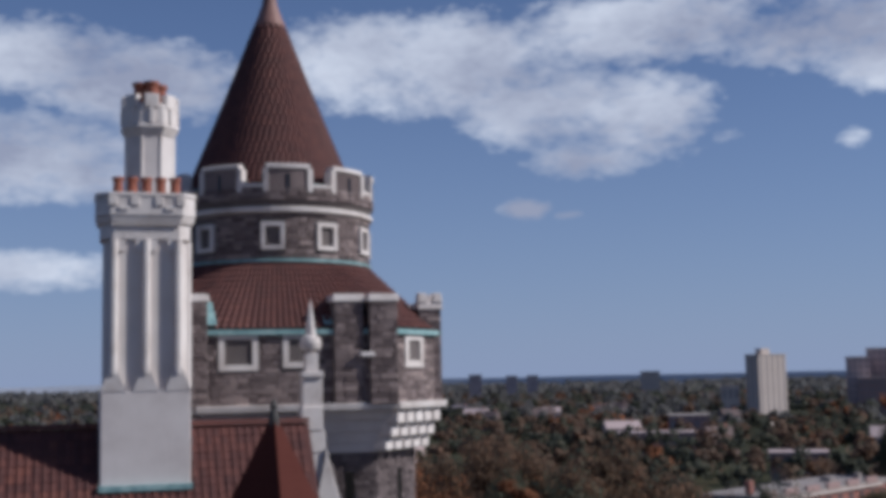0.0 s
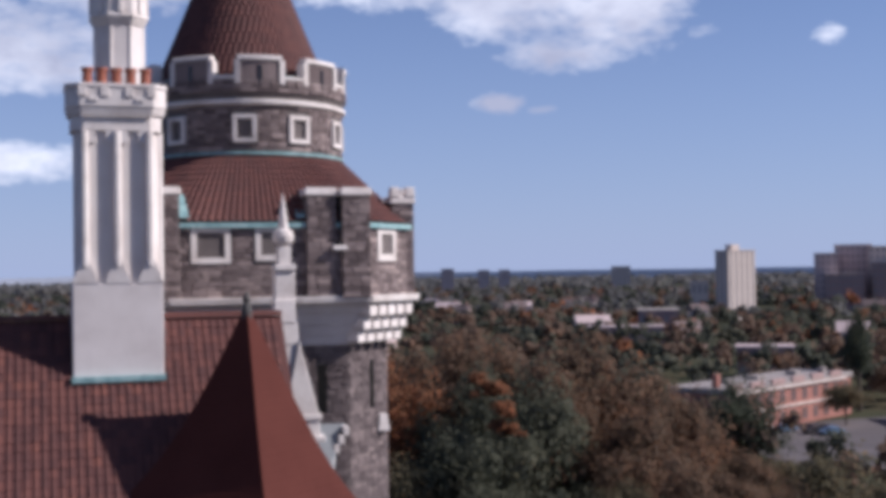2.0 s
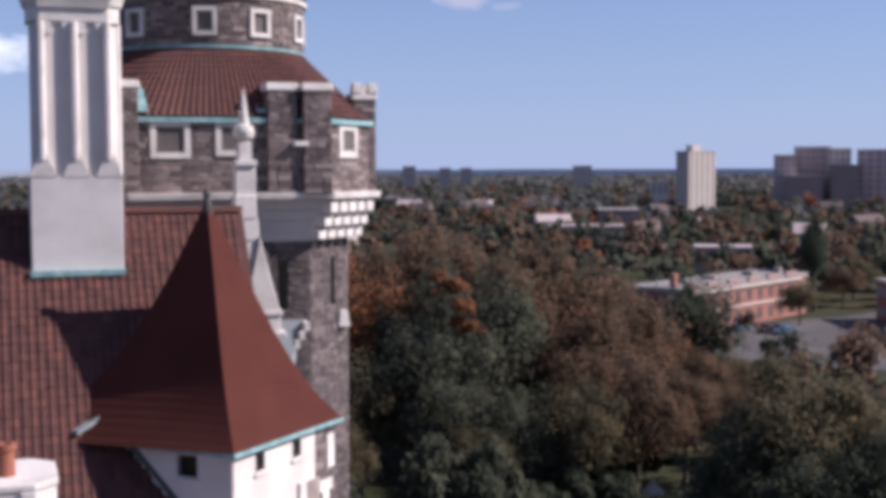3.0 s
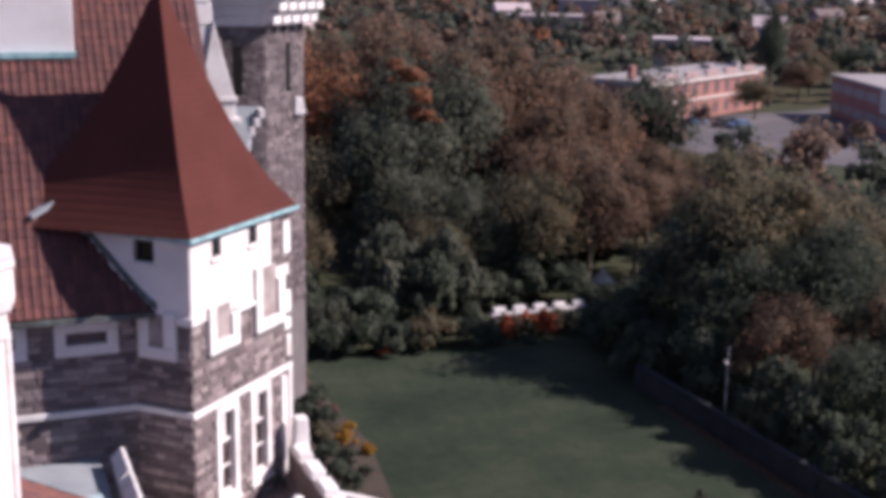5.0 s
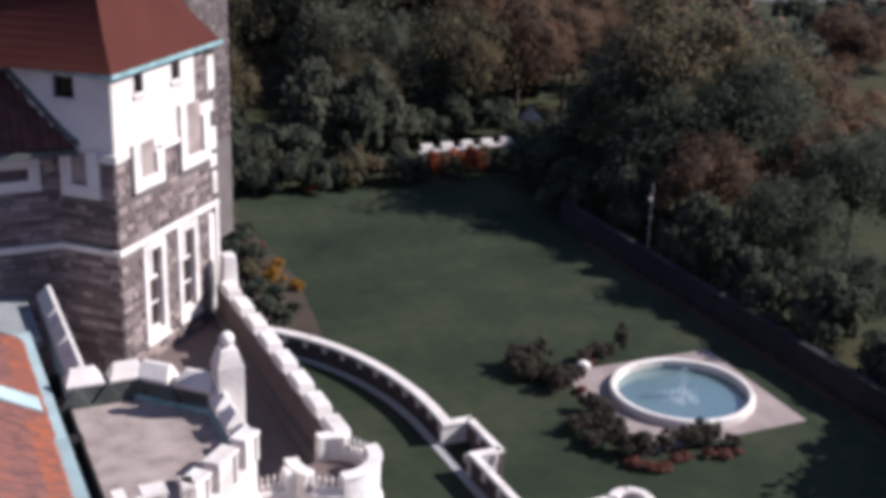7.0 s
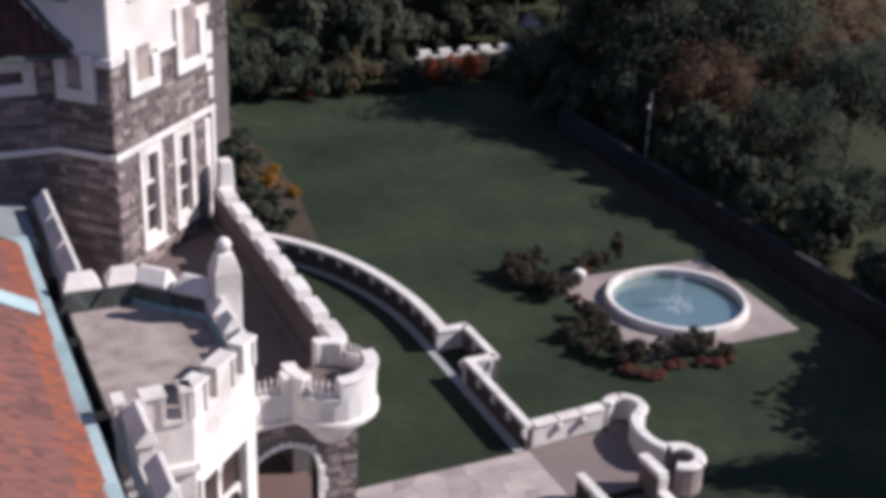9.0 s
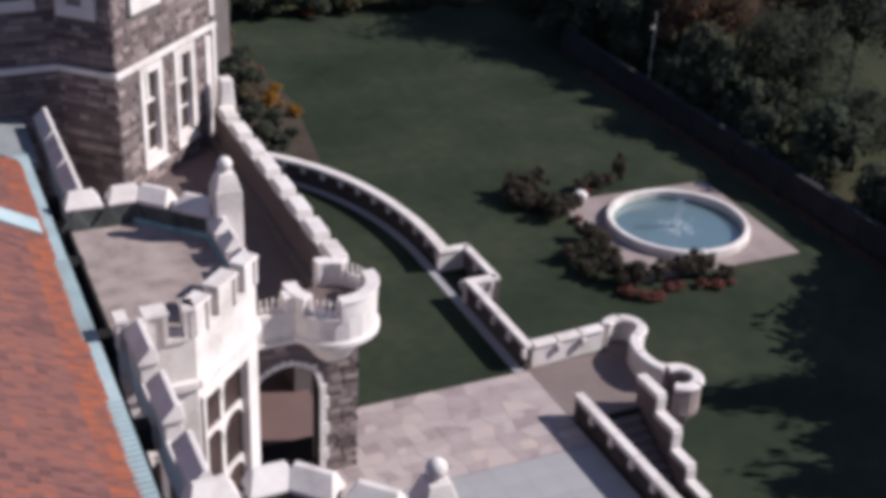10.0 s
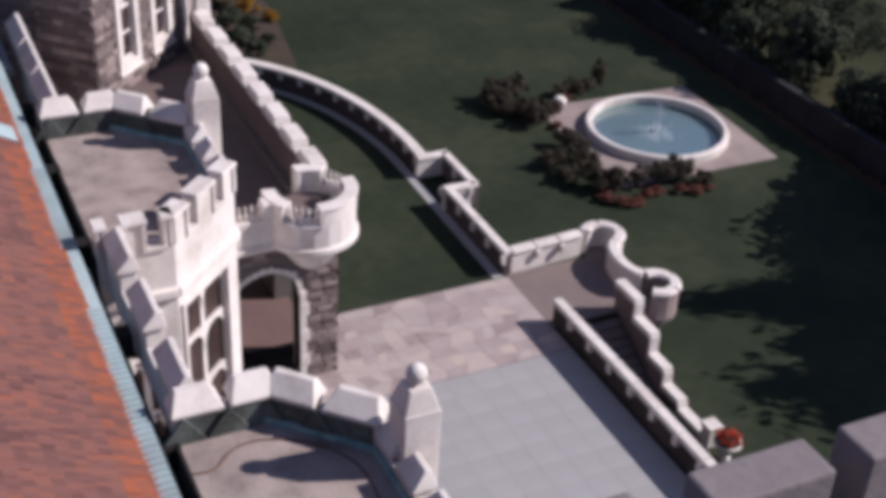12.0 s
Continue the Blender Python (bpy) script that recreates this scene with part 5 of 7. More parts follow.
EZ2, DZ2 = 28.35, 31.75
rows_n = 12
outer = []
for j in range(nseg):
    a = 2 * math.pi * j / nseg
    # distance to the octagon's edge in this direction
    best = 99.0
    for (xa, ya), (xb, yb) in zip(octo, octo[1:] + octo[:1]):
        ex, ey = xb - xa, yb - ya
        den = math.cos(a) * ey - math.sin(a) * ex
        if abs(den) > 1e-6:
            r = ((xa - TX) * ey - (ya - TY) * ex) / den
            w = ((xa - TX) * math.sin(a) - (ya - TY) * math.cos(a)) / den
            if r > 0 and -0.001 <= w <= 1.001:
                best = min(best, r)
    outer.append(best + 0.15)
skirt = part("skirt_roof", Shape().lathe([(DR, DZ2), (DR + 0.1, DZ2 - 0.1)], (TX, TY), 24), PANTILE, tower)
course = Shape()
for i in range(rows_n):
    f0, f1 = i / rows_n, (i + 1.12) / rows_n
    for j in range(nseg * 4):
        aj0, aj1 = 2 * math.pi * j / (nseg * 4), 2 * math.pi * (j + 1) / (nseg * 4)

        def rad(a, f):
            t = a / (2 * math.pi) * nseg
            k = int(t) % nseg
            o = outer[k] + (outer[(k + 1) % nseg] - outer[k]) * (t - int(t))
            return o + (DR - 0.1 - o) * f
        pts = []
        for f, hz in ((f0, 0.06), (f1, 0.0)):
            for a, rz in ((aj0, 0.0), ((aj0 * 0.7 + aj1 * 0.3), 0.09), ((aj0 + aj1) / 2, 0.11), ((aj0 * 0.3 + aj1 * 0.7), 0.09), (aj1, 0.0)):
                r = rad(a, f)
                pts.append((TX + r * math.cos(a), TY + r * math.sin(a), EZ2 + (DZ2 - EZ2) * f + hz + rz * (1 - 0.45 * f)))
        course.add(pts, [(k, k + 1, k + 6, k + 5) for k in range(4)])
part("tiling", course, CONETILE, skirt, kind="stuff")
part("eave_gutter", Shape().sweep([(TX + (x - TX) * 1.02, TY + (y - TY) * 1.02, EZ2 - 0.1) for x, y in octo], [(-0.05, -0.1), (0.08, -0.1), (0.08, 0.12), (-0.05, 0.12)], closed=True), COPPER, tower, "verdigris copper gutter")
for sx in (5.9, 11.2):
    part("valley_flashing", Shape().add([(sx, 56.9, 28.6), (sx + 0.5, 56.9, 28.6), (sx + 0.4, 58.2, 29.7), (sx - 0.1, 58.2, 29.7)], [(0, 1, 2, 3)]), COPPER, tower)
# drum
part("drum_wall", Shape().lathe([(DR - 0.03, 28.0), (DR - 0.03, 34.2)], (TX, TY), 64), MORTAR, tower)
part("drum_flashing", Shape().lathe([(DR + 0.12, 31.68), (DR + 0.12, 31.77), (DR, 31.82), (DR, 31.68)], (TX, TY), 64), COPPER, tower, "verdigris copper flashing")
part("drum_string", Shape().lathe([(DR, 34.0), (DR + 0.2, 34.06), (DR + 0.22, 34.24), (DR + 0.08, 34.3)], (TX, TY), 64), WHITE, tower)
drum_gaps = []
HOLE = [radians(-143), radians(-100.5), radians(-68), radians(-33), radians(0), radians(180)]
for a in HOLE:
    b = (a - radians(-150)) * DR
    drum_gaps.append((b - 0.6, b + 0.6, 32.15, 33.65))
    m = Matrix.Translation((TX + DR * math.cos(a), TY + DR * math.sin(a), 0)) @ pose(0, 0, 0, 0, 0, math.degrees(a) + 90)
    s = Shape()
    for x0, x1, b0, b1 in ((-0.56, -0.36, 32.24, 33.56), (0.36, 0.56, 32.24, 33.56), (-0.36, 0.36, 33.36, 33.56), (-0.36, 0.36, 32.24, 32.44)):
        s.box(x0, x1, -0.12, 0.3, b0, b1, m)
    w = part("window", s, WHITE, tower, bevel=0.02)
    part("pane", Shape().box(-0.36, 0.36, 0.06, 0.2, 32.46, 33.34, m), BROWNGLASS, w)
stonework(tower, round_face((TX, TY), DR, radians(-150)), DR * radians(140), 31.85, 34.0, drum_gaps, course=0.2, longest=0.7, singles=180)
# battlemented ring
PR = 4.95
part("ring_wall", Shape().lathe([(DR, 34.25), (PR, 34.6), (PR, 35.25), (PR - 0.45, 35.25), (PR - 0.45, 34.3)], (TX, TY), 64), MORTAR, tower)
stonework(tower, round_face((TX, TY), PR, radians(-150)), PR * radians(140), 34.6, 35.2, course=0.19, longest=0.8, singles=0)
M0, MW, GW = -153.0, 24.5, 14.5
k = 0
while k < 9:
    a0 = M0 + k * (MW + GW) + 10
    arc = [(TX + (PR - 0.22) * math.cos(radians(a0 + MW * j / 6)), TY + (PR - 0.22) * math.sin(radians(a0 + MW * j / 6)), 35.2) for j in range(7)]
    b = part("merlon", Shape().sweep(arc, [(-0.22, 0), (0.22, 0), (0.22, 0.9), (-0.22, 0.9)]), STONE, tower)
    part("merlon_coping", Shape().sweep(arc, [(-0.3, 0.9), (0.3, 0.9), (0.3, 1.06), (0.18, 1.12), (-0.18, 1.12), (-0.3, 1.06)]), WHITE, b)
    for end in (0, 6):
        p = arc[end]
        t = math.degrees(math.atan2(p[1] - TY, p[0] - TX))
        part("merlon_jamb", Shape().box(-0.3, 0.3, -0.12, 0.12, 34.98, 36.09, Matrix.Translation((p[0], p[1], 0)) @ pose(0, 0, 0, 0, 0, t)), WHITE, b)
    arc2 = [(TX + (PR - 0.22) * math.cos(radians(a0 + MW + GW * j / 4)), TY + (PR - 0.22) * math.sin(radians(a0 + MW + GW * j / 4)), 35.1) for j in range(5)]
    part("crenel_sill", Shape().sweep(arc2, [(-0.3, 0.1), (0.3, 0.1), (0.3, 0.24), (-0.3, 0.24)]), WHITE, tower)
    part("crenel_copper", Shape().sweep([(x, y, 35.36) for x, y, z in arc2], [(-0.42, 0.0), (-0.05, 0.0), (-0.05, 0.06), (-0.42, 0.06)]), COPPER, tower)
    t = radians(a0 + MW / 2)
    part("arrow_slit", Shape().box(-0.09, 0.09, -0.03, 0.04, 34.9, 35.85, Matrix.Translation((TX + PR * math.cos(t), TY + PR * math.sin(t), 0)) @ pose(0, 0, 0, 0, 0, math.degrees(t) + 90)), GLASS, b)
    k += 1
# conical roof of small tiles
CXX = TX - 0.22
cone = part("cone_roof", Shape().lathe([(4.25, 35.0), (3.66, 36.6), (2.1, 40.5), (0.68, 44.2), (0.6, 44.4)], (CXX, TY), 48), CONETILE, tower)
course = Shape()
levels = 32
for i in range(levels):
    def crad(f):
        return 4.35 + (0.7 - 4.35) * f - 0.06 * math.sin(math.pi * f)
    f0, f1 = i / levels, (i + 1.1) / levels
    n = max(18, int(2 * math.pi * crad(f0) / 0.29))
    z0, z1 = 35.1 + 9.2 * f0, 35.1 + 9.2 * f1
    for j in range(n):
        a = [2 * math.pi * (j + g) / n for g in (0, 0.3, 0.5, 0.7, 1.0)]
        pts = [(CXX + (crad(f0) + 0.05 + e) * math.cos(t), TY + (crad(f0) + 0.05 + e) * math.sin(t), z0) for t, e in zip(a, (0.02, 0.08, 0.1, 0.08, 0.02))]
        pts += [(CXX + (crad(f1) + 0.02 + e) * math.cos(t), TY + (crad(f1) + 0.02 + e) * math.sin(t), z1) for t, e in zip(a, (0.0, 0.05, 0.06, 0.05, 0.0))]
        course.add(pts, [(q, q + 1, q + 6, q + 5) for q in range(4)])
part("tiling", course, CONETILE, cone, kind="stuff")
part("cone_cap", Shape().lathe([(0.84, 44.1), (0.8, 44.35), (0.62, 44.75), (0.4, 45.4), (0.3, 46.0), (0.36, 46.15), (0.2, 46.4), (0.05, 47.2)], (CXX, TY), 24), CONECAP, tower, "brown metal cap", smooth=True)

# ---------------------------------------------------------------- viewing tower under the camera
own = thing("viewing_tower", "stone viewing tower with a lower pale battlement", "tower")
part("shaft", Shape().box(-4.0, 2.6, -8.0, 0.9, 0.0, 24.2), MORTAR, own)
part("lower_stage", Shape().box(-4.0, 5.6, -8.0, 5.2, 0.0, 18.6), MORTAR, own)
part("lower_stage", Shape().box(2.0, 7.5, -8.0, 5.2, 0.0, 18.7), MORTAR, own)
part("parapet", Shape().box(2.0, 7.6, 4.95, 5.3, 18.71, 19.3), SHADEGREY, own, bevel=0.03)
for x0, x1 in ((3.1, 4.2), (4.67, 5.7), (6.02, 7.2)):
    part("merlon", Shape().box(x0, x1, 4.9, 5.3, 19.3, 20.0), SHADEGREY, own, bevel=0.03)

# ---------------------------------------------------------------- pool
PX, PY = 33.95, 45.27
pool = thing("fountain_pool", "round fountain pool with a white rim and blue water", "pool")
quad = [(PX - 4.5, PY - 4.2), (38.0, 41.05), (38.3, 49.3), (PX - 4.3, PY + 4.35)]
ring_in, ring_out = [], []
for i in range(64):
    a = 2 * math.pi * i / 64
    reach = 99.0
    for (xa, ya), (xb, yb) in zip(quad, quad[1:] + quad[:1]):
        ex, ey = xb - xa, yb - ya
        den = math.cos(a) * ey - math.sin(a) * ex
        r = ((xa - PX) * ey - (ya - PY) * ex) / den if abs(den) > 1e-6 else -1
        if r > 0:
            reach = min(reach, r)
    ring_in.append((PX + 3.4 * math.cos(a), PY + 3.4 * math.sin(a)))
    ring_out.append((PX + reach * math.cos(a), PY + reach * math.sin(a)))
apron = Shape()
for i in range(64):
    j = (i + 1) % 64
    apron.add([(*ring_in[i], LAWN + 0.06), (*ring_out[i], LAWN + 0.06), (*ring_out[j], LAWN + 0.06), (*ring_in[j], LAWN + 0.06), (*ring_out[i], LAWN), (*ring_out[j], LAWN)], [(0, 1, 2, 3), (1, 4, 5, 2)])
for x, y in quad:
    k = min(range(64), key=lambda q: math.dist(ring_out[q], (x, y)))
    m = (k + 1) % 64 if math.dist(ring_out[(k + 1) % 64], (x, y)) < math.dist(ring_out[k - 1], (x, y)) else k - 1
    apron.add([(*ring_out[k], LAWN + 0.06), (*ring_out[m], LAWN + 0.06), (x, y, LAWN + 0.06), (*ring_out[k], LAWN), (*ring_out[m], LAWN), (x, y, LAWN)], [(0, 1, 2), (0, 2, 5, 3), (1, 4, 5, 2)])
part("apron", apron, APRON, pool, "pinkish paved apron")
rim = Shape().lathe([(3.46, LAWN + 0.05), (3.46, LAWN + 0.38), (3.4, LAWN + 0.48), (3.2, LAWN + 0.48), (3.14, LAWN + 0.42), (3.14, LAWN - 0.8)], (PX, PY), 64)
rim.f = [f for f in rim.f if len(f) == 4]
part("rim", rim, WHITE, pool, "white rounded rim")
part("basin", Shape().lathe([(3.14, LAWN - 0.75), (3.13, LAWN - 0.7)], (PX, PY), 64), POOLBLUE, pool)
lining = Shape().lathe([(3.137, LAWN - 0.72), (3.137, LAWN + 0.1), (3.12, LAWN + 0.1), (3.12, LAWN - 0.72)], (PX, PY), 64)
lining.f = [f for f in lining.f if len(f) == 4]
part("basin_wall", lining, POOLBLUE, pool)
wat = Shape().lathe([(3.118, LAWN + 0.02), (1.5, LAWN + 0.021), (0.01, LAWN + 0.022)], (PX, PY), 64)
wat.f = [f for f in wat.f if len(f) == 4]
part("water", wat, WATER, pool)
jet = Shape()
for i in range(420):
    a, h = random.uniform(0, 6.28), random.random() ** 1.3
    r = abs(random.gauss(0, 0.05 + 0.2 * h))
    x, y, z, e = PX + r * math.cos(a), PY + r * math.sin(a), LAWN + 0.05 + 1.55 * h * (1 - 0.25 * r), random.uniform(0.02, 0.045)
    jet.add([(x - e, y, z), (x, y - e, z + e), (x + e, y, z), (x, y + e, z + 2 * e)], [(0, 1, 2, 3)])
part("jet", jet, SPRAY, pool, "white water spray", kind="stuff")
splash = Shape()
for i in range(130):
    a, r = random.uniform(0, 6.28), abs(random.gauss(0.6, 0.22))
    x, y, e = PX + r * math.cos(a), PY + r * math.sin(a), random.uniform(0.03, 0.07)
    splash.add([(x - e, y, LAWN + 0.04), (x, y - e, LAWN + 0.05), (x + e, y, LAWN + 0.04), (x, y + e, LAWN + 0.06)], [(0, 1, 2, 3)])
part("splash_ring", splash, SPRAY, pool, "foam where the spray falls", kind="stuff")


# ---------------------------------------------------------------- plants
def crown_points(n, lobes, rx, rz, seed):
    """Places and outward directions of leaves on a crown of several lobes, about the origin."""
    g = np.random.default_rng(seed)
    c = g.normal(size=(lobes, 3))
    c /= np.linalg.norm(c, axis=1)[:, None]
    c[:, 2] = np.abs(c[:, 2]) * 1.1 - 0.25
    c *= g.uniform(0.15, 0.95, (lobes, 1))
    size = g.uniform(0.1, 0.34, lobes)
    k = g.integers(0, lobes, n)
    d = g.normal(size=(n, 3))
    d /= np.linalg.norm(d, axis=1)[:, None]
    d[:, 2] = np.where(d[:, 2] < -0.35, -d[:, 2], d[:, 2])
    r = size[k] * g.uniform(0.02, 1.7, n) ** 0.6
    p = c[k] + d * r[:, None]
    p /= np.percentile(np.linalg.norm(p, axis=1), 98.5)
    return p * (rx, rx, rz), d


def leaf_mesh(name, mat, p, d, size, seed, jitter=0.32):
    """Small bent leaf sprays at p, roughly facing d."""
    g = np.random.default_rng(seed)
    n = len(p)
    d = d + g.normal(size=(n, 3)) * jitter
    d /= np.linalg.norm(d, axis=1)[:, None]
    t = np.cross(d, g.normal(size=(n, 3)))
    t /= np.linalg.norm(t, axis=1)[:, None]
    b = np.cross(d, t)
    s = size * g.uniform(0.6, 1.4, (n, 1))
    w = s * g.uniform(0.55, 0.9, (n, 1))
    v = np.stack([p - t * s, p - b * w + d * s * 0.18, p + t * s, p + b * w + d * s * 0.18], 1).reshape(-1, 3)
    me = bpy.data.meshes.new(name)
    me.vertices.add(4 * n)
    me.vertices.foreach_set("co", v.astype(np.float32).ravel())
    me.loops.add(4 * n)
    me.loops.foreach_set("vertex_index", np.arange(4 * n, dtype=np.int32))
    me.polygons.add(n)
    me.polygons.foreach_set("loop_start", np.arange(0, 4 * n, 4, dtype=np.int32))
    me.update(calc_edges=True)
    me.validate()
    me.materials.append(mat)
    return me


def trunk_shape(h, r, rx, seed):
    g = random.Random(seed)
    s = Shape().lathe([(r * 1.5, 0), (r, h * 0.08), (r * 0.75, h * 0.4), (r * 0.4, h * 0.7), (0.03, h * 0.95)], (0, 0), 8)
    for i in range(7):
        a, z = g.uniform(0, 6.28), h * g.uniform(0.3, 0.6)
        l = rx * g.uniform(0.5, 0.85)
        p0, p1 = Vector((0, 0, z)), Vector((l * math.cos(a), l * math.sin(a), z + l * g.uniform(0.4, 0.9)))
        q = (p1 - p0).to_track_quat("Z", "Y").to_matrix().to_4x4()
        m = Matrix.Translation(p0) @ q
        b = Shape().lathe([(r * 0.4, 0), (r * 0.22, l * 0.6), (0.02, (p1 - p0).length)], (0, 0), 6)
        s.add([m @ Vector(v) for v in b.v], b.f)
    return s


CROWNS = {}


def crown_mesh(mat, kind, leaves, lobes, leaf):
    key = (mat.name, kind, leaves)
    if key not in CROWNS:
        p, d = crown_points(leaves, lobes, 1.0, 1.0, 11 + kind * 7 + len(CROWNS))
        CROWNS[key] = leaf_mesh("crown", mat, p, d, leaf, 5 + kind)
    return CROWNS[key]


def tree(x, y, h, rx, mat, label, kind=0, base=LAWN, low=-0.04, leaves=20000, leaf=0.0225, lobes=90, bark=True):
    t = thing("tree", label, "tree", at=(x, y, base))
    zc = h * (1 + low) / 2
    ob = new("crown", crown_mesh(mat, kind, leaves, lobes, leaf))
    ob.parent = t
    ob.matrix_basis = Matrix.Translation((0, 0, zc)) @ pose(0, 0, 0, 0, 0, random.uniform(0, 360)) @ Matrix.Diagonal((rx, rx * random.uniform(0.9, 1.1), h * (1 - low) / 2 * 1.08, 1))
    if bark:
        part("trunk", trunk_shape(h * 0.85, 0.022 * h, rx, int(x * 7 + y)), BARK, t)
    return t


TREES = [(38.2, 105.0, 20.8, 8.8, "c"), (36.5, 114.0, 21.5, 7.0, "b"), (29.0, 112.0, 20.0, 7.0, "r"), (27.5, 99.0, 13.5, 4.5, "o"), (50.0, 114.0, 21.0, 9.5, "b"), (58.0, 113.0, 16.5, 7.0, "b"), (51.0, 102.0, 15.0, 6.5, "b"), (44.0, 97.0, 10.0, 4.8, "c"),
         (44.5, 92.5, 11.0, 4.6, "o"), (38.5, 95.0, 11.0, 4.5, "c"), (46.5, 97.5, 12.0, 4.5, "b"), (35.0, 92.0, 8.0, 3.5, "o"), (64.0, 108.0, 9.5, 5.5, "b"), (51.5, 73.0, 15.5, 6.5, "o"), (58.0, 84.0, 10.0, 5.5, "o"), (48.5, 74.0, 11.5, 5.5, "g"),
         (63.0, 82.0, 11.0, 6.5, "o"), (47.5, 63.0, 7.2, 4.2, "b"), (51.5, 65.0, 7.6, 3.6, "b"), (54.5, 61.0, 8.0, 3.8, "b"), (47.5, 55.0, 7.2, 4.0, "g"), (47.0, 48.0, 5.0, 3.2, "g"), (53.0, 66.0, 11.0, 5.0, "g"), (54.0, 57.0, 9.0, 4.8, "g"),
         (75.9, 128.5, 15.2, 6.0, "g"), (22.0, 105.0, 14.0, 5.0, "b"), (18.0, 118.0, 17.0, 7.0, "r"), (66.0, 74.0, 8.0, 5.5, "b"), (47.0, 41.0, 4.5, 3.0, "g"), (33.0, 98.0, 16.0, 5.5, "c"), (44.0, 108.0, 18.0, 6.5, "b"), (24.0, 95.0, 9.0, 4.0, "o"),
         (57.0, 98.0, 9.5, 5.0, "b"), (60.0, 92.0, 9.5, 5.0, "b"), (54.0, 72.0, 12.5, 6.0, "o"), (49.0, 68.0, 10.0, 5.0, "g"), (133.8, 191.0, 8.0, 4.6, "o"), (41.0, 93.0, 7.0, 3.4, "g"), (59.0, 74.0, 12.0, 6.0, "o"), (71.0, 112.0, 9.0, 5.0, "o"),
         (32.0, 122.0, 20.0, 8.0, "b"), (43.0, 122.0, 21.0, 8.5, "b"), (54.0, 124.0, 19.0, 8.0, "o"), (64.0, 122.0, 13.0, 6.0, "b"), (25.0, 112.0, 17.0, 6.0, "r"), (49.5, 92.8, 11.5, 4.5, "b"), (98.0, 108.0, 7.5, 5.0, "g"), (91.0, 99.0, 7.5, 4.8, "g"), (104.0, 113.0, 5.5, 4.0, "b"), (84.0, 92.0, 9.0, 5.5, "b"), (170.0, 224.0, 9.0, 6.0, "o"), (182.0, 243.0, 10.0, 7.0, "b"), (160.0, 214.0, 8.0, 5.0, "b"),
         (192.0, 236.0, 10.0, 7.0, "g"), (46.8, 25.3, 16.0, 3.2, "g"), (48.0, 21.0, 15.0, 4.6, "g"), (47.0, 17.0, 14.0, 5.0, "g"), (46.5, 30.0, 11.0, 4.2, "g"), (46.5, 34.5, 7.5, 4.0, "g"), (46.5, 31.5, 9.0, 4.0, "g"), (50.5, 28.0, 12.0, 4.6, "g"), (47.5, 11.5, 14.0, 5.0, "g"),
         (55.0, 23.0, 18.0, 5.2, "o"), (52.0, 17.0, 18.0, 5.5, "g"), (45.0, 14.0, 14.0, 5.0, "g"), (44.5, 21.0, 13.6, 4.4, "g"), (46.0, 19.0, 14.4, 4.4, "g"), (149.5, 209.0, 19.0, 3.2, "g")]
PAL = {"g": (LEAF_GREEN, "dark green leafy"), "o": (LEAF_OLIVE, "olive green turning"), "b": (LEAF_BROWN, "brown and russet autumn"), "r": (LEAF_ORANGE, "bright orange autumn"), "c": (LEAF_GREY, "grey-green leafy")}
for i, (x, y, h, rx, c) in enumerate(TREES):
    coarse = y < 36    # unseen trees, added out of view; only their shade falls on the lawn
    grown = tree(x, y, h, rx, PAL[c][0], PAL[c][1] + " tree behind the garden lawn", kind=i % 3, leaves=9000 if coarse else 20000, leaf=0.055 if coarse else 0.0225)
    if i == 0:    # boughs of the largest tree that have turned orange
        grown["label"] = "tall grey-green tree with some boughs turned orange"
        for dx, dy, dz, r in ((-3.4, -7.6, 17.6, 1.7), (-2.3, -7.9, 16.0, 1.6), (-1.6, -7.6, 14.3, 1.3), (-4.4, -7.0, 18.6, 1.2), (-2.8, -8.1, 14.9, 1.1)):
            bough = new("orange_bough", crown_mesh(LEAF_ORANGE, 20, 2600, 14, 0.07))
            bough.parent = grown
            bough["label"] = "orange autumn leaves"
            bough.matrix_basis = Matrix.Translation((dx, dy, dz)) @ pose(0, 0, 0, 0, 0, dz * 70) @ Matrix.Diagonal((r, r, r * 0.9, 1))


def shrub(x, y, h, r, mat, label, kind=0, name="shrub", base=LAWN):
    t = thing(name, label, "shrub", at=(x, y, base))
    ob = new("foliage", crown_mesh(mat, 10 + kind, 3400, 26, 0.07))
    ob.parent = t
    ob.matrix_basis = Matrix.Translation((0, 0, h * 0.36)) @ pose(0, 0, 0, 0, 0, random.uniform(0, 360)) @ Matrix.Diagonal((r, r * random.uniform(0.8, 1.1), h * 0.68, 1))
    part("stem", Shape().lathe([(0.06, 0), (0.03, h * 0.5)], (0, 0), 6), BARK, t)
    return t


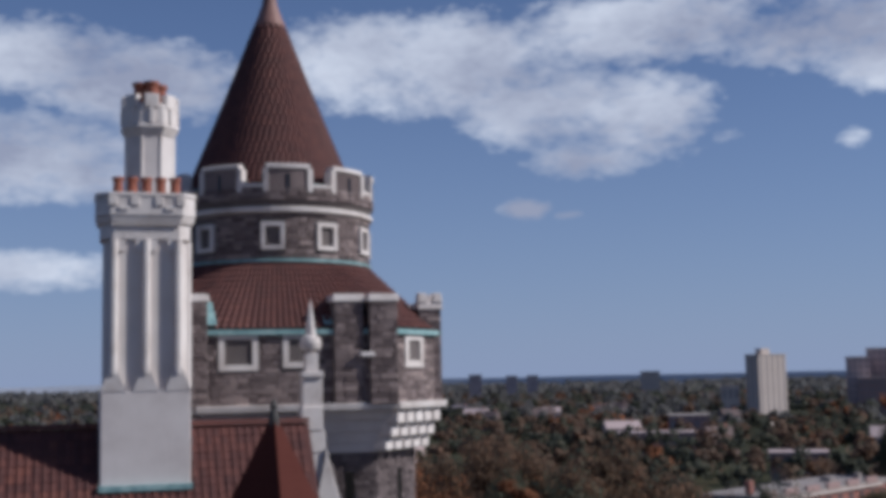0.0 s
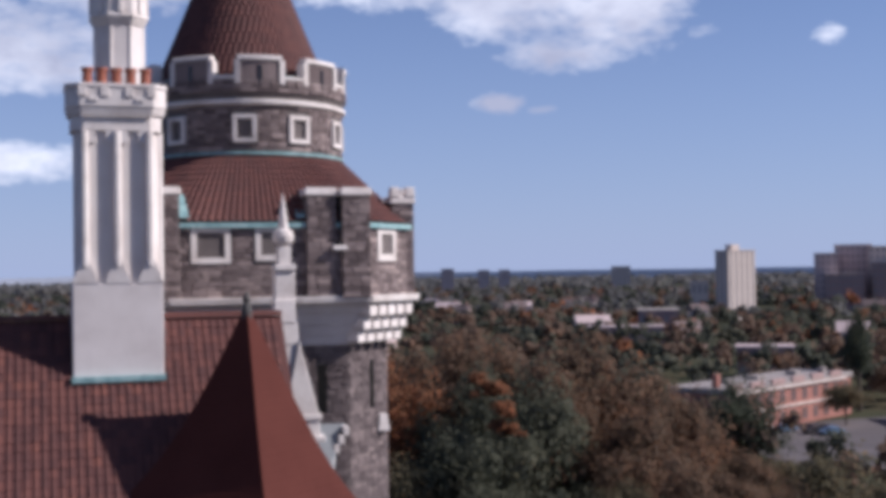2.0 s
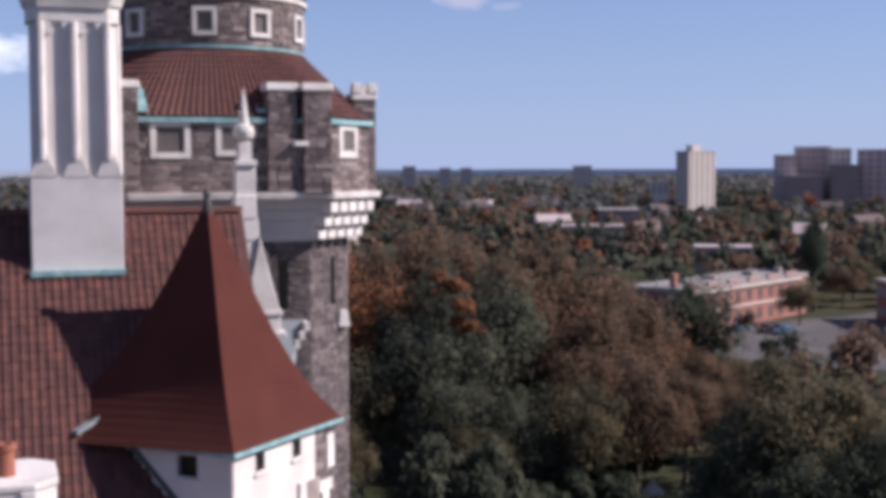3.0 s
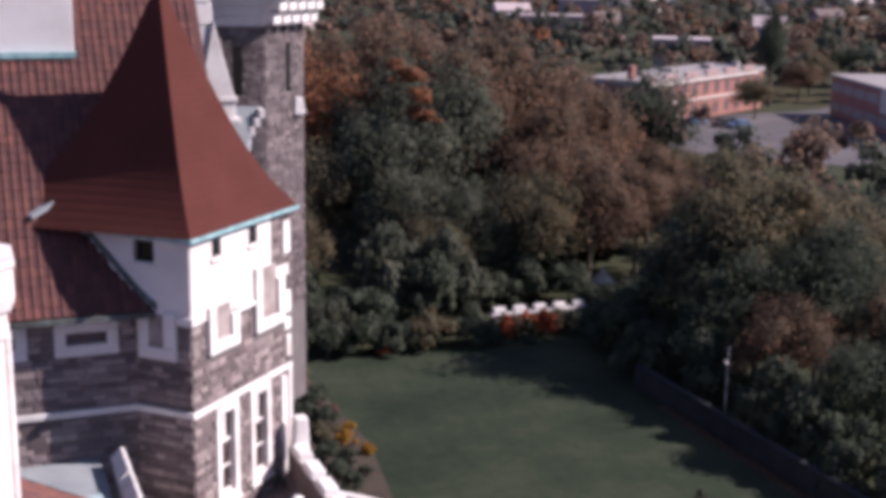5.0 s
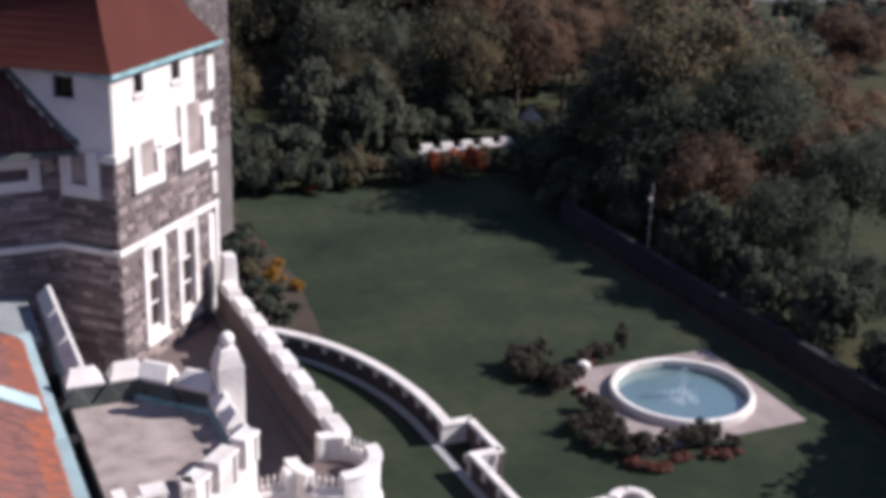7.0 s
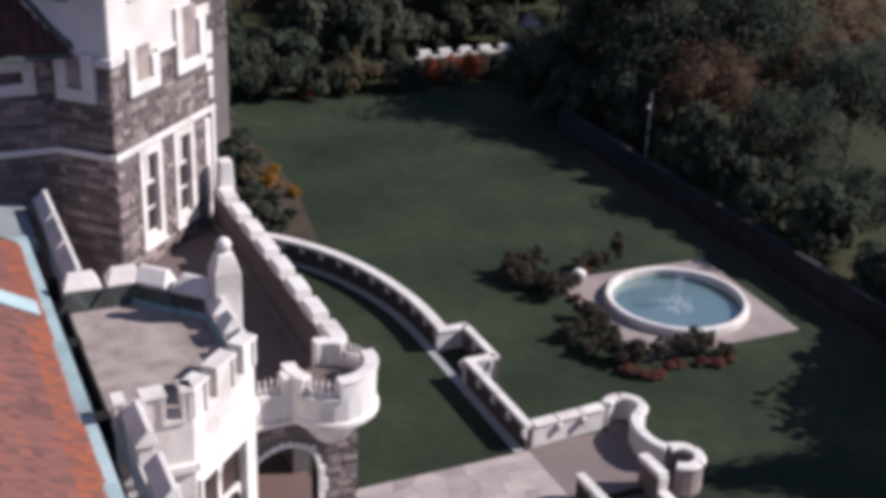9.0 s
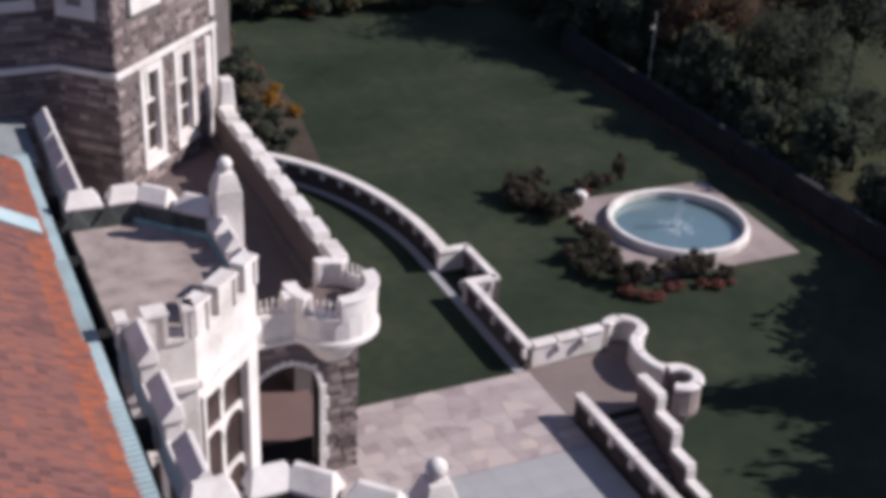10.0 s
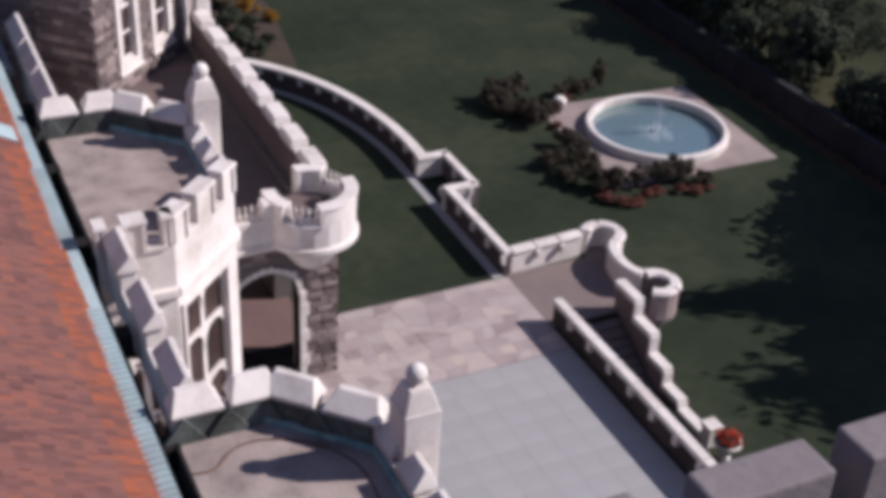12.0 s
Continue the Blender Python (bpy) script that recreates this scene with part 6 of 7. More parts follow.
SHRUBS = [(26.5, 86.0, 5.0, 2.6, "g"), (30.5, 87.0, 8.5, 3.4, "c"), (34.6, 88.0, 8.0, 3.4, "c"), (35.2, 84.5, 2.4, 1.6, "g"), (47.0, 86.0, 3.0, 2.2, "g"), (23.0, 85.5, 4.5, 2.4, "g"), (18.8, 60.0, 1.2, 0.8, "g"), (19.2, 63.0, 1.1, 0.8, "g"), (20.0, 66.0, 1.0, 0.8, "y"),
          (19.8, 69.5, 1.3, 1.1, "g"), (20.0, 73.0, 1.4, 1.1, "g"), (20.0, 77.0, 1.5, 1.2, "o"), (17.8, 58.8, 0.9, 0.6, "g"), (24.5, 83.8, 4.2, 2.3, "c"), (28.0, 84.5, 5.0, 2.5, "g"), (32.5, 85.0, 6.0, 2.7, "g"), (33.6, 81.9, 2.6, 1.7, "g"), (31.2, 82.2, 3.2, 1.9, "o"), (28.8, 82.0, 2.8, 1.8, "g"), (26.2, 82.2, 2.6, 1.8, "g"), (23.6, 82.0, 3.0, 1.9, "g"), (21.4, 82.2, 3.4, 1.9, "g"), (35.4, 82.0, 2.2, 1.3, "g"), (22.5, 89.0, 6.0, 3.0, "g"),
          (49.5, 83.0, 4.5, 3.0, "g"), (47.5, 80.5, 4.0, 2.6, "g"), (45.5, 75.0, 4.5, 2.6, "g"), (44.8, 70.0, 4.0, 2.4, "g"), (44.5, 65.0, 4.0, 2.2, "g"), (44.199999999999996, 59.0, 4.8, 2.42, "g"), (44.199999999999996, 53.0, 4.6, 2.42, "g"), (44.199999999999996, 47.0, 4.4, 2.31, "g"), (44.199999999999996, 41.0, 4.4, 2.31, "g"),
          (18.3, 61.5, 1.1, 1.0, "g"), (18.6, 64.5, 1.2, 1.1, "g"), (19.0, 67.5, 1.2, 1.1, "o"), (18.8, 71.0, 1.3, 1.2, "g"), (18.9, 75.0, 1.4, 1.3, "g"), (20.9, 68.3, 0.6, 0.7, "y"), (20.7, 71.5, 0.6, 0.8, "f"), (20.0, 61.8, 0.6, 0.6, "g"), (20.9, 64.6, 0.6, 0.6, "y"),
          (20.9, 75.0, 0.9, 0.9, "g"), (43.3, 37.0, 3.7, 1.99, "g"), (43.199999999999996, 42.0, 3.9, 2.1, "g"), (43.4, 46.5, 4.3, 2.21, "g"), (43.199999999999996, 51.0, 3.8, 2.1, "g"), (43.3, 55.5, 4.6, 2.31, "g"), (43.1, 59.5, 3.9, 1.99, "g"), (43.8, 66.0, 4.6, 2.4, "g"), (43.0, 71.0, 4.8, 2.6, "g"),
          (42.5, 75.0, 4.6, 2.5, "g"), (43.0, 79.0, 4.0, 2.3, "g"), (43.699999999999996, 33.0, 3.5, 2.1, "g"), (27.7, 50.2, 1.3, 0.85, "d"), (28.4, 50.9, 1.5, 0.9, "d"), (29.3, 51.3, 1.4, 0.8, "d"), (27.9, 49.4, 1.1, 0.8, "d"), (28.7, 47.9, 1.3, 0.85, "d"), (29.5, 48.3, 1.3, 0.8, "d"),
          (28.9, 49.0, 1.1, 0.7, "d"), (29.0, 45.4, 1.2, 0.75, "d"), (28.8, 44.2, 1.3, 0.8, "d"), (27.7, 44.0, 1.1, 0.8, "d"), (28.6, 42.8, 1.3, 0.8, "d"), (28.3, 41.4, 1.3, 0.85, "d"), (29.1, 41.0, 1.3, 0.85, "d"), (27.6, 42.6, 1.0, 0.7, "d"), (30.15, 41.1, 1.1, 0.55, "d"),
          (31.2, 41.0, 1.2, 0.75, "d"), (32.0, 41.0, 1.3, 0.7, "d"), (32.6, 40.9, 1.1, 0.6, "d"), (33.1, 40.1, 0.8, 0.55, "d"), (31.4, 50.3, 0.9, 0.6, "d"), (32.2, 50.4, 1.0, 0.6, "d"), (33.1, 50.5, 0.9, 0.5, "d"), (33.9, 50.8, 1.7, 0.5, "d"), (28.1, 40.4, 0.5, 0.5, "f"),
          (28.6, 39.9, 0.45, 0.5, "f"), (29.2, 39.7, 0.4, 0.5, "f"), (30.0, 40.0, 0.45, 0.45, "f"), (30.6, 40.1, 0.4, 0.4, "f"), (31.7, 39.9, 0.4, 0.45, "f"), (32.3, 39.6, 0.4, 0.45, "f"), (33.0, 39.6, 0.35, 0.4, "f"), (31.6, 49.9, 0.4, 0.4, "f"), (29.6, 47.4, 0.35, 0.4, "f"),
          (37.2, 82.0, 1.9, 0.75, "h"), (40.4, 82.1, 2.3, 0.85, "h"), (38.0, 82.6, 1.7, 0.9, "b"), (39.1, 82.4, 1.6, 0.8, "o"), (41.6, 82.4, 1.5, 0.9, "b"), (43.7, 81.7, 1.6, 0.8, "o"), (42.6, 82.4, 1.7, 1.0, "g"), (44.8, 82.4, 2.2, 1.3, "g"), (27.4, 81.4, 0.8, 0.7, "h"),
          (38.6, 81.2, 0.6, 0.7, "g"), (36.2, 81.4, 0.8, 0.7, "g"), (39.0, 89.5, 4.0, 2.6, "g"), (42.6, 90.0, 4.4, 2.6, "g"), (46.0, 89.5, 4.4, 2.6, "g"), (36.0, 90.0, 5.0, 2.8, "g"), (54.5, 89.5, 4.5, 2.6, "g"), (53.8, 99.5, 4.0, 3.0, "g"), (50.2, 98.8, 4.0, 3.0, "g"), (37.8, 83.6, 1.7, 0.9, "b"), (39.6, 83.8, 1.8, 0.9, "h"), (41.0, 83.6, 1.7, 0.9, "b"), (42.4, 83.8, 1.5, 0.9, "o"), (38.8, 83.4, 1.5, 0.8, "o")]
for i, (x, y, h, r, c) in enumerate(SHRUBS):
    m = {"y": LEAF_YELLOW, "f": LEAF_RED, "h": LEAF_FLAME, "d": LEAF_DARK}.get(c) or PAL[c][0]
    lab = {"y": "yellow flowering bush in the garden bed", "f": "low red flowers in the garden bed", "h": "flame red autumn bush at the end of the lawn", "d": "dark reddish shrub beside the fountain pool"}.get(c) or PAL[c][1] + " garden shrub"
    shrub(x, y, h, r, m, lab, i % 2)

# boundary wall along the side of the lawn, with a narrow planted border at its foot
bw = thing("boundary_wall", "long garden boundary wall beside the lawn, painted shade-dark", "wall")
part("wall_body", Shape().box(41.1, 41.4, 24, 70, LAWN, LAWN + 1.5), SHADEWALL, bw)
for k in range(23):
    part("coping_stone", Shape().box(41.02, 41.48, 24.01 + 2 * k, 25.99 + 2 * k, LAWN + 1.501, LAWN + 1.6), SHADEWALL, bw, bevel=0.02)
    part("pier", Shape().box(41.07, 41.099, 24.8 + 2 * k, 25.2 + 2 * k, LAWN, LAWN + 1.5), SHADEWALL, bw)
tagged(part("wall_border", Shape().box(40.35, 40.98, 30, 66, LAWN, LAWN + 0.03), EARTH), "narrow soil border along the boundary wall", "flower bed", kind="structure")
g = np.random.default_rng(3)
n = 1800
hp = np.stack([g.uniform(40.4, 40.95, n), g.uniform(30, 66, n), LAWN + 0.02 + g.uniform(0, 0.3, n) ** 1.3], 1)
tagged(new("border_plants", leaf_mesh("border_plants", LEAF_BROWN, hp, g.normal(size=(n, 3)), 0.07, 8)), "low reddish plants along the boundary wall", "plants", kind="stuff")
bed = Shape().prism([(17.5, 57.5), (20.2, 58.0), (21.5, 66), (21.2, 80), (16.5, 80)], LAWN + 0.001, LAWN + 0.03)
tagged(part("flower_bed", bed, EARTH), "dark planted border along the castle", "flower bed", kind="structure")

# low garden wall with pale coping at the end of the lawn, and a small summerhouse
gw = thing("garden_wall", "low battlemented garden wall with pale coping", "wall")
part("wall_body", Shape().box(37.8, 46.0, 86.0, 86.5, LAWN, -0.75), STONE, gw)
for i in range(5):
    part("merlon", Shape().box(37.9 + i * 1.7, 39.0 + i * 1.7, 85.92, 86.58, -0.62, -0.18, taper=0.1), RENDER_GREY, gw, bevel=0.05)
part("wall_coping", Shape().box(37.7, 46.1, 85.88, 86.62, -0.75, -0.62), RENDER_GREY, gw)
gz = thing("summerhouse", "small pale pointed garden summerhouse", "summerhouse", at=(0, 0, 0))
part("roof", Shape().lathe([(1.05, -0.9), (0.95, -0.8), (0.4, -0.25), (0.05, 0.4)], (51.3, 93.5), 8), WHITE, gz)
part("floor", Shape().lathe([(1.0, LAWN - 0.9), (1.0, LAWN - 0.8)], (51.3, 93.5), 8), FARWHITE, gz)
for k in range(6):
    a = math.pi / 3 * k
    part("post", Shape().lathe([(0.06, LAWN - 0.8), (0.06, -0.88)], (51.3 + 0.85 * math.cos(a), 93.5 + 0.85 * math.sin(a)), 8), WHITE, gz)
lamp = thing("lamp_post", "thin pale garden lamp post by the hedge", "lamp post")
part("pole", Shape().lathe([(0.05, LAWN), (0.035, LAWN + 5.1)], (42.5, 61.6), 8), PALELEAD, lamp)
part("lantern", Shape().ball((42.36, 61.6, LAWN + 4.1), 0.12), FARWHITE, lamp)
urn = thing("garden_urn", "white round stone ornament beside the pool", "urn")
part("bowl", Shape().lathe([(0.16, LAWN + 0.05), (0.12, LAWN + 0.3), (0.32, LAWN + 0.55), (0.36, LAWN + 0.75), (0.2, LAWN + 0.9)], (30.5, 48.75), 16), WHITE, urn, smooth=True)

# ---------------------------------------------------------------- distant buildings
def storeys(parent, o, u, length, z0, n, h, bays, wmat, wide=0.45, tall=0.55):
    for k in range(n):
        for j in range(bays):
            a = length * (j + 0.5) / bays
            w = length / bays * wide / 2
            z = z0 + h * k + h * (1 - tall) / 2
            part("window", Shape().box(a - w, a + w, -0.05, 0.1, z, z + h * tall, frame_at(o, u)), wmat, parent)


def building(name, label, x, y, w, d, h, turn, wall, floors, bays, roof=None, dbays=None, wide=0.45, parapet=0.5, tall=0.55, pane=None):
    """A block: near corner at (x, y), w along the first side, d along the second."""
    b = thing(name, label, "building")
    u = (math.cos(radians(turn)), math.sin(radians(turn)))
    v = (-u[1], u[0])
    m = frame_at((x, y), u)
    part("wall", Shape().box(0, w, 0, d, LAWN, LAWN + h, m), wall, b)
    part("roof", Shape().box(-0.3, w + 0.3, -0.3, d + 0.3, LAWN + h, LAWN + h + parapet, m), roof or FARWHITE, b)
    fh = h / floors
    pane = pane or (BRICKPANE if wall is BRICK else FARPANE)
    storeys(b, (x, y), u, w, LAWN, floors, fh, bays, pane, wide, tall)
    storeys(b, (x + v[0] * d, y + v[1] * d), (u[1], -u[0]), d, LAWN, floors, fh, dbays or max(2, int(bays * d / w)), pane, wide, tall)
    return b


slab = building("apartment_tower", "pale slab apartment tower rising over the trees", 347.2, 596.2, 20, 9.5, 37, 15, FARWHITE, 12, 5, dbays=3, wide=0.35, tall=0.92)
part("penthouse", Shape().box(5, 11, 2.5, 7, LAWN + 37.4, LAWN + 40.5, frame_at((347.2, 596.2), (math.cos(radians(15)), math.sin(radians(15))))), FARWHITE, slab)
building("school", "long red brick flat-roofed building with pale roof edge", 106.77, 184.46, 45, 11, 7.0, 29.5, BRICK, 2, 11, dbays=3, parapet=0.9, roof=PALEROOF)
works = building("school", "red brick industrial building beside the parking lot", 138.8, 155.3, 40, 41, 7.0, -19.3, BRICK, 2, 7, roof=PALEROOF, wide=0.86, tall=0.45, pane=FARPANE)
part("stair_block", Shape().box(-0.6, 5.0, -0.6, 15.0, LAWN + 3.4, LAWN + 7.2, frame_at((138.8, 155.3), (math.cos(radians(-19.3)), math.sin(radians(-19.3))))), FARWHITE, works, "pale concrete block", bevel=0.05)
building("hall", "low white distant hall among trees", 398, 730, 11, 10, 20, -25, FARWHITE, 2, 3)
building("apartment_block", "distant pinkish apartment block on the horizon", 637, 1358, 22, 20, 32, -25, FARWHITE, 10, 5)
building("apartment_block", "distant pinkish apartment block on the horizon", 452, 1430, 15, 20, 32, -18, HAZEGREY, 10, 4)
building("apartment_block", "distant pinkish apartment block on the horizon", 493, 1416, 13, 20, 30, -19, HAZEGREY, 10, 4)
building("apartment_block", "distant pinkish apartment block on the horizon", 516, 1408, 13, 20, 30, -20, HAZEGREY, 10, 4)
building("house", "long grey-roofed house among far trees", 170, 380, 24, 12, 9, -24, PINKWALL, 2, 6, roof=HAZEGREY)
building("house", "pink gabled house among far trees", 205, 415, 14, 12, 13, -26, PINKWALL, 2, 5)
building("house", "low grey house among far trees", 168, 285, 14, 10, 7.5, -30, PINKWALL, 2, 5, roof=HAZEGREY)
building("office_block", "dark narrow office block far beyond the trees", 481.6, 718.5, 14.5, 24, 36.5, -34.3, HAZEGREY, 9, 4)
building("office_block", "dark office block far beyond the trees", 500.7, 723.7, 23.4, 24, 42.0, -35.4, HAZEGREY, 9, 7)
building("office_block", "pale office block far beyond the trees", 513.4, 704.8, 14.7, 24, 40.5, -36.5, FARWHITE, 9, 4)
building("office_block", "pinkish lower block before the office towers", 476.2, 698.1, 23.2, 24, 23.2, -35.0, PINKWALL, 5, 7)
building("office_block", "pinkish stepped block before the office towers", 502.1, 685.9, 17.3, 24, 30.1, -36.7, PINKWALL, 6, 5)
building("office_block", "dark wide office block far beyond the trees", 526.7, 692.4, 49.3, 24, 39.8, -38.7, HAZEGREY, 9, 9)

def gable_house(x, y, turn, w, d, h, wall, roof, label):
    """A small far house: walls, pitched roof, two windows and a chimney."""
    b = thing("house", label, "house", "far houses", at=(x, y, LAWN))
    b.rotation_euler = (0, 0, radians(turn))
    part("wall", Shape().box(-w / 2, w / 2, -d / 2, d / 2, 0, h), wall, b)
    rh = d * 0.42
    part("roof", Shape().add([(-w / 2 - 0.4, -d / 2 - 0.4, h), (w / 2 + 0.4, -d / 2 - 0.4, h), (w / 2 + 0.4, d / 2 + 0.4, h), (-w / 2 - 0.4, d / 2 + 0.4, h), (-w / 2 - 0.4, 0, h + rh), (w / 2 + 0.4, 0, h + rh)],
                             [(0, 1, 5, 4), (2, 3, 4, 5), (1, 2, 5), (3, 0, 4), (0, 3, 2, 1)]), roof, b)
    for k in (-0.25, 0.25):
        part("window", Shape().box(w * k - 0.6, w * k + 0.6, -d / 2 - 0.06, -d / 2 + 0.1, h - 2.2, h - 0.8), FARPANE, b)
    part("chimney", Shape().box(w * 0.3 - 0.4, w * 0.3 + 0.4, -0.4, 0.4, h, h + rh + 1.0), BRICK, b)


gh = random.Random(5)
for i in range(26):
    r, a = gh.uniform(420, 1150), radians(gh.uniform(13, 46))
    mat, word = ((FARWHITE, "white"), (PINKWALL, "pinkish brick"), (HAZEGREY, "grey"))[i % 3]
    gable_house(r * math.sin(a), r * math.cos(a), gh.uniform(-60, 20), gh.uniform(8, 13), gh.uniform(6, 8), gh.uniform(6.0, 7.5) + r * 0.0015, mat, (HAZEGREY, DECK)[i % 2], word + " gabled house among far autumn trees")

# parking lot beyond the garden, with cars
tagged(part("parking_lot", Shape().prism([(100, 150), (126, 138), (150, 126), (215, 180), (215, 225), (150, 199), (112, 196), (104, 185)], LAWN + 0.0, LAWN + 0.05), ASPHALT), "pale asphalt parking lot beyond the trees", "parking lot", kind="structure")


def car(x, y, turn, mat, label):
    c = thing("car", label, "car", "parked cars", at=(x, y, LAWN + 0.05))
    c.rotation_euler = (0, 0, radians(turn))
    s = Shape()
    prof = [(-2.2, 0.35), (-2.2, 0.85), (-1.3, 0.95), (-0.8, 1.4), (0.8, 1.42), (1.3, 0.95), (2.2, 0.85), (2.25, 0.35)]
    k = len(prof)
    s.add([(a, -0.85, z) for a, z in prof] + [(a, 0.85, z) for a, z in prof], [tuple(range(k)), tuple(range(2 * k - 1, k - 1, -1))] + [(i, k + i, k + (i + 1) % k, (i + 1) % k) for i in range(k)])
    part("body", s, mat, c, bevel=0.08)
    part("windows", Shape().box(-1.0, 1.0, -0.87, 0.87, 1.0, 1.32, taper=0.04), GLASS, c)
    for wx in (-1.35, 1.35):
        for wy in (-0.75, 0.75):
            w = Shape().lathe([(0.32, -0.1), (0.32, 0.1)], (0, 0), 14)
            w.v = [(wx + a, wy + z, 0.33 + b) for a, b, z in w.v]
            part("wheel", w, LEAD, c)


CARBLUE = material("blue_car_paint", [(0.1, 0.16, 0.25), (0.13, 0.2, 0.3)], 1, 5, 0.3, 0)
CARWHITE = material("pale_car_paint", [(0.5, 0.5, 0.52), (0.6, 0.6, 0.6)], 1, 5, 0.3, 0)
CARDARK = material("dark_car_paint", [(0.03, 0.03, 0.035), (0.05, 0.045, 0.045)], 1, 5, 0.3, 0)
for i, (x, y, t) in enumerate(((119, 187, 10), (116, 189, 10), (122.5, 183.5, 8), (124, 181, 8), (112.5, 190, 12), (121, 158, 40), (125, 162, 40), (130, 168, 40))):
    car(x, y, t, (CARBLUE, CARWHITE, CARDARK)[i % 3], ("blue parked car", "pale parked car", "dark parked car")[i % 3] + " in the lot beyond the garden")

# roof details of the brick school
su = (math.cos(radians(29.5)), math.sin(radians(29.5)))
school = next(o for o in scene.objects if o.name == "school")
sm = frame_at((106.77, 184.46), su)
for a0, a1, b0, b1, h in ((9, 11, 5, 7, 0.7), (19, 22, 5, 8, 0.6), (31, 33, 4, 6, 0.8), (40, 41.2, 3, 4.2, 1.0), (2, 3.0, 3, 4, 2.2)):
    part("roof_box", Shape().box(a0, a1, b0, b1, LAWN + 7.9, LAWN + 7.9 + h, sm), PALEROOF if a0 != 2 else BRICK, school)
for a in range(6):
    part("parapet_block", Shape().box(a * 7.2, a * 7.2 + 4.4, -0.45, 0.1, LAWN + 7.4, LAWN + 8.5, sm), PINKWALL, school)
part("string_band", Shape().box(0, 45, -0.3, -0.02, LAWN + 3.4, LAWN + 3.75, sm), FARWHITE, school)
part("roof_edge", Shape().box(-0.4, 42.4, -0.5, -0.02, LAWN + 6.75, LAWN + 7.2, sm), FARWHITE, school)
# ---------------------------------------------------------------- far woods
g = np.random.default_rng(17)
for name, mat, share in (("far_trees", WOOD_GREEN, 0.46), ("far_trees", WOOD_BROWN, 0.44), ("far_trees", LEAF_ORANGE, 0.035), ("far_trees", WOOD_HAZE, 0.7)):
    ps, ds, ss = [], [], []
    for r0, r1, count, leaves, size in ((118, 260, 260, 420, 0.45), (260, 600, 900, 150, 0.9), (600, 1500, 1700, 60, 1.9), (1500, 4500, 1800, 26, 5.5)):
        if r0 == 1500 and mat is not WOOD_HAZE or r0 < 600 and mat is WOOD_HAZE:
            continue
        n = int(count * share)
        r = np.sqrt(g.uniform(r0 ** 2, r1 ** 2, n))
        a = g.uniform(radians(-12), radians(56), n)
        x, y = r * np.sin(a), r * np.cos(a)
        keep = ~((x > 84) & (x < 172) & (y > 126) & (y < 222))
        for cx, cy in zip(x[keep], y[keep]):
            h, w = g.uniform(7, 13), g.uniform(4, 7.5)
            if r0 > 1000:
                h, w = g.uniform(9, 16), g.uniform(10, 26)
            p, d = crown_points(leaves, 7, w, h * 0.55, int(g.integers(1 << 30)))
            ps.append(p + (cx, cy, LAWN + h * 0.5))
            ds.append(d)
            ss.append(np.full((len(p), 1), size))
    p, d, s_ = np.concatenate(ps), np.concatenate(ds), np.concatenate(ss)
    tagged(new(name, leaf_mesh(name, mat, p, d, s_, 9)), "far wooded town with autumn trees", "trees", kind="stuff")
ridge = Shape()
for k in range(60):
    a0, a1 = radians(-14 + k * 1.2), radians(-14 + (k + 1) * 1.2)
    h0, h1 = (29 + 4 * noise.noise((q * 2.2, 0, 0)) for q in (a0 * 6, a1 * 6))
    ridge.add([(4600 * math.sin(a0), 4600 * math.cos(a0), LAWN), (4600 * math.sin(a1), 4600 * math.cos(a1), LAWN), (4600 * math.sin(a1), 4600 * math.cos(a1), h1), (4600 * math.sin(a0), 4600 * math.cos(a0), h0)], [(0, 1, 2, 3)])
tagged(part("backdrop", ridge, HAZEHILL), "distant shore on the horizon, painted haze blue", "distance", kind="structure")

# ---------------------------------------------------------------- paving pieces
random.seed(21)


def flagstone(poly, z0, z1, mat, name):
    s = Shape()
    n = len(poly)
    cx, cy = sum(p[0] for p in poly) / n, sum(p[1] for p in poly) / n
    s.prism([(cx + (p[0] - cx) * 0.985, cy + (p[1] - cy) * 0.985) for p in poly], z0, z1)
    return part(name, s, mat, pave)


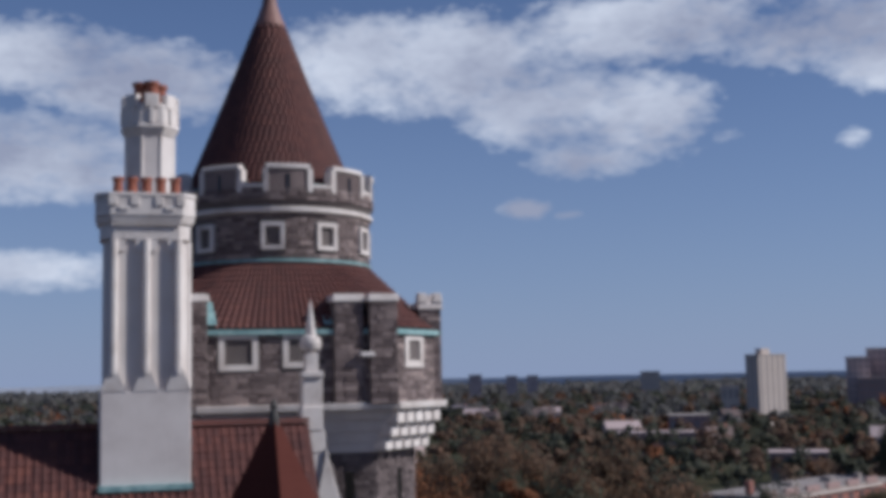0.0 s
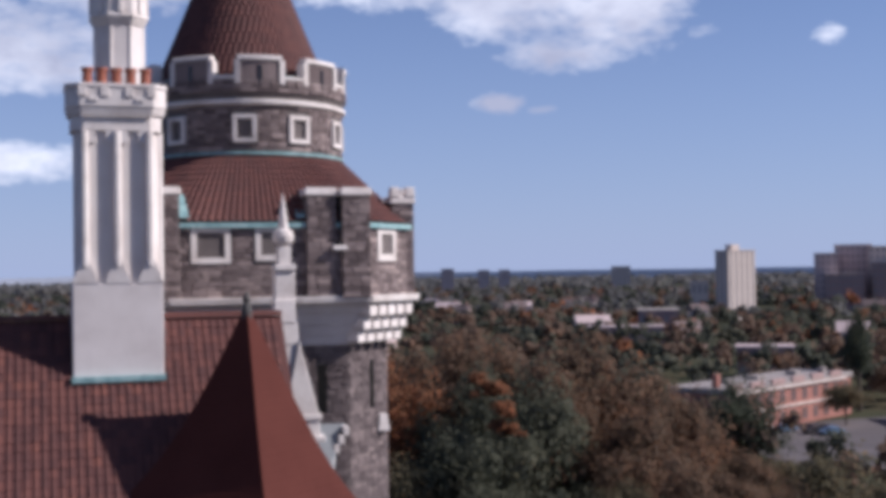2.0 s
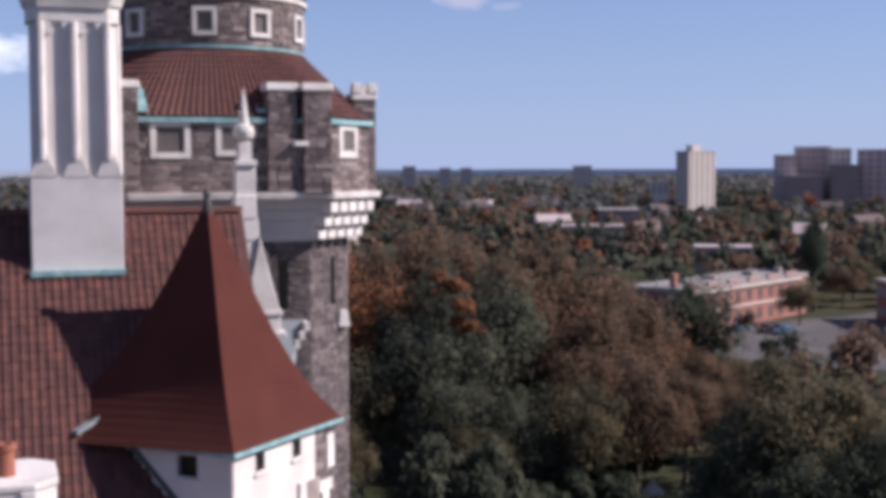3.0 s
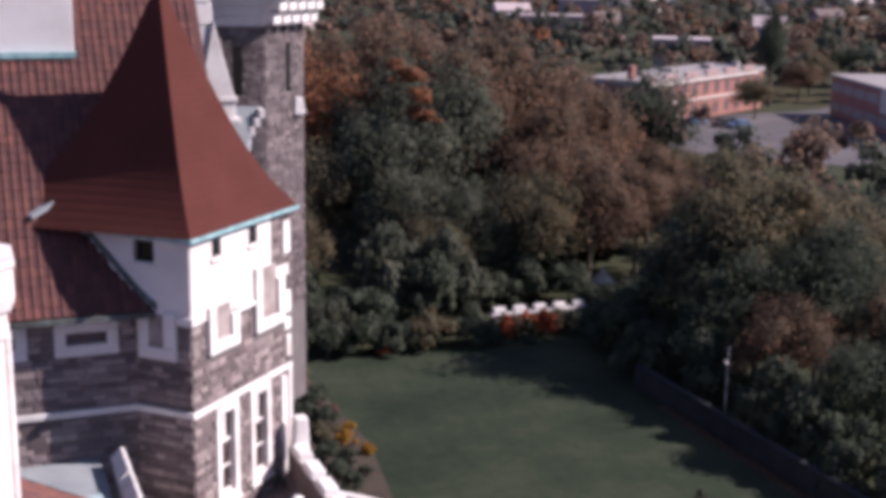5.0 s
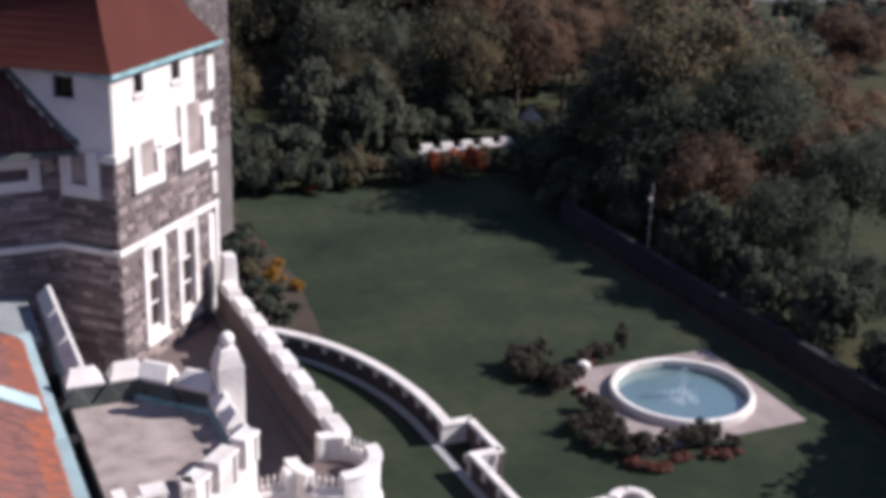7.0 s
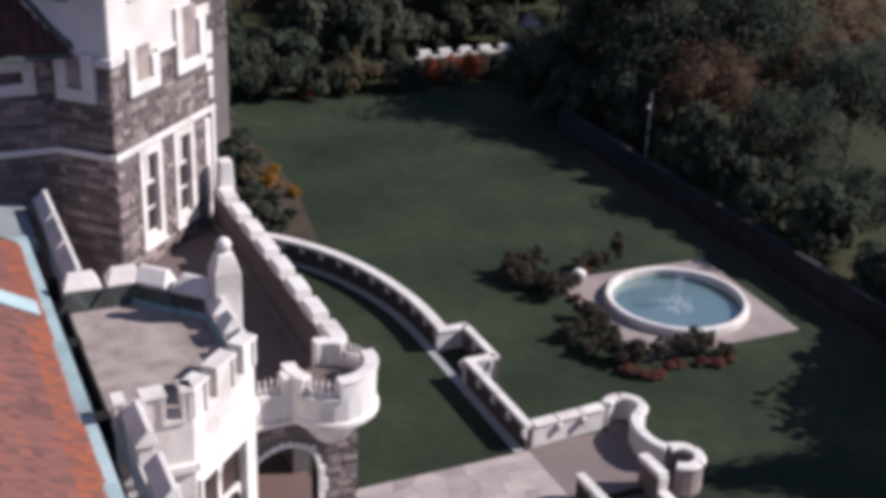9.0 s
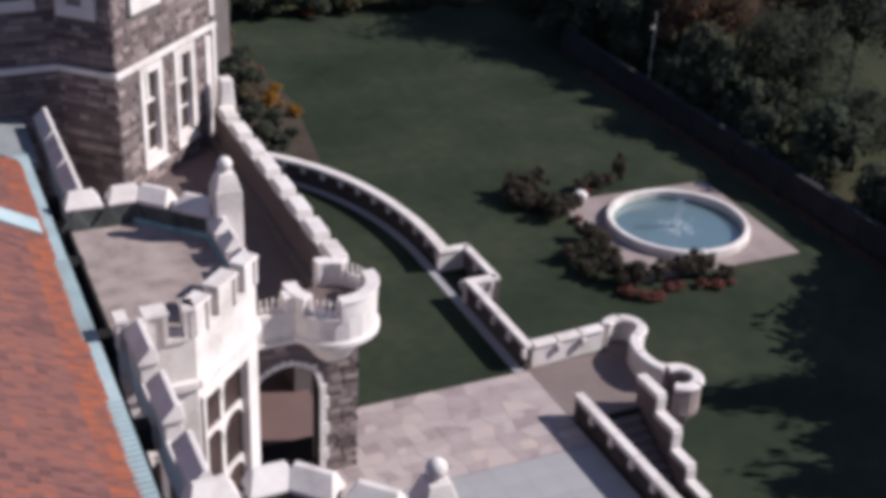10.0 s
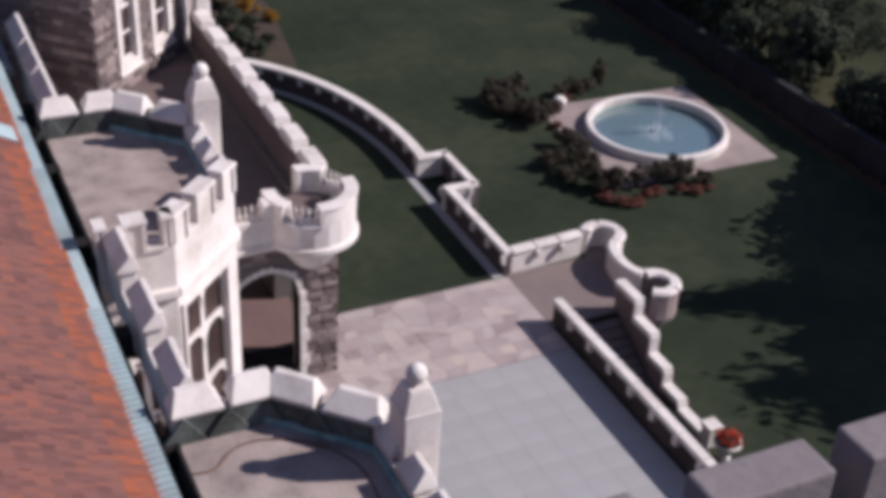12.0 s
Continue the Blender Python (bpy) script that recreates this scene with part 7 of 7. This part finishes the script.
grid = {}
for i in range(13):
    for j in range(10):
        grid[i, j] = (8.9 + i * 0.934 + (random.uniform(-0.24, 0.24) if 0 < i < 12 else 0), 29.75 + j * 0.53 + (random.uniform(-0.16, 0.16) if 0 < j < 9 else 0))
for i in range(12):
    for j in range(9):
        q = [grid[i, j], grid[i + 1, j], grid[i + 1, j + 1], grid[i, j + 1]]
        q = [(min(max(x, 8.9), 20.1), y) for x, y in q]
        if random.random() < 0.3:
            mid = lambda a, b: ((a[0] + b[0]) / 2, (a[1] + b[1]) / 2)
            a, b = mid(q[0], q[1]), mid(q[3], q[2])
            flagstone([q[0], a, b, q[3]], 0.02, 0.045 + random.uniform(0, 0.01), FLAG, "flagstone")
            flagstone([a, q[1], q[2], b], 0.02, 0.045 + random.uniform(0, 0.01), FLAG, "flagstone")
        else:
            flagstone(q, 0.02, 0.045 + random.uniform(0, 0.012), FLAG, "flagstone")
part("joint_bed", Shape().box(9.3, 20.09, 14.0, 29.7, 0.021, 0.047), JOINT, pave)
slab_me = Shape().box(-0.5, 0.5, -0.5, 0.5, 0.02, 0.05, taper=0.006).mesh("concrete_slab", SLAB)
for i in range(11):
    for j in range(16):
        ob = new("concrete_slab", slab_me)
        ob.parent = pave
        ob.matrix_basis = Matrix.Translation((20.1 - 0.5 * 0.98 - i * 0.98, 29.22 - j * 0.98, 0)) @ Matrix.Diagonal((0.975, 0.975, 1, 1))

# orange roof tiles of the wing, last
tiles(wing, (3.78, 10.0, 8.33), (0, 1, 0), up, 30.4, 0.9, 0.17, 0.3, EAVETILE, singles=100, lift=0.03, rib=False, name="eave_tile")
tiles(wing, (3.78 + up[0] * 0.9, 10.0, 8.33 + up[2] * 0.9), (0, 1, 0), up, 30.4, 4.2, 0.17, 0.3, SHINGLE, singles=200, lift=0.03, rib=False, name="roof_tile")

hose = thing("hose", "thin brown hose lying on the gravel roof", "hose")
cu = bpy.data.curves.new("hose", "CURVE")
cu.dimensions, cu.bevel_depth = "3D", 0.022
sp = cu.splines.new("NURBS")
hp = [(4.45, 19.8), (4.96, 19.6), (5.25, 20.2), (6.0, 20.4), (7.0, 19.95), (7.45, 19.4), (7.75, 18.9), (7.85, 18.2), (7.7, 17.2), (7.2, 15.5)]
sp.points.add(len(hp) - 1)
for i, (x, y) in enumerate(hp):
    sp.points[i].co = (x, y, 7.92, 1)
sp.use_endpoint_u = True
cu.materials.append(HOSE)
ob = new("hose_line", cu)
ob.parent = hose
